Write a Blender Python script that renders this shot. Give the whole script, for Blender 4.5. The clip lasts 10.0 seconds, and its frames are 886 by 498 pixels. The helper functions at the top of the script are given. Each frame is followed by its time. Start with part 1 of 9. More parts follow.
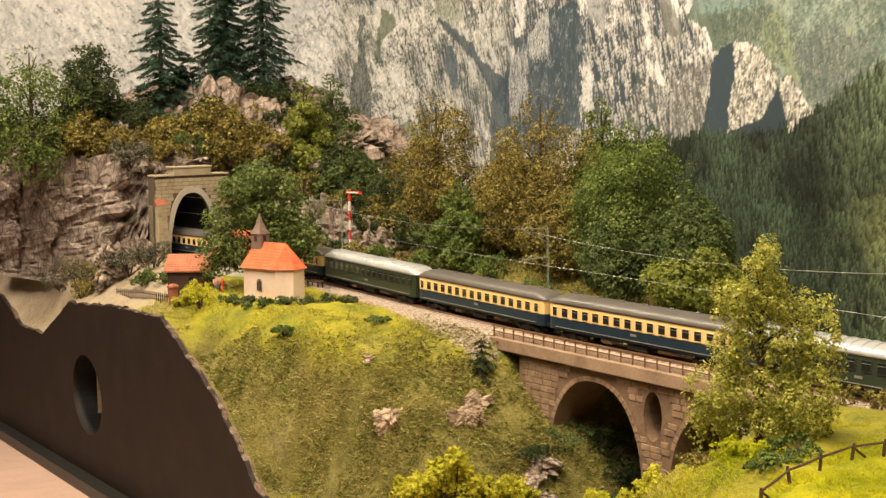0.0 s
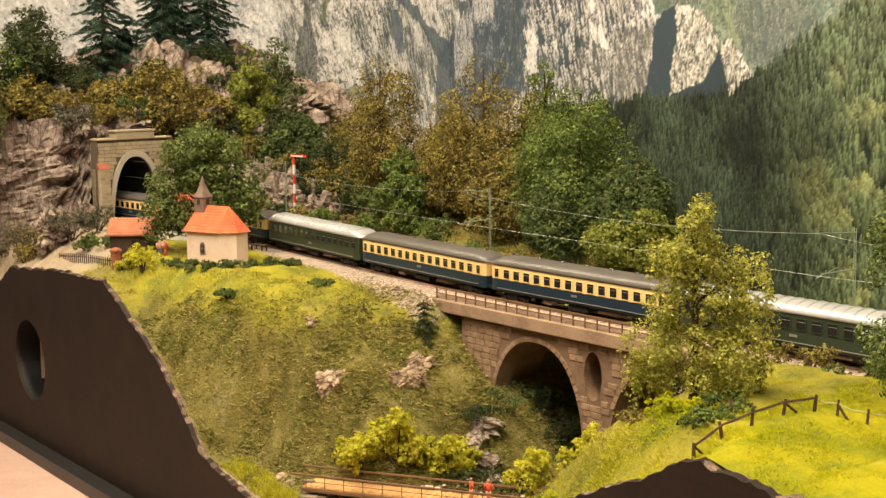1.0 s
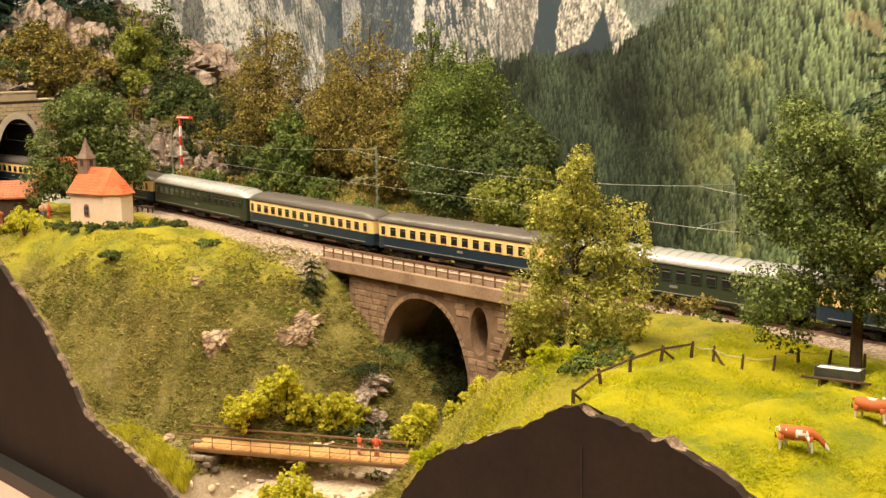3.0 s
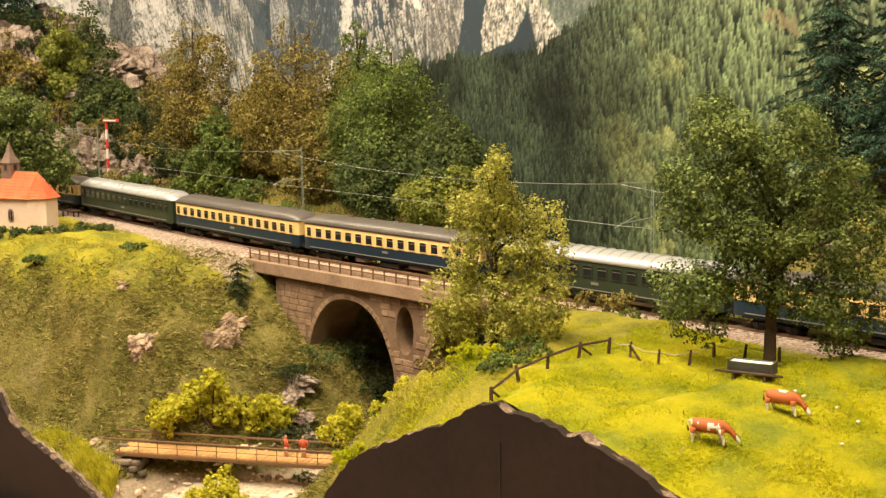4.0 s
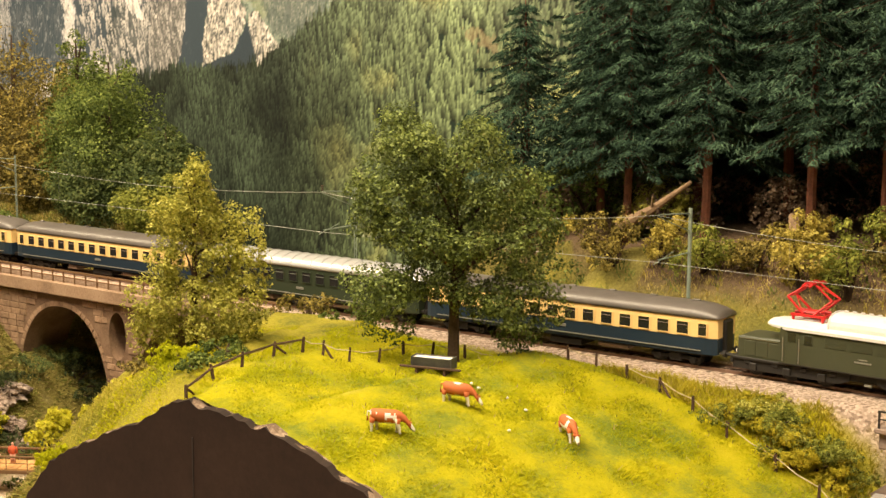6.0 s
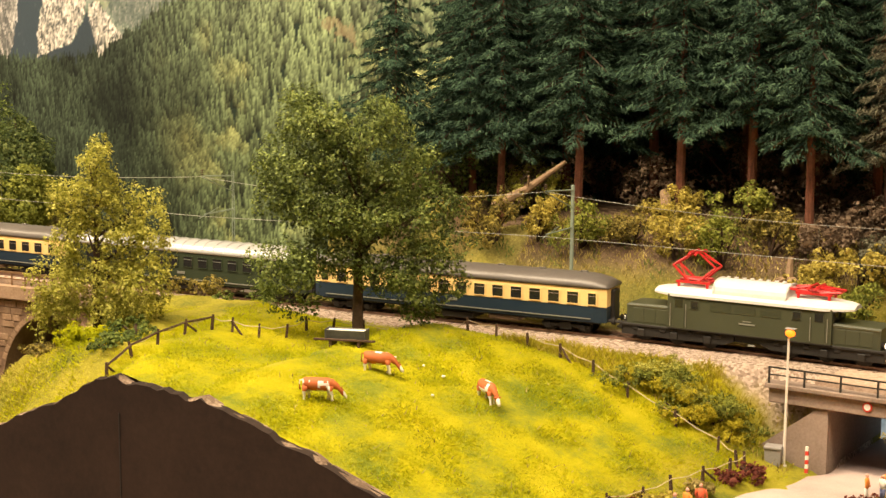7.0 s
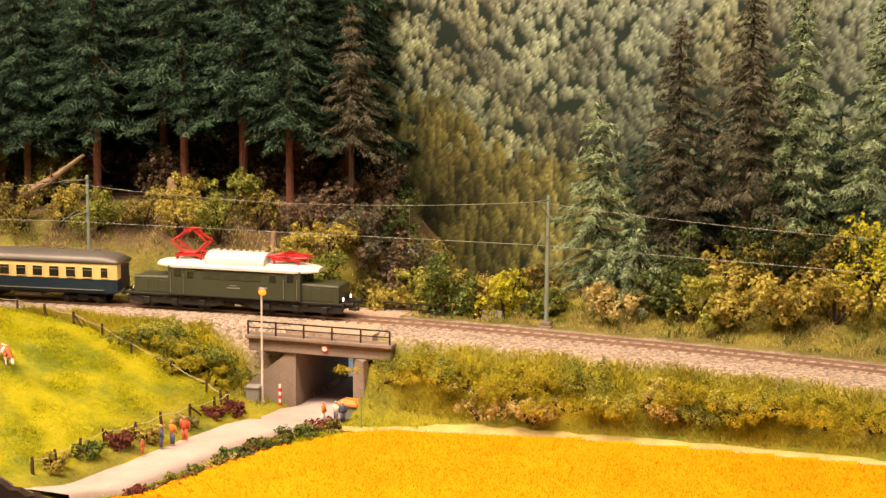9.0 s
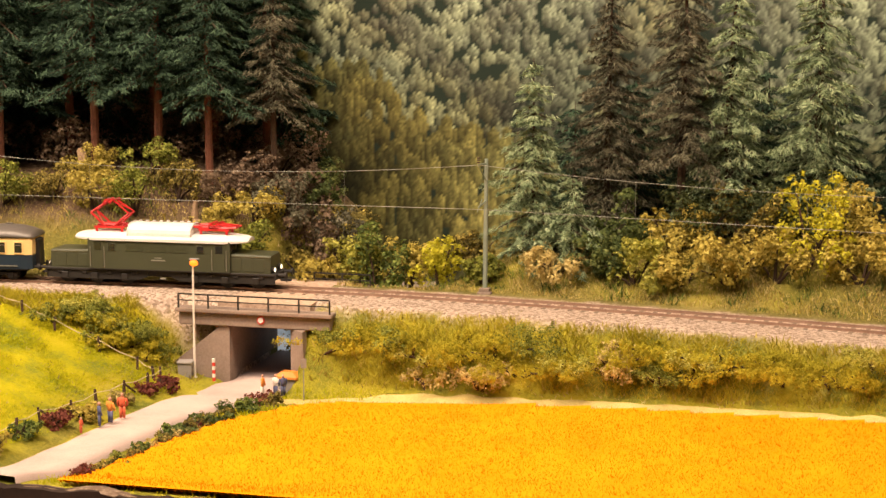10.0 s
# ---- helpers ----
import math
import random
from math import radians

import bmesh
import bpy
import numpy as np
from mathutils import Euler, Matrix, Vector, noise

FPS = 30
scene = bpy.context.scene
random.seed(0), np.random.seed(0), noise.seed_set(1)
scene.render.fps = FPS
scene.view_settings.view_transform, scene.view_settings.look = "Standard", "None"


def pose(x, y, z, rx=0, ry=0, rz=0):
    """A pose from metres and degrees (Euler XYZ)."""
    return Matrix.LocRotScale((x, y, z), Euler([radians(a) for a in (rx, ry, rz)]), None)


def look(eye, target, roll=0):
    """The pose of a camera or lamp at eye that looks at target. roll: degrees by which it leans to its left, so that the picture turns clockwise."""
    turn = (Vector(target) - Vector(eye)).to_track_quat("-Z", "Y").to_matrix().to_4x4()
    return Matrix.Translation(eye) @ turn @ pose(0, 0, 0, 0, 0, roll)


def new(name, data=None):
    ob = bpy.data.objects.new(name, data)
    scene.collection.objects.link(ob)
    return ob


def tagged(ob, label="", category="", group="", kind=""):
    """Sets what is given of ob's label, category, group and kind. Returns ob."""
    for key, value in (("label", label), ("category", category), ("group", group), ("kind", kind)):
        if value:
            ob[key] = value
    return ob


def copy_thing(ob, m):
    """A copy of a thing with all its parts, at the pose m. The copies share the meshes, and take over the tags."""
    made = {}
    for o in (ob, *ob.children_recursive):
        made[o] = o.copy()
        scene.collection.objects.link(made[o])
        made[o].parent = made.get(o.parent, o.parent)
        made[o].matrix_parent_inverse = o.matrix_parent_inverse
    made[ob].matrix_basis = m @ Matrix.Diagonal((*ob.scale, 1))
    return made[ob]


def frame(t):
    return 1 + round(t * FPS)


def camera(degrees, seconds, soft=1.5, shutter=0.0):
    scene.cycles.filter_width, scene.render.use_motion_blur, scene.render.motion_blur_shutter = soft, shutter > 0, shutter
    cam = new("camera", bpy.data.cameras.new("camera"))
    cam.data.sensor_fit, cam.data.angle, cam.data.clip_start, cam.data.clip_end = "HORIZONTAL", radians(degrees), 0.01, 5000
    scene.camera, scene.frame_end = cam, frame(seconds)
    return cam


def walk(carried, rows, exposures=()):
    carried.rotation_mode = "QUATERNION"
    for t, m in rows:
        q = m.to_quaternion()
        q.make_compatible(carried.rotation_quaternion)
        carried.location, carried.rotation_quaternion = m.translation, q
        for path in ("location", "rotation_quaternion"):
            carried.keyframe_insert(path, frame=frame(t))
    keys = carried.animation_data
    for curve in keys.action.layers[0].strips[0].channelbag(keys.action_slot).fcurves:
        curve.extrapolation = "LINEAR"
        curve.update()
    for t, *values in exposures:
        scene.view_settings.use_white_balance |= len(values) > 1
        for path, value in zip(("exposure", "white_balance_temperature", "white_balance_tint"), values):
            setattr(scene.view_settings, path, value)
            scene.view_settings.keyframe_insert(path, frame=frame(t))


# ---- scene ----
cam = camera(33.6, 10.0, soft=1.45)
walk(cam, [(t, look(e, a, r)) for t, e, a, r in [
    (0, (0.5736, -0.5609, 0.2467), (-0.2995, -0.0844, 0.1437), -0.68),
    (0.5, (0.5750, -0.5566, 0.2452), (-0.2893, -0.0670, 0.1301), -0.67),
    (1, (0.5817, -0.5555, 0.2424), (-0.2727, -0.0513, 0.1164), -0.61),
    (1.5, (0.5878, -0.5538, 0.2398), (-0.2563, -0.0353, 0.1031), -0.68),
    (2, (0.5906, -0.5543, 0.2369), (-0.2432, -0.0216, 0.0917), -0.70),
    (2.2, (0.5895, -0.5555, 0.2338), (-0.2404, -0.0169, 0.0884), -0.54),
    (3.5, (0.5906, -0.5440, 0.2329), (-0.2118, 0.0333, 0.0816), -0.98),
    (4, (0.6023, -0.5416, 0.2330), (-0.1871, 0.0539, 0.0838), -1.02),
    (4.5, (0.6170, -0.5405, 0.2346), (-0.1569, 0.0754, 0.0873), -0.92),
    (5, (0.6346, -0.5427, 0.2358), (-0.1170, 0.1001, 0.0878), -0.71),
    (5.5, (0.6592, -0.5356, 0.2385), (-0.0600, 0.1431, 0.0899), -0.31),
    (5.7, (0.6670, -0.5376, 0.2384), (-0.0357, 0.1586, 0.0914), 0.02),
    (6.8, (0.6260, -0.6136, 0.2191), (0.0423, 0.1870, 0.0835), 0.33),
    (7, (0.6148, -0.6341, 0.2192), (0.0591, 0.1856, 0.0803), 0.46),
    (7.5, (0.6189, -0.6919, 0.2107), (0.1282, 0.1685, 0.0731), 0.45),
    (8, (0.6689, -0.7341, 0.2211), (0.2427, 0.1598, 0.0822), 0.53),
    (8.5, (0.7651, -0.7700, 0.2316), (0.3986, 0.1495, 0.0896), 0.51),
    (9, (0.7741, -0.7771, 0.2363), (0.4638, 0.1626, 0.0930), 0.52),
    (9.5, (0.7156, -0.7743, 0.2245), (0.4494, 0.1787, 0.0800), 0.45),
    (10, (0.6980, -0.7687, 0.2157), (0.4868, 0.1968, 0.0635), 0.38),
]], exposures=[(0, 0.0, 6150, 10), (2.0, 0.09, 6300, 10), (4.5, 0.12, 6400, 10), (5.7, 0.14, 6550, 11), (7.0, 0.26, 6800, 13), (10, 0.20, 6850, 24)])

# ---- world and light: an indoor exhibition under warm lamps ----
world = bpy.data.worlds.new("room_light")
scene.world = world
world.use_nodes = True
world.node_tree.nodes["Background"].inputs[0].default_value = (1.0, 0.86, 0.68, 1)
world.node_tree.nodes["Background"].inputs[1].default_value = 0.06


def area_lamp(name, eye, target, sx, sy, watts, colour):
    d = bpy.data.lights.new(name, "AREA")
    d.shape, d.size, d.size_y, d.energy, d.color = "RECTANGLE", sx, sy, watts, colour
    ob = new(name, d)
    ob.matrix_world = look(eye, target)
    return ob


WARM = (1.0, 0.83, 0.56)
area_lamp("lamp_strip_front", (-0.5, -0.15, 1.05), (-0.5, 0.22, 0.0), 3.2, 0.12, 52, WARM)
area_lamp("ceiling_lamp", (-0.3, -1.2, 2.2), (-0.3, 0.1, 0.0), 2.4, 0.6, 72, (1.0, 0.84, 0.64))

# ---- materials ----
def nodes_of(m):
    m.use_nodes = True
    t = m.node_tree
    return t, t.nodes, t.links, t.nodes["Principled BSDF"]


def ramp(n, l, fac, stops):
    r = n.new("ShaderNodeValToRGB")
    e = r.color_ramp.elements
    while len(e) < len(stops):
        e.new(0.5)
    for k, (p, c) in zip(e, stops):
        k.position, k.color = p, (*c, 1)
    l.new(fac, r.inputs[0])
    return r.outputs[0]


def noise_tex(n, l, vec, scale, detail=4.0, rough=0.6, distort=0.0):
    x = n.new("ShaderNodeTexNoise")
    x.inputs["Scale"].default_value, x.inputs["Detail"].default_value = scale, detail
    x.inputs["Roughness"].default_value, x.inputs["Distortion"].default_value = rough, distort
    l.new(vec, x.inputs["Vector"])
    return x.outputs["Fac"]


def mix_col(n, l, fac, a, b, mode="MIX"):
    x = n.new("ShaderNodeMix")
    x.data_type, x.blend_type = "RGBA", mode
    for s, v in ((0, fac), (6, a), (7, b)):
        if isinstance(v, (int, float)):
            x.inputs[s].default_value = v
        elif isinstance(v, tuple):
            x.inputs[s].default_value = (*v, 1)
        else:
            l.new(v, x.inputs[s])
    return x.outputs[2]


def maths(n, l, op, a, b=0.0):
    x = n.new("ShaderNodeMath")
    x.operation = op
    for s, v in ((0, a), (1, b)):
        if isinstance(v, (int, float)):
            x.inputs[s].default_value = v
        else:
            l.new(v, x.inputs[s])
    return x.outputs[0]


def add_bump(n, l, bsdf, height, strength, dist):
    b = n.new("ShaderNodeBump")
    b.inputs["Strength"].default_value, b.inputs["Distance"].default_value = strength, dist
    l.new(height, b.inputs["Height"])
    l.new(b.outputs[0], bsdf.inputs["Normal"])


def place(n):
    return n.new("ShaderNodeNewGeometry").outputs["Position"]


def surface(name, cols, coarse=60.0, fine=900.0, rough=0.7, metal=0.0, bump=0.3, dist=0.0006, piece=0.0, spec=0.4):
    """Two scales of variation between the colours; piece: how far single pieces differ in brightness."""
    m = bpy.data.materials.new(name)
    t, n, l, b = nodes_of(m)
    p = place(n)
    a = noise_tex(n, l, p, coarse, 5, 0.65)
    f = noise_tex(n, l, p, fine, 4, 0.7)
    w = maths(n, l, "ADD", maths(n, l, "MULTIPLY", a, 0.6), maths(n, l, "MULTIPLY", f, 0.4))
    c = ramp(n, l, w, [(0.30 + 0.42 * i / max(1, len(cols) - 1), k) for i, k in enumerate(cols)])
    if piece:
        r = n.new("ShaderNodeObjectInfo").outputs["Random"]
        v = maths(n, l, "ADD", maths(n, l, "MULTIPLY", r, 2 * piece), 1 - piece)
        hsv = n.new("ShaderNodeHueSaturation")
        l.new(c, hsv.inputs["Color"])
        l.new(v, hsv.inputs["Value"])
        c = hsv.outputs[0]
    l.new(c, b.inputs["Base Color"])
    b.inputs["Roughness"].default_value, b.inputs["Metallic"].default_value = rough, metal
    b.inputs["Specular IOR Level"].default_value = spec
    if bump:
        add_bump(n, l, b, w, bump, dist)
    return m


def foliage(name, dark, mid, light, rough=0.7, gloss=0.25, thin=0.4, patch=45.0, single=0.42):
    """Flocked leaves that let some light through; patch: waves a metre of the shared shade, single: how far each leaf has its own."""
    m = bpy.data.materials.new(name)
    t, n, l, b = nodes_of(m)
    r = n.new("ShaderNodeNewGeometry").outputs["Random Per Island"]
    a = noise_tex(n, l, place(n), patch, 3, 0.6)
    w = maths(n, l, "ADD", maths(n, l, "MULTIPLY", r, single), maths(n, l, "MULTIPLY", a, 1 - single))
    c = ramp(n, l, w, [(0.2, dark), (0.48, mid), (0.78, light)])
    l.new(c, b.inputs["Base Color"])
    b.inputs["Roughness"].default_value = rough
    b.inputs["Specular IOR Level"].default_value = gloss
    tr = n.new("ShaderNodeBsdfTranslucent")
    l.new(c, tr.inputs["Color"])
    mx = n.new("ShaderNodeMixShader")
    mx.inputs[0].default_value = thin
    l.new(b.outputs[0], mx.inputs[1])
    l.new(tr.outputs[0], mx.inputs[2])
    l.new(mx.outputs[0], n["Material Output"].inputs["Surface"])
    return m


M_MORTAR = surface("dark_mortar", [(0.07, 0.05, 0.035), (0.13, 0.095, 0.065)], 60, 700, 0.95)
M_LIP = surface("crumbled_edge", [(0.04, 0.025, 0.016), (0.13, 0.085, 0.055), (0.40, 0.31, 0.23)], 60, 500, 0.9, 0, 0.6, 0.001)
M_BALLAST = surface("pale_ballast", [(0.22, 0.145, 0.10), (0.43, 0.305, 0.225), (0.60, 0.47, 0.37)], 300, 900, 0.95, 0, 0.8, 0.0008)
M_PALEROCK = surface("pale_rock", [(0.08, 0.05, 0.034), (0.32, 0.22, 0.145), (0.56, 0.42, 0.29), (0.66, 0.53, 0.38)], 55, 900, 0.9, 0, 0.7, 0.0011)
M_ROCK = surface("rock", [(0.032, 0.023, 0.018), (0.15, 0.108, 0.084), (0.31, 0.238, 0.192), (0.46, 0.372, 0.312), (0.60, 0.51, 0.44)], 45, 330, 0.9, 0, 1.0, 0.004)
M_STONE = surface("bridge_stone", [(0.11, 0.066, 0.04), (0.25, 0.158, 0.096), (0.38, 0.258, 0.168)], 70, 600, 0.9, 0, 0.8, 0.0008, 0.13)
M_JOINT = surface("sunk_bridge_mortar", [(0.085, 0.05, 0.03), (0.17, 0.105, 0.064), (0.23, 0.15, 0.095)], 70, 600, 0.95, 0, 0.5)
M_COPING = surface("concrete_coping", [(0.12, 0.072, 0.043), (0.28, 0.185, 0.118), (0.38, 0.27, 0.18)], 30, 500, 0.9, 0, 0.3, 0.0004)
M_PORTAL = surface("portal_stone", [(0.22, 0.17, 0.11), (0.37, 0.30, 0.20), (0.45, 0.38, 0.27)], 35, 700, 0.9, 0, 0.4, 0.0004, 0.14)
M_RING = surface("pale_dressed_stone", [(0.27, 0.235, 0.19), (0.40, 0.35, 0.29), (0.48, 0.43, 0.36)], 30, 600, 0.9, 0, 0.3, 0.0004)
M_CONCRETE = surface("grey_concrete", [(0.13, 0.095, 0.075), (0.24, 0.18, 0.145), (0.32, 0.25, 0.21)], 25, 500, 0.9, 0, 0.3, 0.0004)
M_FASCIA = surface("brown_board", [(0.008, 0.004, 0.003), (0.021, 0.0115, 0.0075), (0.036, 0.021, 0.014)], 14, 180, 0.7, 0, 0.2, 0.0004, 0, 0.25)
M_EDGE = surface("plaster_edge", [(0.10, 0.06, 0.04), (0.38, 0.27, 0.19), (0.60, 0.48, 0.38)], 60, 500, 0.9, 0, 0.6, 0.001)
M_SHELF = surface("pink_wood_shelf", [(0.42, 0.27, 0.21), (0.52, 0.35, 0.28), (0.60, 0.42, 0.34)], 12, 220, 0.5)
M_BLACK = surface("black_trim", [(0.008, 0.008, 0.008), (0.02, 0.019, 0.018)], 40, 800, 0.45, 0, 0.1)
M_RAIL = surface("rail_steel", [(0.17, 0.095, 0.068), (0.29, 0.18, 0.13), (0.40, 0.28, 0.21)], 60, 900, 0.5, 0.3, 0.1)
M_SLEEPER = surface("brown_sleeper", [(0.14, 0.095, 0.066), (0.28, 0.20, 0.145)], 90, 900, 0.9, 0, 0.3)
M_BARK = surface("brown_bark", [(0.02, 0.012, 0.008), (0.06, 0.035, 0.022), (0.11, 0.07, 0.045)], 120, 900, 0.95, 0, 0.6)
M_PINE = surface("reddish_pine_bark", [(0.05, 0.018, 0.01), (0.14, 0.05, 0.027), (0.21, 0.085, 0.05)], 120, 900, 0.95, 0, 0.6)
M_LOG = surface("bleached_log", [(0.10, 0.06, 0.035), (0.26, 0.17, 0.10), (0.36, 0.26, 0.16)], 90, 700, 0.9, 0, 0.5)
M_FENCE = surface("weathered_fence_wood", [(0.045, 0.026, 0.016), (0.11, 0.065, 0.04)], 90, 900, 0.95, 0, 0.4)
M_IRON = surface("dark_iron", [(0.018, 0.016, 0.014), (0.045, 0.038, 0.032)], 90, 900, 0.6, 0.3, 0.15)
M_OLIVE = surface("olive_painted_rail", [(0.07, 0.065, 0.03), (0.13, 0.115, 0.06)], 90, 900, 0.6)
M_MAST = surface("grey_green_mast", [(0.15, 0.19, 0.15), (0.27, 0.32, 0.26)], 90, 900, 0.55, 0.2)
M_WIRE = surface("grey_wire", [(0.24, 0.24, 0.21), (0.31, 0.31, 0.28)], 90, 900, 0.4, 0.4, 0)
M_RUST_DECK = surface("orange_plank", [(0.44, 0.23, 0.08), (0.62, 0.36, 0.14)], 60, 700, 0.8, 0, 0.3, 0.0004, 0.12)
M_DARKSTONE = surface("dark_dry_stone", [(0.07, 0.052, 0.036), (0.17, 0.13, 0.09), (0.36, 0.28, 0.20)], 90, 700, 0.9, 0.0, 0.8, 0.0012, 0.5)
M_PEBBLE = surface("cream_pebble", [(0.42, 0.33, 0.23), (0.62, 0.50, 0.37), (0.78, 0.67, 0.52)], 120, 900, 0.75, 0.0, 0.3, 0.0006, 0.5)
M_BRIDGEWOOD = surface("brown_footbridge_wood", [(0.11, 0.058, 0.025), (0.21, 0.115, 0.052)], 60, 700, 0.85)
M_ROOFRED = surface("orange_roof_tile", [(0.42, 0.085, 0.03), (0.62, 0.145, 0.055), (0.70, 0.20, 0.085)], 70, 900, 0.8, 0, 0.3, 0.0003, 0.10)
M_ROOFBROWN = surface("brown_red_roof_tile", [(0.28, 0.09, 0.045), (0.44, 0.16, 0.085), (0.52, 0.23, 0.13)], 70, 900, 0.85, 0, 0.3, 0.0003, 0.14)
M_PLASTER = surface("cream_plaster", [(0.64, 0.45, 0.33), (0.78, 0.59, 0.46), (0.82, 0.67, 0.54)], 50, 600, 0.9, 0, 0.25, 0.0003)
M_SHINGLE = surface("grey_brown_shingle", [(0.13, 0.085, 0.065), (0.26, 0.18, 0.14)], 120, 900, 0.9)
M_DARKWOOD = surface("dark_brown_boards", [(0.03, 0.016, 0.011), (0.075, 0.04, 0.026)], 90, 900, 0.9)
M_BRICKRED = surface("red_brick", [(0.25, 0.075, 0.04), (0.40, 0.14, 0.08)], 150, 900, 0.9)
M_GLASS = surface("dark_window", [(0.01, 0.011, 0.012), (0.022, 0.021, 0.02)], 60, 500, 0.12, 0, 0, 0.0004, 0, 0.6)
M_LOCO = surface("dark_green_loco_paint", [(0.042, 0.047, 0.028), (0.056, 0.061, 0.037)], 30, 600, 0.42, 0, 0.04)
M_LOCOROOF = surface("pale_grey_roof", [(0.52, 0.50, 0.48), (0.66, 0.645, 0.63)], 40, 500, 0.5, 0, 0.05)
M_UNDER = surface("black_underframe", [(0.009, 0.008, 0.007), (0.024, 0.021, 0.018)], 60, 700, 0.6, 0.1, 0.1)
M_RED = surface("red_pantograph", [(0.42, 0.014, 0.016), (0.58, 0.03, 0.03)], 60, 700, 0.45)
M_CREAM = surface("cream_coach_paint", [(0.72, 0.50, 0.20), (0.80, 0.58, 0.26)], 40, 600, 0.4, 0, 0.03)
M_BLUE = surface("dark_blue_coach_paint", [(0.010, 0.022, 0.038), (0.016, 0.031, 0.05)], 40, 600, 0.38, 0, 0.03)
M_COACHGREEN = surface("dark_green_coach_paint", [(0.022, 0.032, 0.018), (0.033, 0.044, 0.025)], 40, 600, 0.4, 0, 0.03)
M_ROOFGREY = surface("dark_grey_coach_roof", [(0.085, 0.075, 0.068), (0.135, 0.12, 0.108)], 30, 500, 0.38, 0.1, 0.05)
M_SILVER = surface("silver_coach_roof", [(0.42, 0.42, 0.42), (0.56, 0.56, 0.56)], 30, 500, 0.35, 0.4, 0.04)
M_SIGRED = surface("signal_red", [(0.50, 0.03, 0.02), (0.60, 0.05, 0.03)], 90, 800, 0.5)
M_WHITE = surface("white_paint", [(0.62, 0.58, 0.52), (0.78, 0.74, 0.68)], 90, 800, 0.6)
M_ROAD = surface("pale_asphalt_road", [(0.33, 0.25, 0.225), (0.43, 0.335, 0.305), (0.50, 0.40, 0.365)], 25, 900, 0.9, 0, 0.2, 0.0003)
M_COW = surface("red_brown_hide", [(0.36, 0.085, 0.02), (0.50, 0.14, 0.04)], 90, 700, 0.7)
M_ORANGE = surface("orange_plastic", [(0.62, 0.20, 0.03), (0.70, 0.26, 0.05)], 90, 700, 0.6)
M_BIN = surface("grey_plastic", [(0.20, 0.19, 0.18), (0.30, 0.28, 0.27)], 90, 700, 0.6)
M_SKIN = surface("painted_doll", [(0.55, 0.28, 0.20), (0.60, 0.34, 0.25)], 90, 700, 0.7)
M_DOLLBLUE = surface("painted_doll_blue", [(0.06, 0.07, 0.14), (0.10, 0.11, 0.20)], 90, 700, 0.7)
M_DOLLRED = surface("painted_doll_red", [(0.60, 0.10, 0.04), (0.66, 0.15, 0.07)], 90, 700, 0.7)
F_OLIVE = foliage("olive_brown_leaves", (0.030, 0.026, 0.008), (0.165, 0.132, 0.030), (0.52, 0.415, 0.100))
# half-strength deep green for dark trees, and for shade put into leaf colour
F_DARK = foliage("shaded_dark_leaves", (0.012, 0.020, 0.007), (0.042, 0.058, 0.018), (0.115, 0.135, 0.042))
F_GREEN = foliage("mid_green_leaves", (0.028, 0.044, 0.010), (0.104, 0.148, 0.030), (0.31, 0.372, 0.085))
F_DEEP = foliage("deep_green_leaves", (0.024, 0.040, 0.014), (0.084, 0.120, 0.034), (0.220, 0.250, 0.076))
F_LIME = foliage("lime_leaves", (0.22, 0.22, 0.014), (0.56, 0.53, 0.035), (0.80, 0.73, 0.09), 0.7, 0.2, 0.5)
F_BIRCH = foliage("birch_leaves", (0.105, 0.115, 0.017), (0.38, 0.375, 0.058), (0.74, 0.70, 0.19), 0.6, 0.3, 0.5)
F_SPRUCE = foliage("dark_spruce_needles", (0.009, 0.020, 0.014), (0.028, 0.057, 0.035), (0.090, 0.150, 0.088), 0.8, 0.12, 0.12)
F_PALE = foliage("pale_spruce_needles", (0.05, 0.08, 0.042), (0.22, 0.30, 0.165), (0.50, 0.58, 0.36))
F_BROWNSP = foliage("brown_spruce_needles", (0.034, 0.031, 0.020), (0.112, 0.108, 0.068), (0.24, 0.225, 0.155))
F_AUTUMN = foliage("yellow_bush_leaves", (0.125, 0.098, 0.019), (0.40, 0.325, 0.060), (0.68, 0.565, 0.145))
F_GRASS = foliage("field_grass", (0.30, 0.35, 0.022), (0.47, 0.475, 0.016), (0.64, 0.575, 0.015), 0.95, 0.02, 0.55, 18.0, 0.2)
F_MEADOW = foliage("meadow_fibre", (0.16, 0.165, 0.025), (0.38, 0.345, 0.050), (0.60, 0.51, 0.11), 0.8, 0.1, 0.4, 22.0, 0.2)
F_DRY = foliage("dry_grass", (0.150, 0.125, 0.037), (0.375, 0.306, 0.100), (0.550, 0.450, 0.175))
F_WHEAT = foliage("golden_wheat", (0.68, 0.222, 0.002), (0.73, 0.250, 0.003), (0.77, 0.275, 0.005), 0.95, 0.0, 0.65, 20.0, 0.1)
F_STRAW = foliage("pale_straw", (0.30, 0.23, 0.08), (0.52, 0.41, 0.15), (0.68, 0.56, 0.26), 0.9, 0.05)


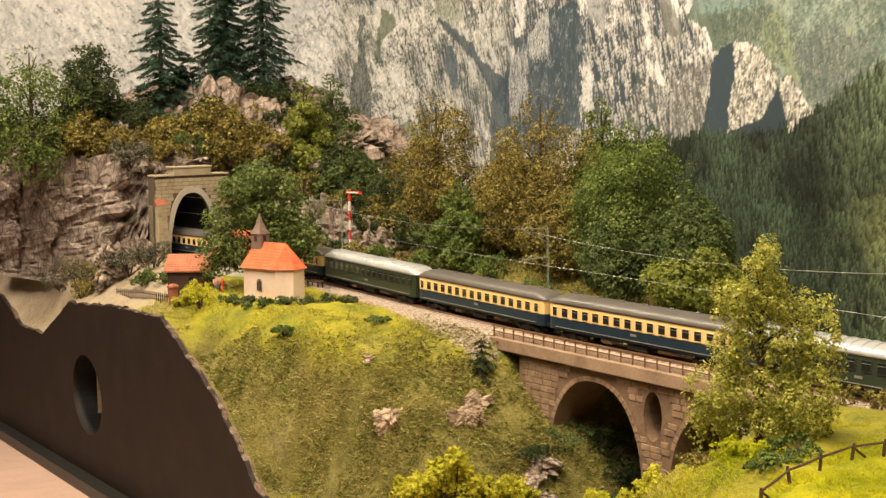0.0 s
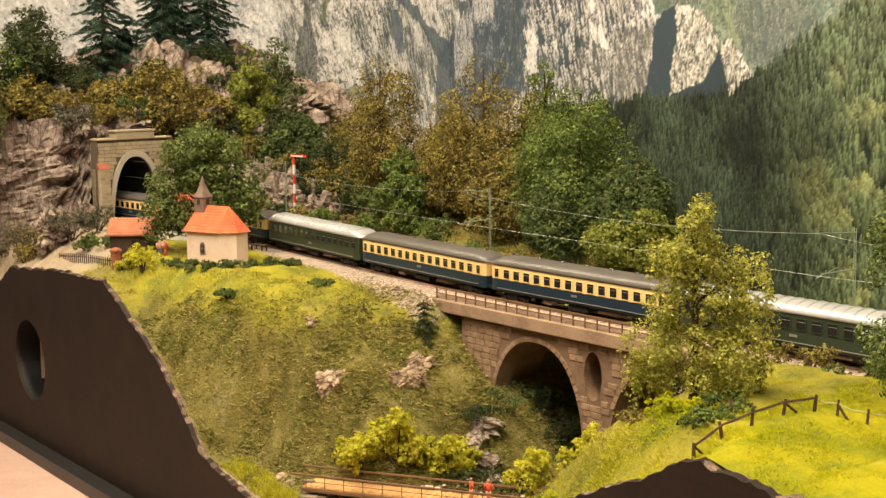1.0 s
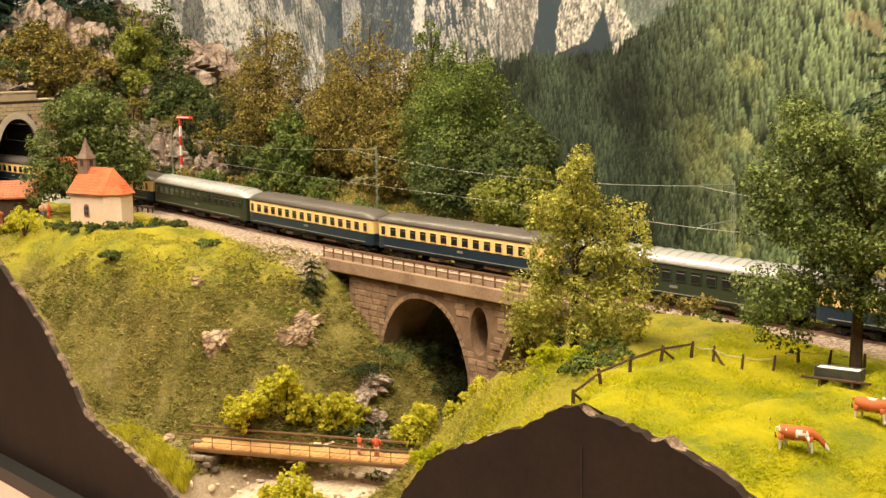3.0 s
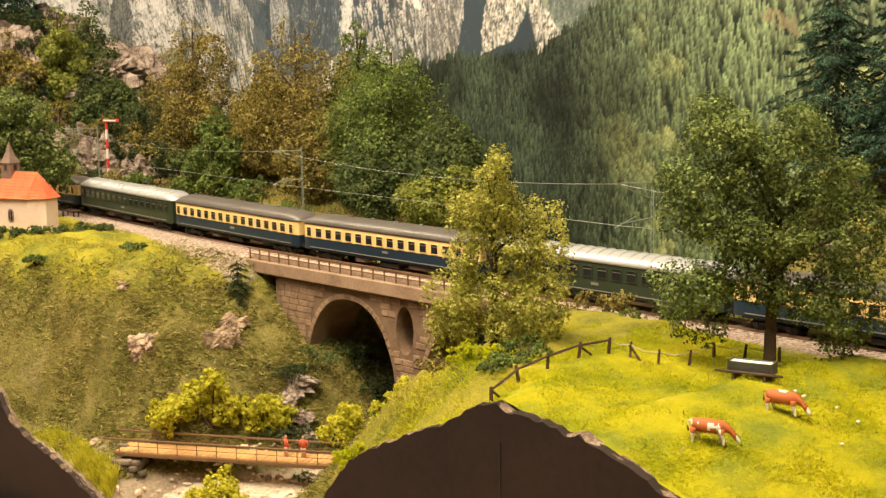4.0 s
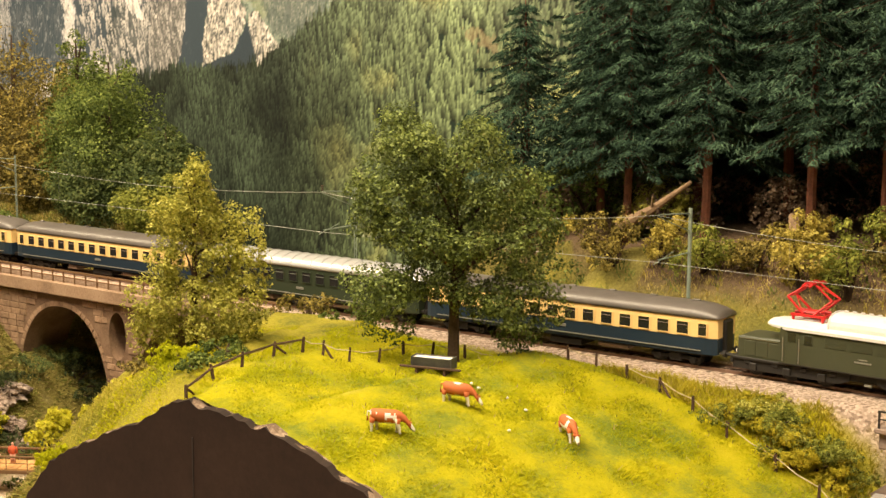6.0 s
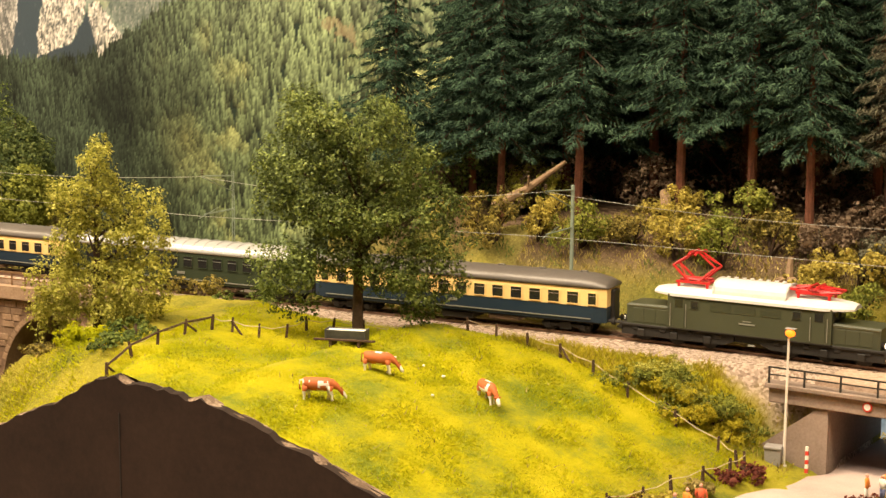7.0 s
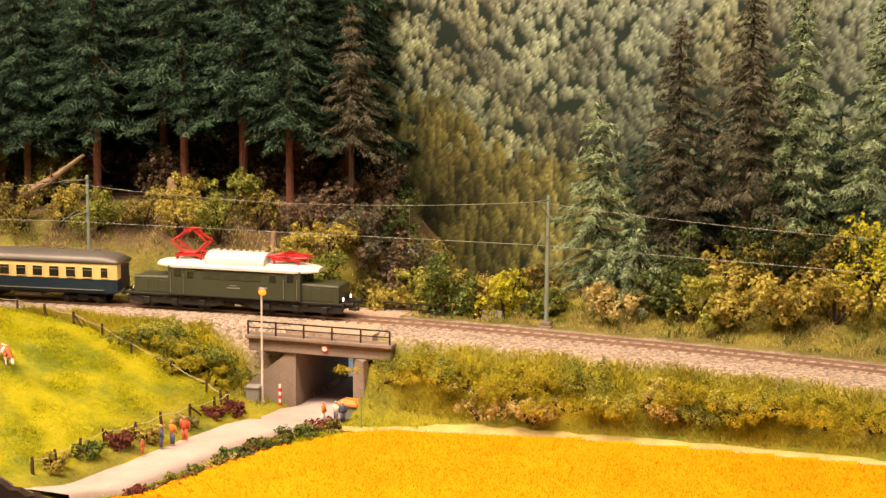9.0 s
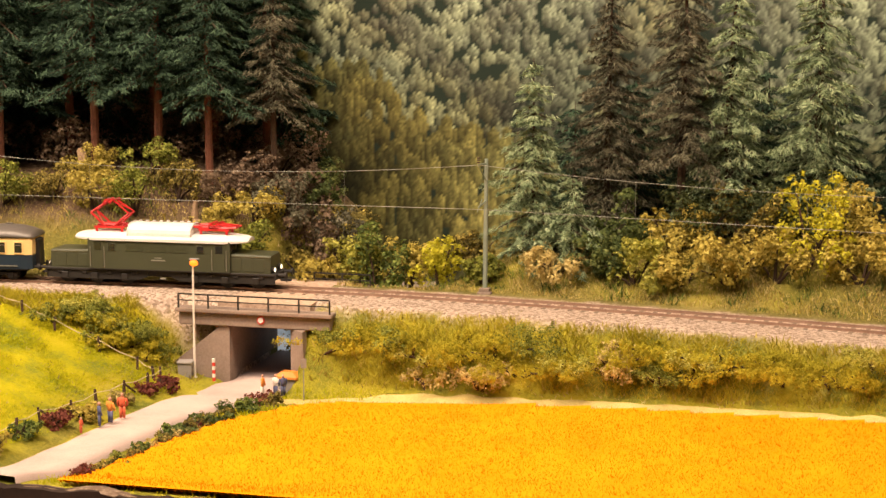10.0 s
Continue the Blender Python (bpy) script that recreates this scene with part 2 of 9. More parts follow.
def crack(m, scale, squash):
    """Dark, sunk cracks between blocks, wider than high."""
    t, n, l, b = nodes_of(m)
    g = n.new("ShaderNodeVectorMath")
    g.operation = "MULTIPLY"
    l.new(place(n), g.inputs[0])
    g.inputs[1].default_value = (1, 1, squash)
    w = n.new("ShaderNodeTexNoise")
    w.inputs["Scale"].default_value = 30
    l.new(place(n), w.inputs["Vector"])
    q = n.new("ShaderNodeMixRGB")
    q.inputs[0].default_value = 0.03
    l.new(g.outputs[0], q.inputs[1])
    l.new(w.outputs["Color"], q.inputs[2])
    v = n.new("ShaderNodeTexVoronoi")
    v.feature = "DISTANCE_TO_EDGE"
    v.inputs["Scale"].default_value = scale
    l.new(q.outputs[0], v.inputs["Vector"])
    k = ramp(n, l, v.outputs["Distance"], [(0.0, (0.25, 0.23, 0.21)), (0.04, (0.7, 0.7, 0.7)), (0.12, (1, 1, 1))])
    src = b.inputs["Base Color"].links[0].from_socket
    l.new(mix_col(n, l, 1.0, src, k, "MULTIPLY"), b.inputs["Base Color"])


crack(M_ROCK, 34, 1.0)
crack(M_PALEROCK, 60, 2.0)


# ---- mesh helpers ----
class MB:
    """Collects vertices and faces for one mesh."""

    def __init__(self):
        self.v, self.f = [], []

    def add(self, vs, fs):
        k = len(self.v)
        self.v += [tuple(p) for p in vs]
        self.f += [tuple(i + k for i in q) for q in fs]
        return self

    def box(self, x0, y0, z0, x1, y1, z1, b=0.0):
        if b <= 0:
            vs = [(x, y, z) for x in (x0, x1) for y in (y0, y1) for z in (z0, z1)]
            return self.add(vs, [(0, 1, 3, 2), (4, 6, 7, 5), (0, 4, 5, 1), (2, 3, 7, 6), (0, 2, 6, 4), (1, 5, 7, 3)])
        bm = bmesh.new()
        bmesh.ops.create_cube(bm, size=1.0)
        for q in bm.verts:
            q.co = Vector((x0 + (q.co.x + 0.5) * (x1 - x0), y0 + (q.co.y + 0.5) * (y1 - y0), z0 + (q.co.z + 0.5) * (z1 - z0)))
        bmesh.ops.bevel(bm, geom=bm.edges[:], offset=b, segments=1, affect="EDGES")
        bm.verts.index_update()
        self.add([q.co[:] for q in bm.verts], [[q.index for q in fc.verts] for fc in bm.faces])
        bm.free()
        return self

    def tube(self, pts, radii, n=6, cap=True):
        pts = [Vector(p) for p in pts]
        if isinstance(radii, (int, float)):
            radii = [radii] * len(pts)
        rings = []
        for i, p in enumerate(pts):
            d = (pts[min(i + 1, len(pts) - 1)] - pts[max(i - 1, 0)]).normalized()
            s = d.cross(Vector((0, 0, 1)) if abs(d.z) < 0.9 else Vector((1, 0, 0))).normalized()
            u = s.cross(d)
            rings.append([p + (s * math.cos(6.2832 * k / n) + u * math.sin(6.2832 * k / n)) * radii[i] for k in range(n)])
        return self.loft(rings, cap)

    def loft(self, rings, cap=True, closed=True):
        n = len(rings[0])
        vs = [p for r in rings for p in r]
        fs = []
        for i in range(len(rings) - 1):
            for k in range(n if closed else n - 1):
                a, b = i * n + k, i * n + (k + 1) % n
                fs.append((a, b, b + n, a + n))
        if cap and closed:
            fs += [tuple(range(n))[::-1], tuple(range((len(rings) - 1) * n, len(rings) * n))]
        return self.add(vs, fs)

    def prism(self, poly, put, d0, d1):
        """A flat outline carried from depth d0 to d1; put(u, v, d) gives the place."""
        n = len(poly)
        vs = [put(u, v, d0) for u, v in poly] + [put(u, v, d1) for u, v in poly]
        return self.add(vs, [tuple(range(n))[::-1], tuple(range(n, 2 * n))] + [(k, (k + 1) % n, n + (k + 1) % n, n + k) for k in range(n)])

    def ball(self, c, rx, ry, rz, n=8, m=6):
        rings = []
        for i in range(m + 1):
            a = math.pi * min(max(i / m, 0.02), 0.98)
            rings.append([(c[0] + rx * math.sin(a) * math.cos(6.2832 * k / n), c[1] + ry * math.sin(a) * math.sin(6.2832 * k / n), c[2] - rz * math.cos(a)) for k in range(n)])
        return self.loft(rings)

    def mesh(self, name, mat, smooth=False):
        me = bpy.data.meshes.new(name)
        me.from_pydata(self.v, [], self.f)
        me.materials.append(mat)
        if smooth:
            me.polygons.foreach_set("use_smooth", [True] * len(me.polygons))
        me.update()
        return me


def part(name, mb, mat, parent=None, label="", smooth=False):
    ob = new(name, mb.mesh(name, mat, smooth))
    ob.parent = parent
    return tagged(ob, label)


def same_part(src, name, parent, loc, rz=0.0):
    """Another part on the mesh of src."""
    ob = new(name, src.data)
    ob.parent, ob.location, ob.rotation_euler = parent, loc, (0, 0, rz)
    return ob


def thing(name, label, category, at=(0, 0, 0), rz=0.0, group="", kind=""):
    ob = new(name)
    ob.location, ob.rotation_euler = at, (0, 0, rz)
    return tagged(ob, label, category, group, kind)




def lerp(x, pts):
    return float(np.interp(x, [p[0] for p in pts], [p[1] for p in pts]))


# ---- plan ----
TRACK = [(-2.3, 0.07), (-1.9, 0.14), (-1.6, 0.20), (-1.3, 0.245), (-1.05, 0.252), (-0.8, 0.254), (-0.55, 0.276), (-0.3, 0.304),
         (-0.1, 0.326), (0.1, 0.352), (0.25, 0.362), (0.4, 0.362), (0.55, 0.348), (0.7, 0.326), (0.9, 0.285), (1.2, 0.20)]


def spline(pts, step):
    out = []
    p = [pts[0]] + list(pts) + [pts[-1]]
    for i in range(1, len(p) - 2):
        a, b, c, d = (np.array(q, float) for q in p[i - 1:i + 3])
        n = max(2, int(np.linalg.norm(c - b) / step))
        for k in range(n):
            t = k / n
            out.append(0.5 * (2 * b + (c - a) * t + (2 * a - 5 * b + 4 * c - d) * t * t + (3 * b - 3 * c + d - a) * t ** 3))
    out.append(np.array(pts[-1], float))
    return np.array(out)


LINE = spline(TRACK, 0.01)
ARC = np.r_[0, np.cumsum(np.hypot(*np.diff(LINE, axis=0).T))]


def on_line(s):
    return np.array([np.interp(s, ARC, LINE[:, 0]), np.interp(s, ARC, LINE[:, 1])])


def arc_at(x):
    return float(np.interp(x, LINE[:, 0], ARC))


def track_y(x):
    return np.interp(x, LINE[:, 0], LINE[:, 1])


def sstep(a, b, x):
    t = np.clip((x - a) / (b - a), 0, 1)
    return t * t * (3 - 2 * t)


FRONT = [(-2.4, -0.10), (-2.1, -0.10), (-1.96, -0.134), (-1.8, -0.127), (-1.63, -0.056), (-1.38, -0.032), (-1.18, -0.022), (-1.1, -0.05), (-1.0, -0.085),
         (-0.92, -0.13), (-0.86, -0.172), (-0.76, -0.182), (-0.66, -0.20), (-0.5, -0.22), (-0.335, -0.185), (-0.258, -0.103), (-0.22, -0.059), (-0.15, -0.028),
         (-0.11, -0.011), (-0.060, 0.012), (-0.032, 0.008), (0.032, 0.003), (0.10, -0.015), (0.156, -0.034), (0.2, -0.045), (0.26, -0.058), (0.43, -0.058), (1.2, -0.04)]
BRIDGE_W, BRIDGE_E = -0.755, -0.325


def value_noise(x, y, f, seed=0.0):
    return np.array([noise.noise(Vector((a * f, b * f, seed))) for a, b in zip(np.ravel(x), np.ravel(y))]).reshape(np.shape(x))


def ground(x, y):
    """Height of the landscape, without its fine roughness."""
    x, y = np.asarray(x, float), np.asarray(y, float)
    yt = track_y(x)
    front = np.interp(x, [p[0] for p in FRONT], [p[1] for p in FRONT])
    # west bank of the gorge, its floor and its east bank
    zw = np.interp(x - 0.6 * np.minimum(y, 0.14), [-1.08, -0.97, -0.88, -0.78, -0.73, -0.68, -0.64, -0.6], [0.0, -0.006, -0.02, -0.06, -0.098, -0.15, -0.184, -0.188])
    ze = np.interp(x + 0.45 * y, [-0.43, -0.34, -0.29, -0.24, -0.20, -0.13, -0.04, 0.05, 0.1, 0.15, 0.2, 0.26, 0.3, 0.4, 0.8],
                   [-0.188, -0.13, -0.09, -0.046, -0.014, 0.012, 0.018, 0.0, -0.012, -0.028, -0.045, -0.062, -0.066, -0.066, -0.046])
    land = np.where(x < -0.45, np.maximum(zw, ze), np.maximum(ze, zw))
    land = np.where(x > 0.0, np.interp(x - 0.12 * (y - 0.1), [0.0, 0.05, 0.1, 0.15, 0.2, 0.25, 0.3, 0.4, 0.8], [0.014, 0.006, -0.006, -0.024, -0.042, -0.062, -0.067, -0.066, -0.045]), land)
    # a level landing beside the stream, below the west slope
    shelf = sstep(-0.90, -0.82, x) * (1 - sstep(-0.64, -0.60, x))
    foot = front + (np.maximum(front, -0.174) - front) * sstep(0.0, 0.012, y)
    front = front * (1 - shelf) + foot * shelf
    edge = sstep(0.030 * shelf, np.interp(x, [-0.95, -0.85, -0.6, -0.5], [0.10, 0.10, 0.085, 0.05]), y)
    land = front * (1 - edge) + land * edge
    # the railway's bank
    bank = -0.0022
    near = sstep(-0.105, -0.042, y - yt)
    wing = sstep(0.205, 0.245, x) * (1 - sstep(0.345, 0.36, x))
    near = near * (1 - wing) + wing * sstep(-0.064, -0.036, y - yt)
    near = np.where(x < -0.7, sstep(-0.06, -0.03, y - yt), near)
    span = sstep(BRIDGE_W - 0.01, BRIDGE_W + 0.05, x) * (1 - sstep(BRIDGE_E - 0.06, BRIDGE_E + 0.01, x))
    z = land * (1 - near * (1 - span)) + bank * near * (1 - span)
    # behind the track
    back = y - yt - 0.028
    up = np.where(back > 0, 1.0, 0.0)
    hill = np.interp(np.where(x < -0.1, x + 1.0 * np.maximum(y - 0.36, 0), x), [-1.7, -1.45, -1.0, -0.8, -0.58, -0.47, -0.3, -0.20, -0.06, 0.2, 0.27, 0.38, 0.42, 0.5, 0.7, 1.2],
                     [0.10, 0.08, 0.05, 0.045, 0.03, -0.10, -0.14, -0.07, 0.065, 0.085, 0.06, -0.05, -0.02, 0.03, 0.04, 0.045])
    reach = np.interp(x, [-1.7, -1.3, -0.9, 0.0, 1.2], [0.22, 0.2, 0.15, 0.085, 0.10])
    rise = hill * sstep(0.0, reach, back) + np.sign(hill) * 0.12 * np.maximum(back - reach, 0)
    z = np.where(up > 0, np.where(span > 0.5, np.minimum(z, 0) * (1 - sstep(0, 0.12, back)) + rise * sstep(0.0, 0.12, back), -0.0022 + rise), z)
    # the cutting of the road under the line
    road = (1 - sstep(0.026, 0.031, np.abs(x - 0.319))) * sstep(0.24, 0.27, y) * (1 - sstep(0.44, 0.46, y))
    z = z * (1 - road) + (-0.069) * road
    return z


def gz(x, y):
    return float(ground(np.array([x]), np.array([y]))[0])

# ---- landscape sheet ----
def sheet(name, co, quads):
    """A mesh of quads from arrays."""
    me = bpy.data.meshes.new(name)
    me.vertices.add(len(co))
    me.vertices.foreach_set("co", np.asarray(co, np.float32).reshape(-1))
    me.loops.add(quads.size)
    me.loops.foreach_set("vertex_index", quads.reshape(-1).astype(np.int32))
    me.polygons.add(len(quads))
    n = quads.shape[1]
    me.polygons.foreach_set("loop_start", np.arange(0, quads.size, n, dtype=np.int32))
    me.polygons.foreach_set("loop_total", np.full(len(quads), n, np.int32))
    me.update(calc_edges=True)
    return me


def landscape():
    xs = np.arange(-2.35, 1.15, 0.0054)
    ys = np.arange(0.0, 0.625, 0.0054)
    gx, gy = np.meshgrid(xs, ys)
    z = ground(gx, gy)
    n1, n2 = value_noise(gx, gy, 22.0), value_noise(gx, gy, 90.0, 3.0)
    yt = track_y(gx)
    flat = np.clip(1 - np.abs(gy - yt) / 0.05, 0, 1)
    roadish = np.clip(1 - np.abs(gx - 0.28) / 0.12, 0, 1) * (gy < 0.33)
    wild = np.clip(1 - np.maximum(flat * 1.6, roadish), 0.05, 1)
    z = z + (n1 * 0.006 + n2 * 0.0028) * wild * np.where(gx > -0.1, 0.22, 1.0)
    me = bpy.data.meshes.new("ground")
    nx, ny = len(xs), len(ys)
    co = np.stack([gx, gy, z], 2).reshape(-1, 3)
    k = np.arange(nx * ny).reshape(ny, nx)
    fs = np.stack([k[:-1, :-1], k[:-1, 1:], k[1:, 1:], k[1:, :-1]], 2).reshape(-1, 4)
    me.from_pydata(co.tolist(), [], fs.tolist())
    me.polygons.foreach_set("use_smooth", [True] * len(me.polygons))
    # red: dry or bare soil, green: fresh yellow grass, blue: ballast
    dzx, dzy = np.gradient(z, 0.0054)
    steep = np.hypot(dzx, dzy)
    ballast = 1 - sstep(0.034, 0.043, np.abs(gy - yt + 0.014) + n2 * 0.007)
    ballast = ballast * (1 - ((gx > BRIDGE_W) & (gx < BRIDGE_E)))
    shoulder = (gx > -1.35) & (gx < -0.74) & (gy < yt) & (gy > yt - 0.055)
    ballast = np.maximum(ballast, 0.75 * shoulder * sstep(-0.3, 0.3, n2 + 0.2))
    meadow = sstep(-0.73, -0.93, gx - 0.6 * gy + n1 * 0.12) * (gx < -0.5) * (gy < yt) * sstep(-0.060, -0.018, z + 0.02 * n1)
    meadow = meadow * 0.60
    meadow = np.maximum(meadow, np.maximum(sstep(-0.13, -0.07, gx + 0.12 * gy), 0.45 * sstep(-0.36, -0.25, gx + 0.3 * gy)) * sstep(0.27, 0.2, gx) * (gy < yt - 0.03))
    bare = sstep(0.35, 0.7, n1 + 0.5 * n2) * (steep > 0.45) * 0.15
    bare = np.maximum(bare, sstep(-1.22, -1.34, gx + n1 * 0.06) * (gy < 0.13) * (z < 0.03))
    meadow = np.maximum(meadow, 0.35 * sstep(0.03, 0.05, gy - yt) * (1 - sstep(0.07, 0.12, gy - yt)) * sstep(-0.3, 0.5, n1))
    bare = np.maximum(bare, sstep(-0.172, -0.182, z) * (gx < -0.25) * (gy < 0.2))
    bare = np.maximum(bare, sstep(0.026, 0.016, np.hypot((gx + 0.70) * 0.33, gy - 0.020) + 0.01 * n2))
    emb = sstep(-0.03, -0.045, gy - yt) * (gx > 0.05) * (gy > yt - 0.12)
    meadow = np.maximum(meadow, 0.6 * emb)
    meadow = np.maximum(meadow, 0.6 * (gx > 0.25) * (gy < yt - 0.09))
    wood = sstep(0.025, 0.05, z) * (gy > yt + 0.06 + 0.05 * (gx < -0.02)) * sstep(-0.3, -0.22, gx) * np.where(gx > 0.27, gy > yt + 0.13, 1)
    att = me.color_attributes.new("cover", "FLOAT_COLOR", "POINT")
    att.data.foreach_set("color", np.stack([bare + 0 * z, meadow + 0 * z, ballast, wood], 2).reshape(-1).astype(np.float32))
    m = bpy.data.materials.new("landscape_cover")
    t, n, l, b = nodes_of(m)
    a = n.new("ShaderNodeVertexColor")
    a.layer_name = "cover"
    sp = n.new("ShaderNodeSeparateColor")
    l.new(a.outputs[0], sp.inputs[0])
    p = place(n)
    big, fine, grit = noise_tex(n, l, p, 18, 5, 0.65), noise_tex(n, l, p, 420, 5, 0.75), noise_tex(n, l, p, 1300, 3, 0.7)
    w = maths(n, l, "ADD", maths(n, l, "MULTIPLY", big, 0.5), maths(n, l, "MULTIPLY", fine, 0.5))
    slope = ramp(n, l, w, [(0.32, (0.07, 0.06, 0.017)), (0.46, (0.20, 0.172, 0.047)), (0.56, (0.31, 0.265, 0.073)), (0.68, (0.46, 0.37, 0.13))])
    wf = maths(n, l, "ADD", maths(n, l, "MULTIPLY", big, 0.8), maths(n, l, "MULTIPLY", fine, 0.2))
    fresh = ramp(n, l, wf, [(0.38, (0.22, 0.275, 0.030)), (0.46, (0.37, 0.375, 0.024)), (0.53, (0.53, 0.485, 0.010)), (0.66, (0.64, 0.55, 0.022))])
    soil = ramp(n, l, w, [(0.3, (0.22, 0.15, 0.09)), (0.48, (0.50, 0.39, 0.27)), (0.68, (0.68, 0.56, 0.42))])
    vor = n.new("ShaderNodeTexVoronoi")
    vor.inputs["Scale"].default_value = 520
    l.new(p, vor.inputs["Vector"])
    sv = n.new("ShaderNodeSeparateColor")
    l.new(vor.outputs["Color"], sv.inputs[0])
    stones = ramp(n, l, sv.outputs[0], [(0.0, (0.28, 0.20, 0.15)), (0.5, (0.54, 0.41, 0.325)), (1.0, (0.74, 0.60, 0.50))])
    needles = ramp(n, l, w, [(0.35, (0.07, 0.045, 0.028)), (0.6, (0.24, 0.16, 0.10))])
    c = mix_col(n, l, sp.outputs[1], slope, fresh)
    c = mix_col(n, l, a.outputs["Alpha"], c, needles)
    c = mix_col(n, l, sp.outputs[0], c, soil)
    c = mix_col(n, l, sp.outputs[2], c, stones)
    l.new(c, b.inputs["Base Color"])
    b.inputs["Roughness"].default_value = 0.95
    b.inputs["Specular IOR Level"].default_value = 0.15
    add_bump(n, l, b, maths(n, l, "ADD", maths(n, l, "MULTIPLY", fine, 0.7), maths(n, l, "MULTIPLY", grit, 0.5)), 1.0, 0.004)
    me.materials.append(m)
    return tagged(new("ground", me), "modelled hilly landscape covered in grass fibre and stones", "ground", kind="structure")


landscape()


# ---- printed mountain backdrop ----
def smooth_field(h, w, ch, cw, rs, octaves=4, gain=0.55):
    """Soft random field of h x w cells; ch and cw: how many waves it has up and across."""
    out, amp, tot = np.zeros((h, w)), 1.0, 0.0
    for o in range(octaves):
        a, b = max(2, int(ch * 2 ** o)), max(2, int(cw * 2 ** o))
        g = rs.rand(a + 2, b + 2)
        y, x = np.linspace(0, a, h), np.linspace(0, b, w)
        yi, xi = np.minimum(y.astype(int), a), np.minimum(x.astype(int), b)
        ty, tx = y - yi, x - xi
        ty, tx = (ty * ty * (3 - 2 * ty))[:, None], (tx * tx * (3 - 2 * tx))[None, :]
        v = (g[yi][:, xi] * (1 - ty) + g[yi + 1][:, xi] * ty) * (1 - tx) + (g[yi][:, xi + 1] * (1 - ty) + g[yi + 1][:, xi + 1] * ty) * tx
        out += v * amp
        tot += amp
        amp *= gain
    return out / tot


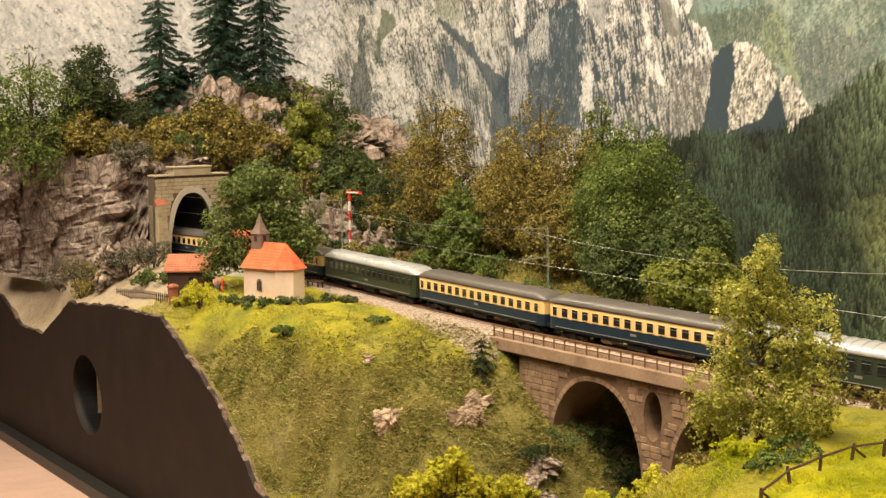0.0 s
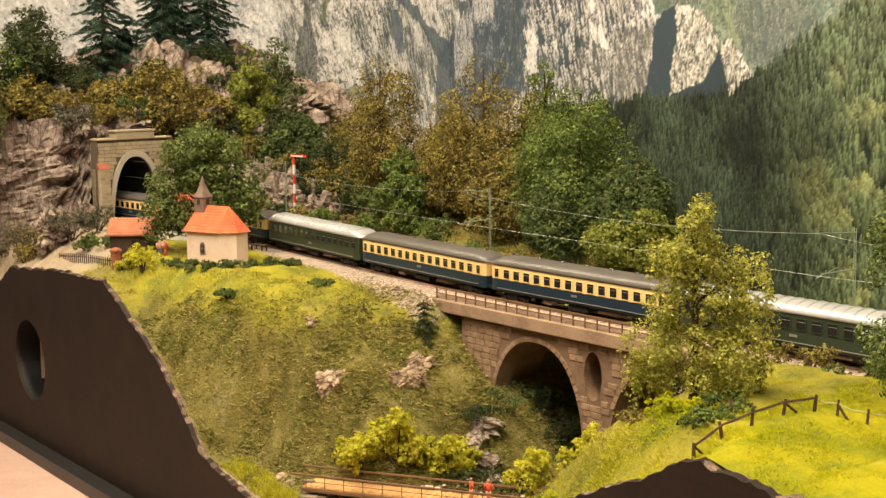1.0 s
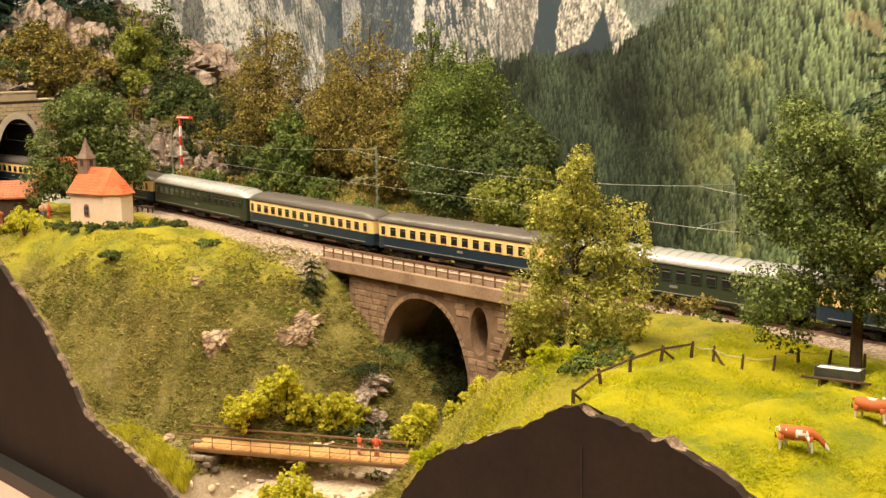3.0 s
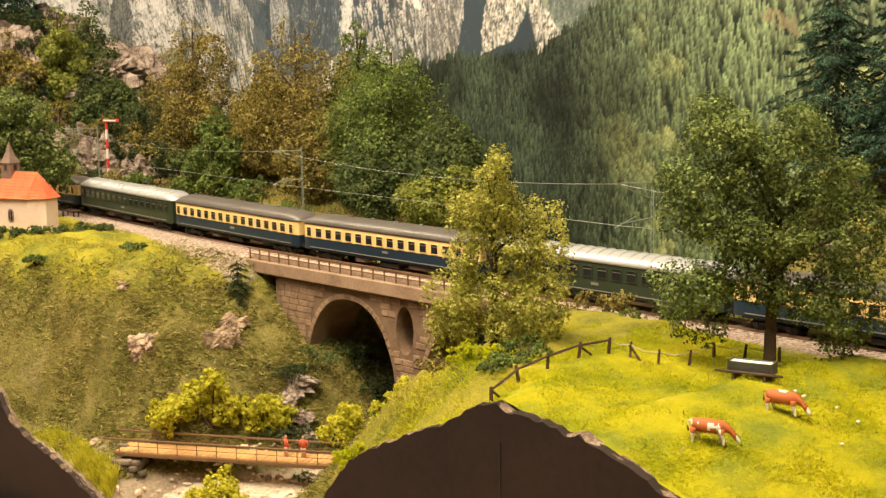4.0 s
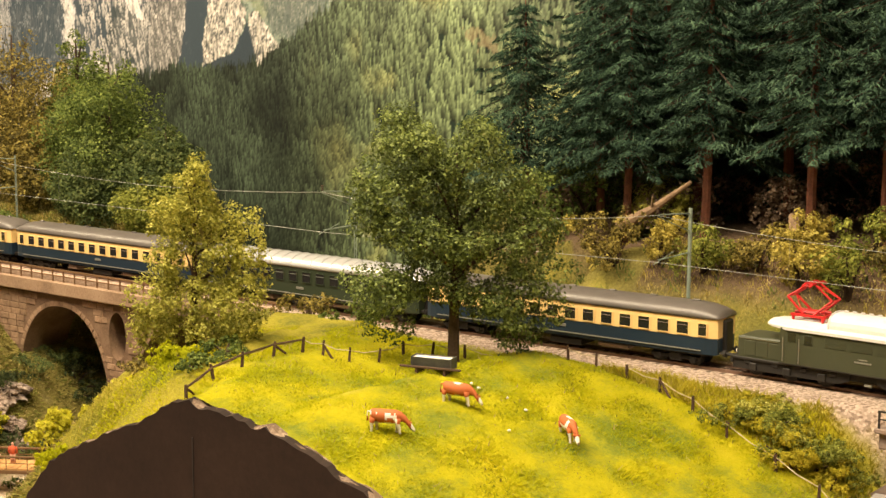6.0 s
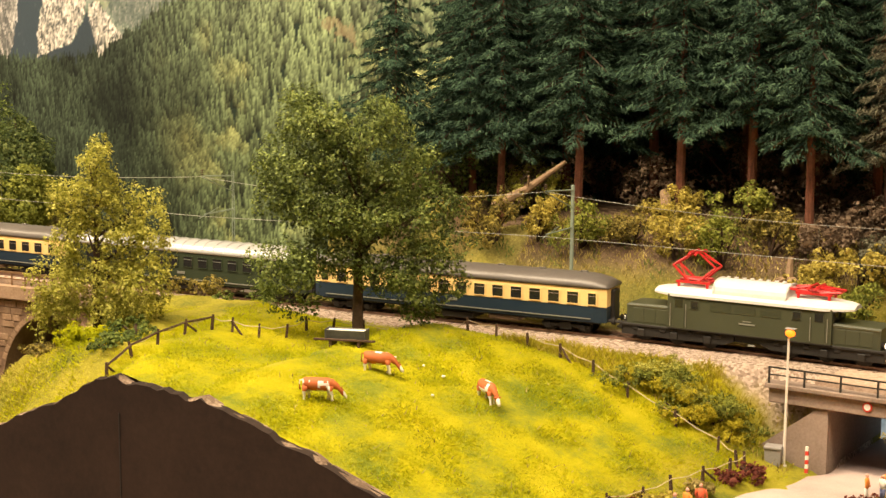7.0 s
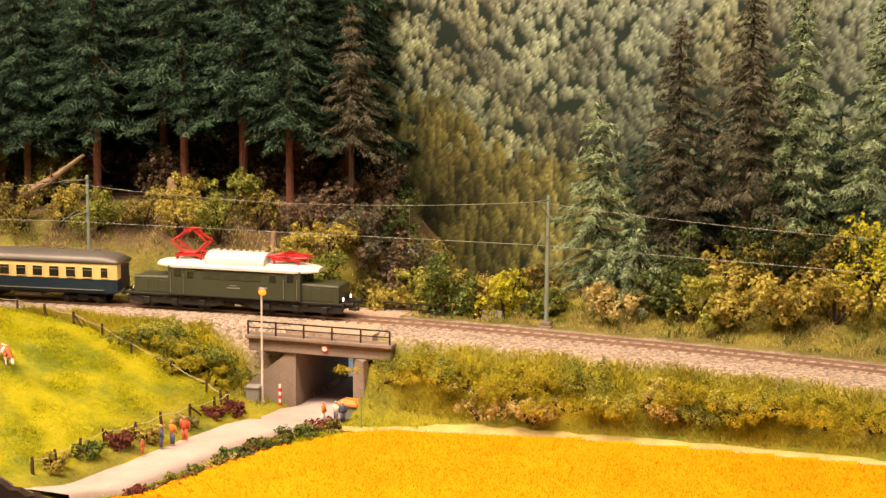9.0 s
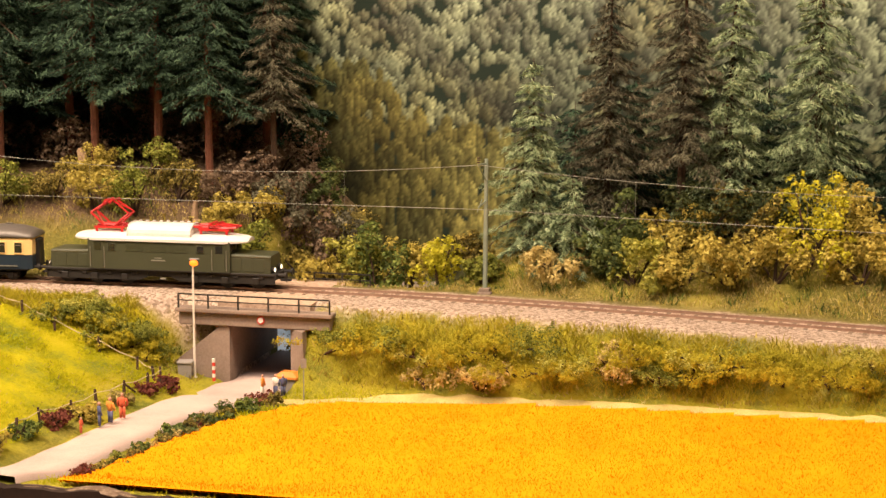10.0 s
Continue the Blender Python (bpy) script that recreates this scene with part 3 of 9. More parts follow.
def backdrop():
    """The printed mountain picture: rock walls, a peak, hazy hills and forest, drawn as colours of a fine sheet."""
    pts = spline([(-2.66, -0.16), (-2.62, 0.25), (-2.45, 0.62), (-2.05, 0.80), (-1.5, 0.76), (-0.9, 0.67), (-0.4, 0.625), (0.2, 0.615), (0.8, 0.615), (1.15, 0.615)], 0.02)
    arc = np.r_[0, np.cumsum(np.hypot(*np.diff(pts, axis=0).T))]
    start = arc[np.argmin(np.hypot(pts[:, 0] + 2.62, pts[:, 1] - 0.25))]
    step = 0.0023
    s = np.arange(-start, 3.95, step)
    z = np.arange(-0.035, 0.466, step)
    w, h = len(s), len(z)
    S, Z = np.meshgrid(s, z)
    rs = np.random.RandomState(11)
    img = np.zeros((h, w, 3))
    # rock walls: pale stone in broad tones
    broad = smooth_field(h, w, 3, 22, rs, 4, 0.6)
    mott = smooth_field(h, w, 40, 320, rs, 3, 0.7)
    def shear(f, k):
        sh = ((Z - 0.1) * k / step).astype(int)
        return np.take_along_axis(f, (np.arange(w)[None, :] + sh) % w, axis=1)
    jag = shear(smooth_field(h, w, 12, 300, rs, 4, 0.8), 0.3)
    jag2 = smooth_field(h, w, 24, 300, rs, 4, 0.8)
    # fine relief of the stone: thin dark clefts and light ribs running down it
    cleft = np.abs(shear(smooth_field(h, w, 14, 170, rs, 4, 0.75), 0.45) - 0.5) * 2
    cleft2 = np.abs(shear(smooth_field(h, w, 20, 240, rs, 3, 0.75), -0.25) - 0.5) * 2
    grain = shear(smooth_field(h, w, 70, 700, rs, 2, 0.8), 0.35)
    rough_area = np.clip(0.25 + 1.1 * sstep(0.35, 0.85, S) + 0 * Z, 0, 1) * np.clip(0.35 + 2.4 * (smooth_field(h, w, 4, 34, rs, 3, 0.6) - 0.35), 0.15, 1.3)
    relief = 1.0 - rough_area * (0.85 * np.exp(-(cleft / 0.075) ** 2) + 0.60 * np.exp(-(cleft2 / 0.06) ** 2)) + (grain - 0.5) * 0.45
    relief = np.clip(relief, 0.08, 1.15)[..., None]
    pale, grey = np.array([0.74, 0.715, 0.70]), np.array([0.37, 0.39, 0.41])
    t = np.clip(0.80 + (broad - 0.5) * 1.5 + (mott - 0.5) * 0.7, 0, 1)[..., None]
    img[:] = (grey + (pale - grey) * t) * relief
    green, slate, black = np.array([0.10, 0.125, 0.07]), np.array([0.050, 0.070, 0.088]), np.array([0.026, 0.034, 0.036])
    def region(poly, rough=0.03):
        Sx, Zx = S + (jag - 0.5) * rough * 2, Z + (jag2 - 0.5) * rough
        out = np.zeros((h, w), bool)
        for (x0, y0), (x1, y1) in zip(poly, poly[1:] + poly[:1]):
            out ^= ((y0 > Zx) != (y1 > Zx)) & (Sx < (x1 - x0) * (Zx - y0) / (y1 - y0 + 1e-9) + x0)
        return out
    def paint(mask, colour, amount):
        a = (mask * amount)[..., None] * (0.92 + 0.2 * mott[..., None])
        img[:] = img + (np.asarray(colour) - img) * np.clip(a, 0, 1)
    def strokes(n, box, mask, colour, lean, ln, amount, wide=1):
        """Short leaning brush strokes inside a region."""
        a, b = rs.uniform(box[0], box[1], n), rs.uniform(box[2], box[3], n)
        m = max(3, int(ln / step))
        f = np.linspace(0, 1, m)[None, :]
        le = (ln * rs.uniform(0.4, 1.2, n))[:, None]
        tilt = (lean + rs.normal(size=n) * 0.16)[:, None]
        ix = ((a[:, None] + le * f * tilt - s[0]) / step).astype(int)
        iy = ((b[:, None] - le * f - z[0]) / step).astype(int)
        am = (amount * rs.uniform(0.4, 1.0, n))[:, None] * (1 - 0.5 * f)
        for k in range(wide):
            ok = (ix + k >= 0) & (ix + k < w) & (iy >= 0) & (iy < h)
            yy, xx = iy[ok], (ix + k)[ok]
            keep = mask[yy, xx]
            yy, xx, aa = yy[keep], xx[keep], np.broadcast_to(am, iy.shape)[ok][keep][:, None]
            img[yy, xx] = img[yy, xx] * (1 - aa) + np.asarray(colour) * aa
    rockside = S < 2.0
    dense = shear(smooth_field(h, w, 7, 80, rs, 5, 0.7), 0.4)
    west = (S < 0.66) & rockside
    # scattered marks and streaks on the pale stone
    strokes(900, (-0.4, 0.66, 0.1, 0.465), west, black * 1.5, 0.9, 0.013, 0.85, 2)
    strokes(900, (-0.4, 0.66, 0.1, 0.465), west & (jag2 > 0.52), black * 1.5, -0.3, 0.012, 0.8)
    strokes(900, (-0.4, 0.66, 0.1, 0.465), west, grey, 0.1, 0.03, 0.6, 2)
    mid = (S > 0.62) & (S < 1.30)
    paint(mid & (dense < 0.43), slate * 1.5, 0.80)
    paint(mid & (dense > 0.43) & (dense < 0.455), grey, 0.7)
    strokes(5200, (0.62, 1.30, 0.05, 0.465), mid & (dense < 0.50), black * 1.4, 0.42, 0.018, 0.90, 2)
    strokes(2600, (0.62, 1.30, 0.05, 0.465), mid, black * 1.4, 0.30, 0.012, 0.8)
    strokes(2600, (0.62, 1.30, 0.05, 0.465), mid, green * 1.3, 0.45, 0.026, 0.55)
    strokes(2600, (0.62, 1.30, 0.05, 0.465), mid, (0.78, 0.72, 0.65), 0.40, 0.024, 0.8)
    paint(region([(0.93, 0.47), (1.05, 0.47), (1.08, 0.39), (1.0, 0.385), (0.94, 0.41)], 0.05), green * 1.8, 0.5)
    for poly, c, a in (([(0.701, 0.416), (0.716, 0.416), (0.719, 0.342), (0.736, 0.272), (0.726, 0.191), (0.705, 0.104), (0.658, 0.103), (0.669, 0.208), (0.671, 0.289), (0.695, 0.342)], black * 1.6, 0.88),
                       ([(0.772, 0.429), (0.809, 0.411), (0.818, 0.391), (0.767, 0.366), (0.758, 0.322), (0.741, 0.331), (0.755, 0.388)], green, 0.75),
                       ([(0.959, 0.403), (1.035, 0.375), (1.115, 0.343), (1.164, 0.308), (1.223, 0.289), (1.258, 0.283), (1.222, 0.238), (1.191, 0.257), (1.14, 0.30), (1.069, 0.34), (0.991, 0.377)], slate * 1.2, 0.85),
                       ([(1.0, 0.357), (1.046, 0.322), (1.062, 0.258), (1.022, 0.263), (0.989, 0.303)], slate * 1.5, 0.8),
                       ([(0.70, 0.17), (0.86, 0.20), (0.95, 0.10), (0.90, -0.1), (0.66, -0.1)], green * 1.2, 0.65),
                       ([(1.258, 0.283), (1.30, 0.26), (1.24, 0.10), (1.19, 0.12), (1.20, 0.24)], slate * 1.3, 0.85)):
        paint(region(poly, 0.014), c, a)
    strokes(1500, (0.64, 0.76, 0.08, 0.44), region([(0.64, 0.44), (0.75, 0.44), (0.75, 0.08), (0.64, 0.08)]), (0.45, 0.43, 0.38), 0.1, 0.012, 0.55)
    # the second wall: a slate face between pale ribs
    east = (S > 1.30) & (S < 2.0)
    paint(east & (dense < 0.455), slate, 0.92)
    strokes(4200, (1.34, 2.0, 0.10, 0.43), east & (dense < 0.52), slate * 0.8, 0.35, 0.022, 0.92, 2)
    strokes(2400, (1.34, 2.0, 0.10, 0.43), east, black * 1.4, 0.30, 0.013, 0.85)
    strokes(1800, (1.34, 2.0, 0.10, 0.43), east, (0.72, 0.65, 0.58), 0.30, 0.022, 0.8)
    slatef = region([(1.394, 0.363), (1.42, 0.387), (1.479, 0.388), (1.535, 0.395), (1.564, 0.37), (1.574, 0.334), (1.553, 0.282), (1.553, 0.20), (1.467, 0.16), (1.388, 0.15), (1.314, 0.16), (1.258, 0.20), (1.258, 0.283), (1.315, 0.323), (1.348, 0.339)], 0.02)
    paint(slatef, slate, 0.97)
    fleck = (np.exp(-(cleft / 0.05) ** 2) + np.exp(-(cleft2 / 0.04) ** 2)) * sstep(0.46, 0.62, jag2)
    paint(slatef, grey * 1.1, np.clip(fleck, 0, 1) * 0.55)
    strokes(420, (1.36, 1.44, 0.32, 0.40), slatef, pale, 0.15, 0.016, 0.9)
    strokes(360, (1.28, 1.36, 0.22, 0.33), slatef, pale, 0.1, 0.018, 0.8)
    strokes(700, (1.26, 1.58, 0.16, 0.39), slatef, grey * 0.6, 0.05, 0.03, 0.35)
    for poly, c, a in (([(1.60, 0.317), (1.645, 0.319), (1.66, 0.20), (1.60, 0.18)], slate, 0.92), ([(1.682, 0.305), (1.725, 0.302), (1.725, 0.279), (1.70, 0.20), (1.665, 0.20)], slate, 0.92),
                       ([(1.725, 0.271), (1.766, 0.285), (1.845, 0.252), (1.89, 0.202), (1.83, 0.15), (1.75, 0.15), (1.70, 0.20)], black * 1.7, 0.85), ([(1.835, 0.40), (1.88, 0.339), (1.902, 0.314), (1.852, 0.323), (1.80, 0.40)], (0.19, 0.185, 0.165), 0.75),
                       ([(1.58, 0.45), (1.66, 0.41), (1.64, 0.34), (1.57, 0.37)], grey * 0.5, 0.6), ([(1.881, 0.283), (1.963, 0.287), (1.957, 0.251), (1.925, 0.16), (1.87, 0.16), (1.853, 0.255)], (0.21, 0.20, 0.185), 0.8)):
        paint(region(poly, 0.022), c, a)
    strokes(700, (1.58, 1.97, 0.14, 0.33), (S > 1.57) & (S < 1.99), (0.66, 0.62, 0.58), 0.3, 0.016, 0.9, 2)
    strokes(900, (1.84, 1.97, 0.16, 0.29), (S > 1.8) & (S < 1.99), black, 0.25, 0.014, 0.8)
    # hazy hills on the upper right
    haze = region([(1.90, 0.60), (1.912, 0.372), (1.894, 0.349), (1.944, 0.332), (1.969, 0.301), (1.989, 0.307), (2.02, 0.20), (2.3, 0.20), (2.9, 0.3), (2.9, 0.60)], 0.012)
    hz = smooth_field(h, w, 22, 170, rs, 4, 0.75)
    hb = smooth_field(h, w, 5, 40, rs, 3, 0.6)
    hill = np.array([0.195, 0.240, 0.200]) * (0.55 + 0.9 * hb[..., None]) + (hz[..., None] - 0.5) * np.array([0.20, 0.20, 0.15])
    img[haze] = (np.clip(hill, 0.05, 1) * (0.55 + 0.9 * grain[..., None]))[haze]
    paint(haze & region([(1.90, 0.45), (2.12, 0.45), (2.06, 0.352), (1.93, 0.352)], 0.01), (0.20, 0.275, 0.25), 0.75)
    paint(haze & region([(1.92, 0.352), (2.10, 0.352), (2.07, 0.31), (1.96, 0.31)], 0.012), (0.10, 0.125, 0.095), 0.7)
    paint(haze & region([(2.075, 0.335), (2.11, 0.35), (2.165, 0.275), (2.15, 0.255), (2.10, 0.285)], 0.03), (0.24, 0.27, 0.13), 0.45)
    paint(haze & region([(2.138, 0.30), (2.20, 0.335), (2.30, 0.29), (2.24, 0.235), (2.17, 0.24)], 0.014), (0.135, 0.150, 0.140), 0.75)
    strokes(5200, (1.92, 2.5, 0.22, 0.46), haze & (dense < 0.54), (0.060, 0.088, 0.072), 0.05, 0.009, 0.75, 2)
    strokes(1900, (2.0, 2.5, 0.22, 0.46), haze, (0.42, 0.42, 0.34), 0.25, 0.007, 0.55)
    # the peak: lit right faces, shaded left faces
    lit1 = region([(2.013, 0.311), (2.042, 0.311), (2.077, 0.303), (2.111, 0.268), (2.105, 0.25), (2.079, 0.214), (2.056, 0.21), (2.026, 0.195), (2.002, 0.195), (2.004, 0.234), (2.02, 0.28)], 0.006)
    lit2 = region([(2.116, 0.265), (2.138, 0.267), (2.158, 0.246), (2.192, 0.219), (2.169, 0.205), (2.133, 0.195), (2.116, 0.24)], 0.006)
    paint(region([(2.013, 0.311), (1.989, 0.307), (1.963, 0.287), (1.958, 0.243), (1.925, 0.18), (1.964, 0.15), (2.012, 0.15), (2.002, 0.234), (2.02, 0.28)], 0.007), slate * 0.85, 1.0)
    for lit in (lit1, lit2):
        paint(lit, (0.68, 0.63, 0.57), 1.0)
        img[lit] *= np.clip(relief[lit] * 1.05, 0.25, 1.2)
    strokes(620, (2.0, 2.19, 0.19, 0.312), lit1 | lit2, black * 1.5, -0.25, 0.013, 0.92, 2)
    strokes(500, (2.0, 2.19, 0.19, 0.312), lit1 | lit2, black * 1.5, -0.15, 0.008, 0.9)
    strokes(500, (2.0, 2.19, 0.19, 0.312), lit1 | lit2, (0.74, 0.68, 0.58), -0.2, 0.012, 0.8)
    paint(region([(2.111, 0.256), (2.122, 0.234), (2.136, 0.20), (2.136, 0.15), (2.014, 0.15), (2.003, 0.198), (2.05, 0.209), (2.081, 0.214)], 0.005), slate * 0.7, 1.0)
    # forest, tree by tree from the far ridge down
    ridge_s = [1.55, 1.61, 1.701, 1.874, 1.938, 2.002, 2.101, 2.139, 2.189, 2.236, 2.272, 2.309, 2.40, 2.55, 2.7, 4.2]
    ridge_z = [-0.10, 0.14, 0.165, 0.176, 0.190, 0.183, 0.189, 0.199, 0.215, 0.237, 0.258, 0.272, 0.32, 0.40, 0.5, 0.5]
    tonef = np.clip(0.5 + (shear(smooth_field(h, w, 6, 60, rs, 4, 0.65), -0.25) - 0.5) * 2.4, 0, 1.1)
    ribs = np.clip(0.5 + (shear(smooth_field(h, w, 1.5, 34, rs, 3, 0.6), -0.35) - 0.5) * 2.6, 0, 1)
    warm = np.clip(0.5 + (smooth_field(h, w, 8, 50, rs, 3, 0.6) - 0.5) * 2.2, 0, 1)
    img[Z < np.interp(S, ridge_s, ridge_z)] = np.array([0.012, 0.022, 0.015])
    def lump(b, a, base, half_w, tall, kind):
        """One printed tree: a spire, a round crown or a tall poplar, lit from the upper right."""
        iy, ix = int((b - z[0]) / step), int((a - s[0]) / step)
        ny = max(3, int(round(tall / step)))
        for dy in range(ny + 1):
            f = dy / ny
            if kind == 0:
                half = half_w * (1.06 - f) * (0.8 + 0.4 * ((dy * 7 + ix) % 3 == 0))
            else:
                half = half_w * math.sqrt(max(0.0, 1 - (2 * f - 1) ** 2)) if f > 0.5 else half_w * (0.75 + 0.5 * f)
            y = iy + dy
            if y < 0 or y >= h:
                continue
            x0, x1 = max(0, int(round(ix - half / step))), min(w, int(round(ix + half / step)) + 1)
            if x1 <= x0:
                continue
            sp = np.linspace(0.55, 1.30, x1 - x0) if x1 - x0 > 1 else np.array([1.0])
            img[y, x0:x1] = base * ((0.36 + 0.90 * f if kind else 0.12 + 1.35 * f) * sp * (rs.uniform(0.66, 1.34, x1 - x0) if kind else rs.uniform(0.78, 1.22, x1 - x0)))[:, None]
    trees = sorted(((rs.uniform(-0.06, min(float(np.interp(a, ridge_s, ridge_z)), 0.462)), a) for a in rs.uniform(1.62, s[-1], 33000)), reverse=True)
    for b, a in trees:
        iy, ix = min(h - 1, max(0, int((b - z[0]) / step))), int((a - s[0]) / step)
        t, rb, wm, far = tonef[iy, ix], ribs[iy, ix], warm[iy, ix], min(1.0, max(0.0, (b - 0.02) / 0.26))
        u = rs.uniform(0.45, 1.6) if a < 2.80 else rs.uniform(0.65, 1.35)
        if a < 2.80:
            right = min(1.0, max(0.0, (a - 2.18) / 0.34))
            deep = np.array([0.029, 0.041, 0.025]) * (0.22 + 0.85 * t + 0.45 * rb)
            mild = np.array([0.090, 0.118, 0.054]) * (0.22 + 0.55 * t + 0.85 * rb) + np.array([0.12, 0.085, 0.012]) * max(0.0, wm - 0.50) * 2 * rb
            base = (deep * (1 - right) + mild * right) * u
            mist = (0.03 + 0.12 * right) * far ** 2
            base = base * (1 - mist) + np.array([0.34, 0.38, 0.30]) * mist
            leafy = wm > 0.62 and right > 0.25 and rs.rand() < 0.75
            if leafy:
                lump(b, a, base * 1.15, 0.0050 * u, 0.012 * u, 1)
            else:
                lump(b, a, base, 0.0034 * rs.uniform(0.8, 1.25), 0.018 * rs.uniform(0.75, 1.2), 0)
        else:
            # mixed wood with a dark valley running down to the right
            edge = b - np.interp(a, [2.9, 3.13, 3.222, 3.267, 3.323, 3.373, 3.5, 3.9], [0.46, 0.32, 0.237, 0.194, 0.157, 0.115, 0.02, -0.2])
            low = b + 0.05 * (wm - 0.5) - np.interp(a, [2.8, 3.16, 3.267, 3.357, 3.45, 3.9], [0.19, 0.155, 0.14, 0.108, 0.06, 0.05])
            if low < 0:
                base = (np.array([0.090, 0.096, 0.036]) * (0.14 + 0.9 * t + 0.45 * rb) + np.array([0.06, 0.036, 0.0]) * wm * t) * u
                if rs.rand() < 0.6:
                    lump(b, a, base, 0.0042 * rs.uniform(0.7, 1.3), 0.024 * rs.uniform(0.5, 1.3), 1)
            else:
                base = (np.array([0.138, 0.172, 0.106]) * (0.18 + 1.1 * t) + np.array([0.10, 0.078, 0.004]) * max(0.0, wm - 0.4)) * u
                base = base * (1 - 0.72 * math.exp(-((edge - 0.012) / 0.020) ** 2))
                mist = 0.25 * far ** 1.5
                base = base * (1 - mist) + np.array([0.36, 0.40, 0.34]) * mist
                if rs.rand() < 0.8:
                    v = rs.uniform(0.5, 1.1)
                    lump(b, a, base, 0.0040 * v, 0.0115 * v * rs.uniform(0.8, 1.4), 1)
    paint(region([(2.515, 0.245), (2.56, 0.238), (2.575, 0.218), (2.54, 0.224)], 0.02), (0.30, 0.23, 0.13), 0.45)
    x = np.interp(s + start, arc, pts[:, 0])
    y = np.interp(s + start, arc, pts[:, 1])
    co = np.stack([np.broadcast_to(x, (h, w)), np.broadcast_to(y, (h, w)), Z], 2).reshape(-1, 3)
    k = np.arange(h * w).reshape(h, w)
    fs = np.stack([k[:-1, :-1], k[:-1, 1:], k[1:, 1:], k[1:, :-1]], 2).reshape(-1, 4)
    me = sheet("backdrop", co, fs)
    att = me.color_attributes.new("print", "FLOAT_COLOR", "POINT")
    att.data.foreach_set("color", np.concatenate([np.clip(img, 0.004, 0.85), np.ones((h, w, 1))], 2).reshape(-1).astype(np.float32))
    m = bpy.data.materials.new("printed_mountain_picture")
    t, n, l, b = nodes_of(m)
    a = n.new("ShaderNodeVertexColor")
    a.layer_name = "print"
    g = noise_tex(n, l, place(n), 700, 3, 0.7)
    v = n.new("ShaderNodeHueSaturation")
    l.new(a.outputs[0], v.inputs["Color"])
    l.new(maths(n, l, "ADD", maths(n, l, "MULTIPLY", g, 0.6), 0.70), v.inputs["Value"])
    l.new(v.outputs[0], b.inputs["Base Color"])
    b.inputs["Roughness"].default_value = 0.75
    b.inputs["Specular IOR Level"].default_value = 0.2
    me.materials.append(m)
    return tagged(new("backdrop", me), "printed photo backdrop of pale cliffs and forested mountains", "backdrop", kind="structure")


backdrop()


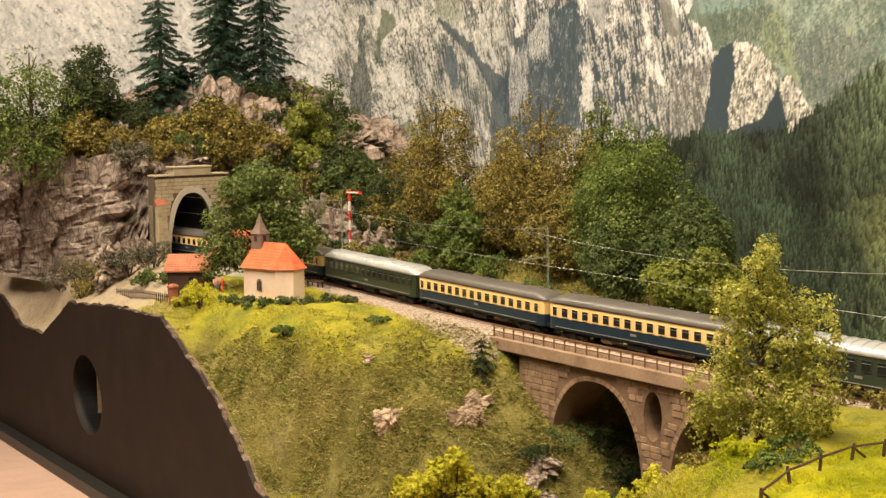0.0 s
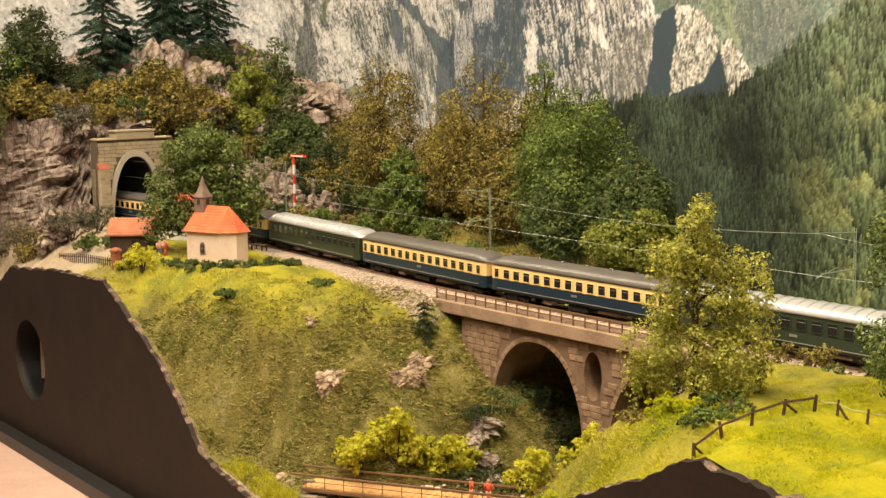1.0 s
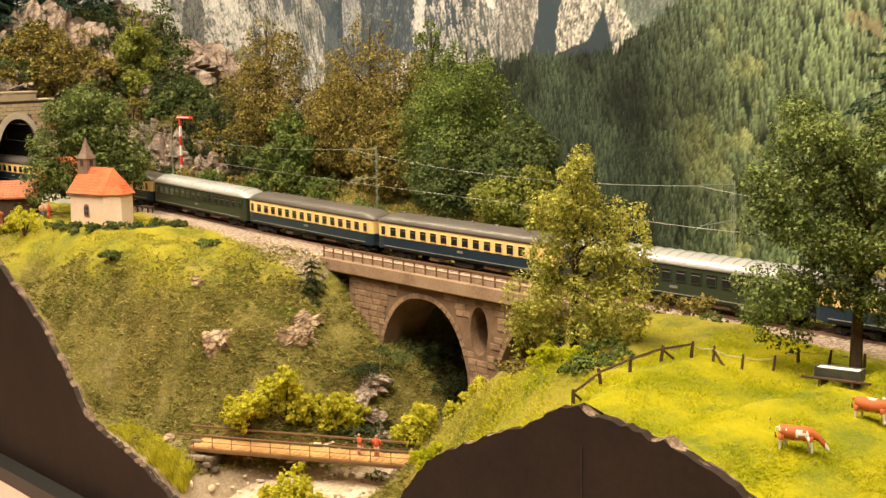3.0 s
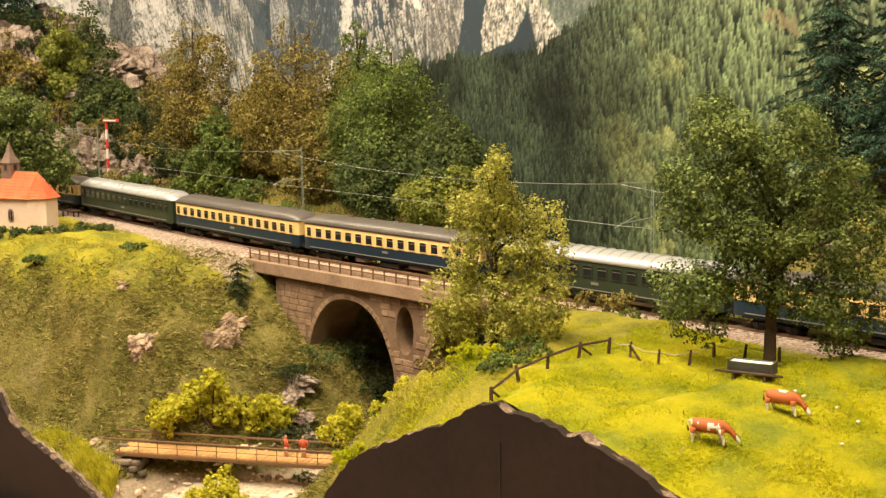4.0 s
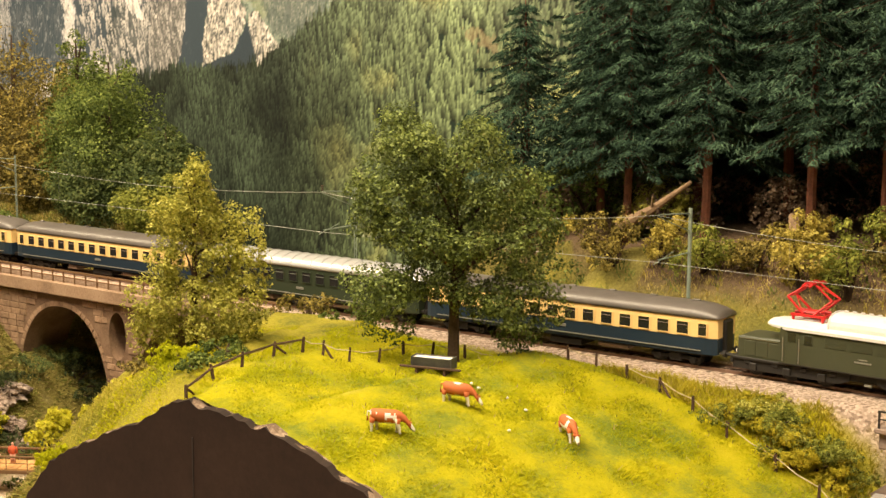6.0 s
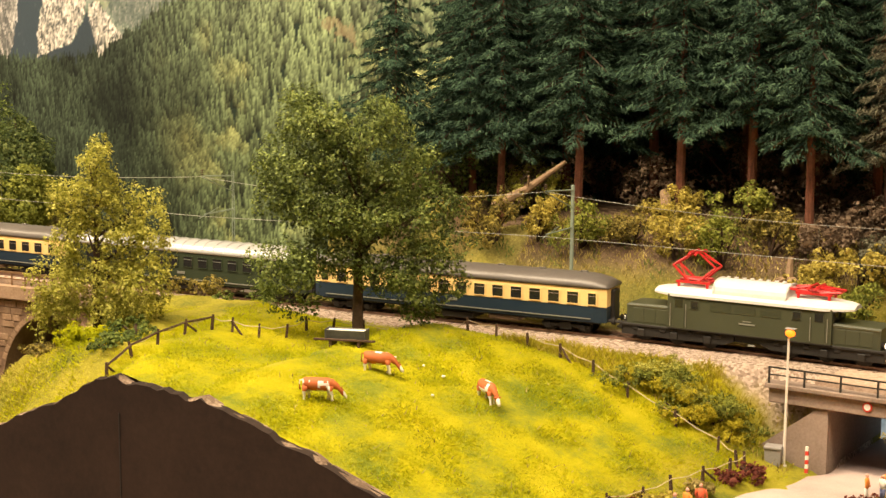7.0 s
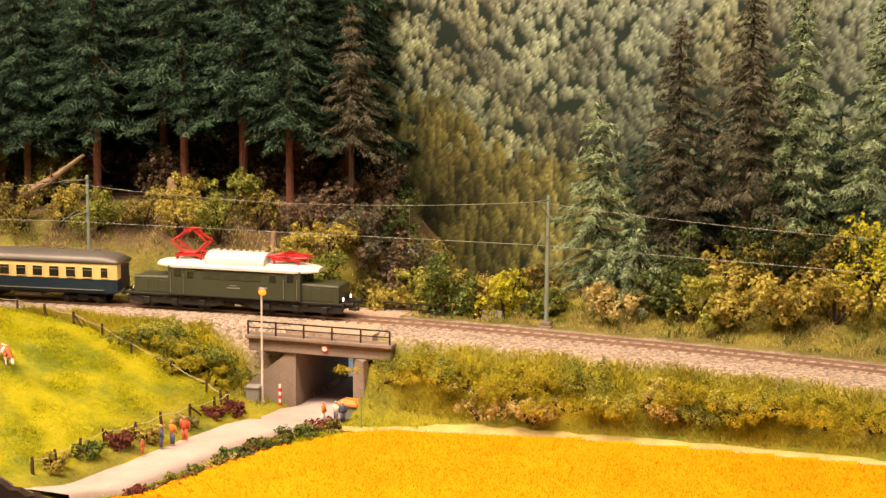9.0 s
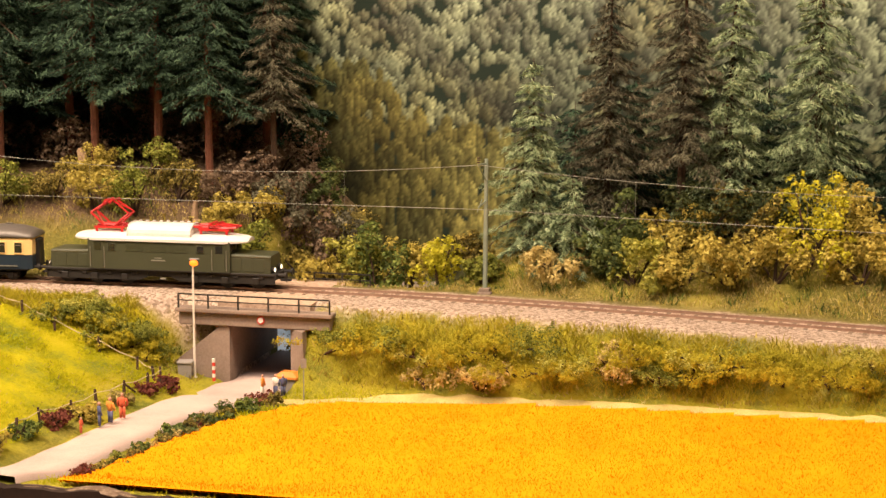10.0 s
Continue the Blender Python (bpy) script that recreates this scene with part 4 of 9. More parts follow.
# ---- fascia, shelf ----
def fascia():
    """The edge board: ragged on top, pierced by a round hole, with a crumbling plaster lip behind it."""
    mb, lip = MB(), MB()
    xs = np.sort(np.r_[np.arange(-2.35, 1.15, 0.006), np.linspace(-1.6195, -1.4605, 40)])
    top = np.interp(xs, [p[0] for p in FRONT], [p[1] for p in FRONT]) + np.array([0.004 * noise.noise(Vector((x * 30, 0, 5))) + 0.003 * noise.noise(Vector((x * 110, 0, 9))) + 0.002 * noise.noise(Vector((x * 290, 0, 2))) for x in xs])
    hx, hz, rx, rz = -1.54, -0.182, 0.079, 0.058
    x0, x1 = hx - rx, hx + rx
    z0, z1 = (float(np.interp(x, xs, top)) for x in (x0, x1))
    whole = lambda x, z: [(x, -0.006, -0.34), (x, -0.006, z), (x, -0.001, z + 0.001), (x, -0.001, -0.34)]
    mb.loft([whole(x, z) for x, z in zip(xs, top) if x < x0] + [whole(x0, z0)])
    mb.loft([whole(x1, z1)] + [whole(x, z) for x, z in zip(xs, top) if x > x1])
    lo, hi = [], []
    for x, z in [(x0, z0)] + [(x, z) for x, z in zip(xs, top) if x0 < x < x1] + [(x1, z1)]:
        e = rz * math.sqrt(max(0.0, 1 - ((x - hx) / rx) ** 2))
        lo.append([(x, -0.006, -0.34), (x, -0.006, hz - e), (x, -0.001, hz - e), (x, -0.001, -0.34)])
        hi.append([(x, -0.006, hz + e), (x, -0.006, z), (x, -0.001, z + 0.001), (x, -0.001, hz + e)])
    mb.loft(lo), mb.loft(hi)
    tagged(part("front_board", mb, M_FASCIA), "dark brown scenery edge board with a ragged top", "panel", kind="structure")
    # black cup with a closed back stands for the dark behind the hole
    liner = [[(hx + rx * 1.02 * math.cos(6.2832 * k / 40), d, hz + rz * 1.02 * math.sin(6.2832 * k / 40)) for k in range(40)] for d in (-0.0015, 0.035, 0.0351)]
    part("hole_dark_cup", MB().loft(liner[:2], False).loft(liner[1:], True), M_BLACK, bpy.data.objects["front_board"], "black closed cup standing for the darkness inside the round hole")
    part("hole_batten", MB().box(hx - 0.0530, 0.024, -0.222, hx - 0.0495, 0.031, -0.160), M_EDGE, bpy.data.objects["front_board"], "pale batten seen in the hole")
    part("seam", MB().box(-0.0556, -0.0064, -0.33, -0.0546, -0.0059, -0.012), M_BLACK, bpy.data.objects["front_board"], "narrow dark joint in the board")
    rings = []
    for x, z in zip(xs[::2], top[::2]):
        a = 0.0013 * (0.5 + noise.noise(Vector((x * 48, 2, 5))))
        k = max(0.0, 0.2 + 1.1 * noise.noise(Vector((x * 26, 7, 1))))
        rings.append([(x, -0.0045, z - 0.003), (x, -0.0058 - a * 0.3 * k, z - 0.0008), (x, -0.003, z + 0.0004 + (0.001 + a * 0.4) * k), (x, 0.002 + a * k, z + 0.0012 * k), (x, 0.005, z - 0.006)])
    lip.loft(rings)
    tagged(part("trim_lip", lip, M_LIP), "crumbly pale plaster edge of the landscape", "trim", kind="structure")
    # shelf and trim run slightly uphill along the board
    fall = [(-2.6, -0.364), (-0.62, -0.245), (1.2, -0.245)]
    bar = lambda y0, y1, up, down: MB().loft([[(x, y0, z + down), (x, y0, z + up), (x, y1, z + up), (x, y1, z + down)] for x, z in fall])
    tagged(part("shelf", bar(-0.42, -0.012, -0.0175, -0.043), M_SHELF), "pinkish wooden shelf below the edge board", "shelf", kind="structure")
    tagged(part("trim", bar(-0.03, -0.0065, 0.0, -0.017), M_BLACK), "black trim strip along the board's foot", "trim", kind="structure")


fascia()


# ---- cliff over the tunnel ----
def cliff():
    """A folded rock face beside and above the portal, running back over the bore."""
    ys = np.arange(-0.004, 0.64, 0.0042)
    cols = []
    for y in ys:
        d = y - 0.192
        near = math.exp(-(d / (0.066 if d < 0 else 0.085)) ** 6)
        foot = -0.06 * (1 - near) + 0.118 * near
        topz = 0.152 + 0.02 * float(sstep(0.26, 0.40, y)) + 0.02 * noise.noise(Vector((y * 13, 4, 1)))
        crest = lerp(y, [(0, 0.18), (0.1, 0.20), (0.2, 0.225), (0.33, 0.272), (0.5, 0.272), (0.62, 0.22)]) + 0.02 * noise.noise(Vector((y * 11, 8, 1)))
        x0 = -1.652 - 0.025 * (1 - near) - 0.43 * float(sstep(0.118, -0.03, y)) + 0.09 * float(sstep(0.26, 0.40, y)) + 0.03 * noise.noise(Vector((y * 14, 1, 8)))
        ring = []
        for k in range(54):
            f = k / 53
            ring.append((x0 - 0.045 * f ** 1.5, y, foot + (topz - foot) * f))
        for k in range(1, 72):
            f = k / 71
            ring.append((x0 - 0.045 - 0.50 * f, y, topz + (crest - topz) * float(sstep(0.0, 0.55, f)) + 0.015 * math.sin(f * 13 + y * 25)))
        out = []
        for k, (a, b, c) in enumerate(ring):
            p = Vector((a, b, c))
            q = Vector((b * 24 + 0.9 * noise.noise(p * 16), (c - 0.25 * a) * 17 + 0.8 * noise.noise(p * 13 + Vector((5, 2, 1))), 3.0))
            amp = 0.042 * noise.noise(p * 11) + 0.030 * (noise.cell(q) - 0.4) + 0.018 * (noise.cell(q * 2.6) - 0.4) + 0.010 * (noise.cell(q * 6.1) - 0.4) + 0.012 * noise.noise(p * 55) - 0.030 * max(0.0, 0.16 - abs(noise.noise(Vector((b * 21, c * 4, 2))))) / 0.16
            g = min(1.0, k / 3)
            top = float(sstep(50, 62, k))
            out.append((a + amp * g * (1 - 0.6 * top), b, c + amp * g * (0.15 + 0.10 * top)))
        cols.append(out)
    mb = MB().loft(cols, False, False)
    tagged(part("cliff", mb, M_ROCK), "brown-grey layered rock cliff over the tunnel mouth", "cliff", kind="structure")


cliff()


# ---- plain base under the layout ----
tagged(part("base_panel", MB().box(-2.55, -0.004, -1.1, 1.15, 0.70, -0.362, 0.004), M_FASCIA), "plain dark boarded base below the layout", "base", kind="structure")


# ---- room round the layout ----
def room():
    M_WALL = surface("room_wall", [(0.45, 0.38, 0.30), (0.55, 0.47, 0.38)], 3, 80, 0.9)
    M_FLOOR = surface("room_floor", [(0.16, 0.12, 0.09), (0.22, 0.17, 0.13)], 5, 80, 0.7)
    for name, b, m, lab in (("wall_south", (-4, -3.4, -1.1, 3, -3.3, 2.6), M_WALL, "plain room wall"), ("wall_west", (-4.1, -3.3, -1.1, -4, 2.0, 2.6), M_WALL, "plain room wall"),
                            ("wall_east", (3, -3.3, -1.1, 3.1, 2.0, 2.6), M_WALL, "plain room wall"), ("wall_north", (-4, 2.0, -1.1, 3, 2.1, 2.6), M_WALL, "plain room wall"),
                            ("floor", (-4, -3.3, -1.2, 3, 2.0, -1.1), M_FLOOR, "plain room floor"), ("ceiling", (-4, -3.3, 2.6, 3, 2.0, 2.7), M_WALL, "plain room ceiling")):
        tagged(part(name, MB().box(*b), m), lab, name.split("_")[0], kind="structure")


room()


# ---- track ----
def track():
    tr = thing("railway_track", "single railway track with rusty rails on brown sleepers", "track", kind="structure")
    for off, nm in ((-0.0082, "rail"), (0.0082, "rail")):
        rings = []
        for s in np.arange(0, ARC[-1], 0.02):
            p, q = on_line(s), on_line(s + 0.005)
            d = (q - p) / (np.linalg.norm(q - p) + 1e-9)
            nrm = np.array([-d[1], d[0]])
            rings.append([(*(p + nrm * (off + w)), z) for w, z in ((-0.0010, -0.0024), (-0.0005, -0.0020), (-0.0005, 0.0), (0.0005, 0.0), (0.0005, -0.0020), (0.0010, -0.0024))])
        part(nm, MB().loft(rings), M_RAIL, tr)
    first = None
    s = 0.35
    while s < ARC[-1] - 0.05:
        p, q = on_line(s), on_line(s + 0.005)
        a = math.atan2(q[1] - p[1], q[0] - p[0])
        if first is None:
            first = part("sleeper", MB().box(-0.0015, -0.0150, -0.0055, 0.0015, 0.0150, -0.0019), M_SLEEPER, tr)
            first.location, first.rotation_euler = (*p, 0), (0, 0, a)
        else:
            same_part(first, "sleeper", tr, (*p, 0), a)
        s += 0.0105


track()


# ---- stone arch bridge ----
def stone_bridge():
    ang = math.atan2(0.047, 0.436)
    br = thing("stone_arch_bridge", "pinkish stone railway viaduct with two arches over the gorge", "bridge", (-0.758, 0.226, 0), ang)
    L, W = 0.46, 0.056
    # arch one is centred at 0.163, arch two at 0.345; an oval pierces the spandrel between them
    def under(u):
        best = -0.30
        for c in (0.163, 0.337):
            q = abs(u - c) / 0.069
            if q < 1:
                best = max(best, -0.125 + 0.093 * math.sqrt(1 - q ** 2.3))
        return best
    us = np.r_[np.linspace(0.045, 0.09, 6), np.linspace(0.0945, 0.2315, 48), np.linspace(0.23402, 0.25898, 17), np.linspace(0.2685, 0.4055, 48), np.linspace(0.41, L, 8)]
    wall = MB()
    oc, ow, oh, oz = 0.2465, 0.0125, 0.0235, -0.052
    rings_lo, rings_hi = [], []
    for u in us:
        zb = under(u)
        q = abs(u - oc) / ow
        if q < 1:
            h = oh * math.sqrt(1 - q * q)
            rings_lo.append([(u, 0, zb), (u, 0, oz - h), (u, W, oz - h), (u, W, zb)])
            rings_hi.append([(u, 0, oz + h), (u, 0, -0.021), (u, W, -0.021), (u, W, oz + h)])
        else:
            if rings_hi:
                wall.loft(rings_lo), wall.loft(rings_hi)
                rings_lo, rings_hi = [], []
            rings_lo.append([(u, 0, zb), (u, 0, -0.021), (u, W, -0.021), (u, W, zb)])
            if q < 1.25 and u < oc:
                wall.loft(rings_lo)
                rings_lo = []
    wall.loft(rings_lo)
    # abutment filling beside the oval
    for a, b in ((0.2315, oc - ow), (oc + ow, 0.2685)):
        wall.box(a, 0, -0.30, b, W, -0.0212)
    part("wall", wall, M_JOINT, br)
    part("deck", MB().box(0.0, -0.0035, -0.0206, L, W + 0.0035, -0.0105, 0.001), M_COPING, br)
    cop = part("coping", MB().box(0.0, -0.006, -0.0195, L, 0.004, -0.0065, 0.0008), M_COPING, br, "long weathered stone coping beam")
    same_part(cop, "coping", br, (0, W + 0.002, 0))
    part("ballast_bed", MB().box(0.0, 0.0042, -0.0105, L, W - 0.0042, -0.0023), M_BALLAST, br)
    # railings with posts
    for v, mat, lab in ((-0.002, M_BRIDGEWOOD, "brown railing"), (W + 0.0035, M_OLIVE, "olive green railing")):
        part("rail_bar", MB().box(0.0, v - 0.0007, 0.0045, L, v + 0.0007, 0.0062).box(0.0, v - 0.0004, -0.0012, L, v + 0.0004, -0.0002), mat, br, lab)
        post = None
        for k in range(28):
            if post is None:
                post = part("post", MB().box(-0.0006, -0.0006, -0.0066, 0.0006, 0.0006, 0.0046), mat, br)
                post.location = (0.004, v, 0)
            else:
                same_part(post, "post", br, (0.004 + k * 0.0167, v, 0))
    # facing stones in courses, and arch rings
    r = random.Random(3)
    kinds = [part("stone", MB().box(-w, -0.0008, -0.0029, w, 0.0006, 0.0029, 0.0004), M_STONE, br) for w in (0.0045, 0.0058, 0.0070)]
    for k in kinds:
        k.location = (0.05 + 0.02 * kinds.index(k), 0, -0.026)
    count, z = 0, -0.0250
    while z > -0.135 and count < 420:
        u = 0.05 + r.uniform(0, 0.008)
        while u < 0.40:
            k = r.choice(kinds)
            w = (0.0045, 0.0058, 0.0070)[kinds.index(k)]
            c = u + w
            u += 2 * w + 0.0007
            inside = any(abs(c + e - a) < 0.069 + 0.004 and z - 0.005 < under(min(max(c + e, a - 0.0685), a + 0.0685)) + 0.006 and abs(c + e - a) < 0.0735 for a in (0.163, 0.337) for e in (-w, w))
            oval = ((c - oc) / (ow + w + 0.002)) ** 2 + ((z - oz) / (oh + 0.006)) ** 2 < 1
            if not inside and not oval:
                same_part(k, "stone", br, (c, r.uniform(-0.0003, 0.0002), z))
                count += 1
        z -= 0.0064
    ringstone = part("arch_stone", MB().box(-0.0033, -0.0006, 0.0002, 0.0033, 0.0006, 0.0052, 0.0002), M_STONE, br)
    first = True
    for c in (0.163, 0.337):
        for i in range(-11, 12):
            u = c + 0.0675 * math.sin(i / 15 * 1.5)
            za, zb2 = under(u - 0.0006), under(u + 0.0006)
            tilt = math.atan2(zb2 - za, 0.0012)
            ob = ringstone if first else new("arch_stone", ringstone.data)
            ob.parent, ob.location, ob.rotation_euler = br, (u, 0, under(u)), (0, -tilt, 0)
            first = False


stone_bridge()


# ---- tunnel portal ----
def tunnel_portal():
    a = math.atan2(0.187, 0.982)
    tp = thing("tunnel_portal", "pale ashlar tunnel portal with a raised parapet in the rock", "tunnel", (-1.625, 0.198, 0), a)
    def arch(v, r, top):
        return top * math.sqrt(max(0.0, 1 - (abs(v) / r) ** 2.4)) if abs(v) < r else -0.01
    # front wall is built in upright strips along v, pierced by the bore
    vs = np.linspace(-0.0705, 0.0585, 53)
    def face(x0, x1, lo, hi, mat, name, lab="", vv=vs):
        rings = []
        mb = MB()
        for v in vv:
            if hi(v) - lo(v) > 0.0004:
                rings.append([(x0, v, lo(v)), (x1, v, lo(v)), (x1, v, hi(v)), (x0, v, hi(v))])
            elif rings:
                if len(rings) > 1:
                    mb.loft(rings)
                rings = []
        if len(rings) > 1:
            mb.loft(rings)
        return part(name, mb, mat, tp, lab)
    face(-0.02, 0.0, lambda v: arch(v + 0.006, 0.0405, 0.103), lambda v: 0.1295, M_MORTAR, "wall")
    face(-0.004, 0.003, lambda v: arch(v + 0.006, 0.0405, 0.103), lambda v: arch(v + 0.006, 0.0480, 0.1125), M_RING, "arch_ring", "smooth pale stone arch ring", np.linspace(-0.0539, 0.0419, 83))
    part("parapet", MB().box(-0.02, -0.038, 0.1296, 0.003, 0.028, 0.1415, 0.0008).box(-0.02, -0.040, 0.1415, 0.004, 0.030, 0.1445, 0.0006), M_PORTAL, tp)
    for v0, v1 in ((-0.0705, -0.040), (0.0302, 0.0585)):
        part("cap_stone", MB().box(-0.02, v0 - 0.001, 0.1296, 0.004, v1, 0.1325, 0.0006), M_PORTAL, tp)
    for s, v0, v1 in ((-1, 0.0545, 0.0705), (1, 0.0455, 0.0585)):
        pl = MB()
        pl.loft([[(x, s * v, z) for x, v in ((-0.02, v0), (0.012 - z * 0.06, v0), (0.012 - z * 0.06, v1), (-0.02, v1))] for z in (-0.01, 0.086, 0.0861)])
        part("buttress", pl, M_PORTAL, tp)
        part("buttress_cap", MB().prism([(-0.001, 0.0862), (0.0085, 0.0862), (-0.001, 0.097)], lambda u, w, d: (u, s * d, w), v0 - 0.001, v1 + 0.001), M_BRICKRED, tp, "reddish sloping cap stone")
    # bore
    tube = MB()
    prof = [(v - 0.006, arch(v, 0.0405, 0.103)) for v in np.linspace(-0.0405, 0.0405, 21)]
    prof = [(-0.0465, -0.01)] + prof[1:-1] + [(0.0345, -0.01)]
    tube.loft([[(x, v - 0.0018 * (x / 0.1) ** 2 * 3, z) for v, z in prof] for x in np.linspace(-0.004, -0.19, 8)], False, False)
    tube.box(-0.192, -0.06, -0.012, -0.190, 0.05, 0.11)
    part("bore", tube, surface("near_black_stone", [(0.008, 0.007, 0.006), (0.02, 0.017, 0.014)], 40, 500, 0.95), tp, "near-black tunnel lining")
    # ashlar blocks
    r = random.Random(5)
    kinds = [part("stone", MB().box(-0.0007, -w, -0.0026, 0.0008, w, 0.0026, 0.0003), M_PORTAL, tp) for w in (0.0042, 0.0054, 0.0066)]
    z, first = 0.0035, [True] * 3
    while z < 0.128:
        v = -0.0540 if z < 0.094 else -0.0700
        v += r.uniform(0, 0.003)
        end = 0.0450 if z < 0.094 else 0.0580
        while v < end - 0.006:
            i = r.randrange(3)
            w = (0.0042, 0.0054, 0.0066)[i]
            c = v + w
            v += 2 * w + 0.0005
            if z + 0.003 < arch(max(0.0, abs(c + 0.006) - w), 0.0480, 0.1125) + 0.002 or abs(c + 0.006) - w < 0.0480 and z < 0.06:
                continue
            ob = kinds[i] if first[i] else new("stone", kinds[i].data)
            first[i] = False
            ob.parent, ob.location = tp, (0, c, z)
        z += 0.0057
    for s in (-1,):
        for i in range(15):
            zz = 0.003 + i * 0.0057
            for k in range(2):
                ob = new("stone", kinds[0].data)
                ob.parent, ob.location = tp, (0.012 - zz * 0.06, s * (0.0588 + k * 0.0074 - (i % 2) * 0.0008), zz)


tunnel_portal()


# ---- road underpass ----
def underpass():
    up = thing("road_underpass", "grey-brown concrete road underpass below the railway", "underpass", (0.319, 0.30, 0))
    w, top, bot = 0.0245, -0.020, -0.072
    for s, n in ((-1, "side_wall"), (1, "side_wall")):
        part(n, MB().box(s * w - (0.014 if s < 0 else 0), 0, bot, s * w + (0.014 if s > 0 else 0), 0.15, top + 0.002, 0.0006), M_CONCRETE, up)
    part("beam", MB().box(-0.066, -0.006, -0.0198, 0.058, 0.15, -0.0095, 0.0007).box(-0.068, -0.009, -0.0095, 0.060, 0.004, -0.0062, 0.0006), M_CONCRETE, up, "long concrete bridge beam")
    part("ballast_bed", MB().box(-0.038, 0.006, -0.0094, 0.038, 0.118, -0.0025), M_BALLAST, up, "pale stone ballast over the passage")
    part("wing_wall", MB().prism([(-0.083, bot), (-0.0247, bot), (-0.0247, -0.0200), (-0.032, -0.0200), (-0.083, -0.060)], lambda u, z, d: (u, d, z), -0.004, 0.0095), M_CONCRETE, up, "sloping concrete wing wall")
    part("wing_wall", MB().prism([(0.0247, bot), (0.042, bot), (0.038, -0.0200), (0.0247, -0.0200)], lambda u, z, d: (u, d - (u - 0.0247) * 0.9, z), -0.002, 0.0095), M_CONCRETE, up)
    part("clearance_sign", MB().tube([(0.002, -0.0064, -0.0135), (0.002, -0.0072, -0.0135)], 0.0022, 14), M_WHITE, up, "small round white and red sign")
    part("sign_ring", MB().tube([(0.002, -0.0060, -0.0135), (0.002, -0.0069, -0.0135)], 0.0032, 14), M_SIGRED, up)
    for y0 in (-0.0075, 0.112):
        part("handrail", MB().box(-0.066, y0 - 0.0005, 0.0042, 0.0575, y0 + 0.0005, 0.0053).box(-0.066, y0 - 0.0004, -0.0006, 0.0575, y0 + 0.0004, 0.0002), M_IRON, up, "thin black handrail")
        for k in range(6):
            part("post", MB().box(-0.066 + k * 0.0247, y0 - 0.0006, -0.0068, -0.0648 + k * 0.0247, y0 + 0.0006, 0.0046), M_IRON, up)
    # glowing panel stands in for the daylight at the passage's far end
    m = bpy.data.materials.new("pale_blue_glow")
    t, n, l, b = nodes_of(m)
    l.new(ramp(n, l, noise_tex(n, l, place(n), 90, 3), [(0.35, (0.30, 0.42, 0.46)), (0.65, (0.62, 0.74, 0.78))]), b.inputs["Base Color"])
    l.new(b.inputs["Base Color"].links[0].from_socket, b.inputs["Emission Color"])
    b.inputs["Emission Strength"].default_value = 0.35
    part("end_glow", MB().box(-0.0235, 0.108, -0.066, 0.0235, 0.111, -0.021), m, up, "glowing pale blue panel standing in for light at the far opening")


underpass()


# ---- overhead line ----
def lattice_mast(x, y, h, plinth, label):
    ms = thing("catenary_mast", label, "mast", (x, y, -0.004), 0, "masts of the overhead line")
    lat = MB()
    for s in (-1, 1):
        lat.tube([(s * 0.0016, 0, 0.0), (s * 0.0010, 0, h)], 0.00045, 4)
    k = 0.006
    while k < h - 0.006:
        s = 1 if int(k / 0.0055) % 2 else -1
        lat.tube([(s * 0.0015, 0, k), (-s * 0.0015, 0, k + 0.0055)], 0.00028, 3)
        k += 0.0055
    if x > 0:
        lat.box(-0.0013, -0.0010, 0.0, 0.0013, 0.0010, h, 0.0003)
    part("pole", lat, M_MAST, ms)
    part("plinth", MB().box(-0.0058, -0.0052, -0.012, 0.0058, 0.0052, 0.0035, 0.0006).box(-0.0042, -0.0036, 0.0035, 0.0042, 0.0036, 0.0066, 0.0005), M_CONCRETE if plinth else M_WHITE, ms, "square concrete footing")
    yt = float(track_y(x)) - y
    arm = MB()
    arm.tube([(0, 0, h - 0.004), (0, yt, h - 0.0015)], 0.0006, 5)
    arm.tube([(0, 0, h - 0.018), (0, yt, h - 0.0025)], 0.0005, 5)
    arm.tube([(0, 0, h - 0.034), (0, yt * 0.95, h - 0.0355)], 0.0006, 5)
    arm.tube([(0, yt * 0.5, h - 0.031), (0, yt * 1.1, h - 0.0385)], 0.00035, 4)
    part("bracket", arm, M_MAST, ms)
    ins = MB()
    for k in range(3):
        ins.tube([(0, yt, h - 0.0005 + k * 0.0018), (0, yt, h + 0.0004 + k * 0.0018)], 0.0013, 8)
    part("insulator", ins, M_BARK, ms, "small brown ribbed insulator")
    return ms


MASTS = [(-0.752, 0.291, 0.112), (-0.278, 0.346, 0.108), (0.046, 0.389, 0.112), (0.480, 0.389, 0.112), (0.98, 0.32, 0.112), (-1.30, 0.30, 0.112)]
for k, (x, y, h) in enumerate(MASTS):
    lattice_mast(x, y, h, k != 1, "slim grey-green lattice catenary mast beside the track")


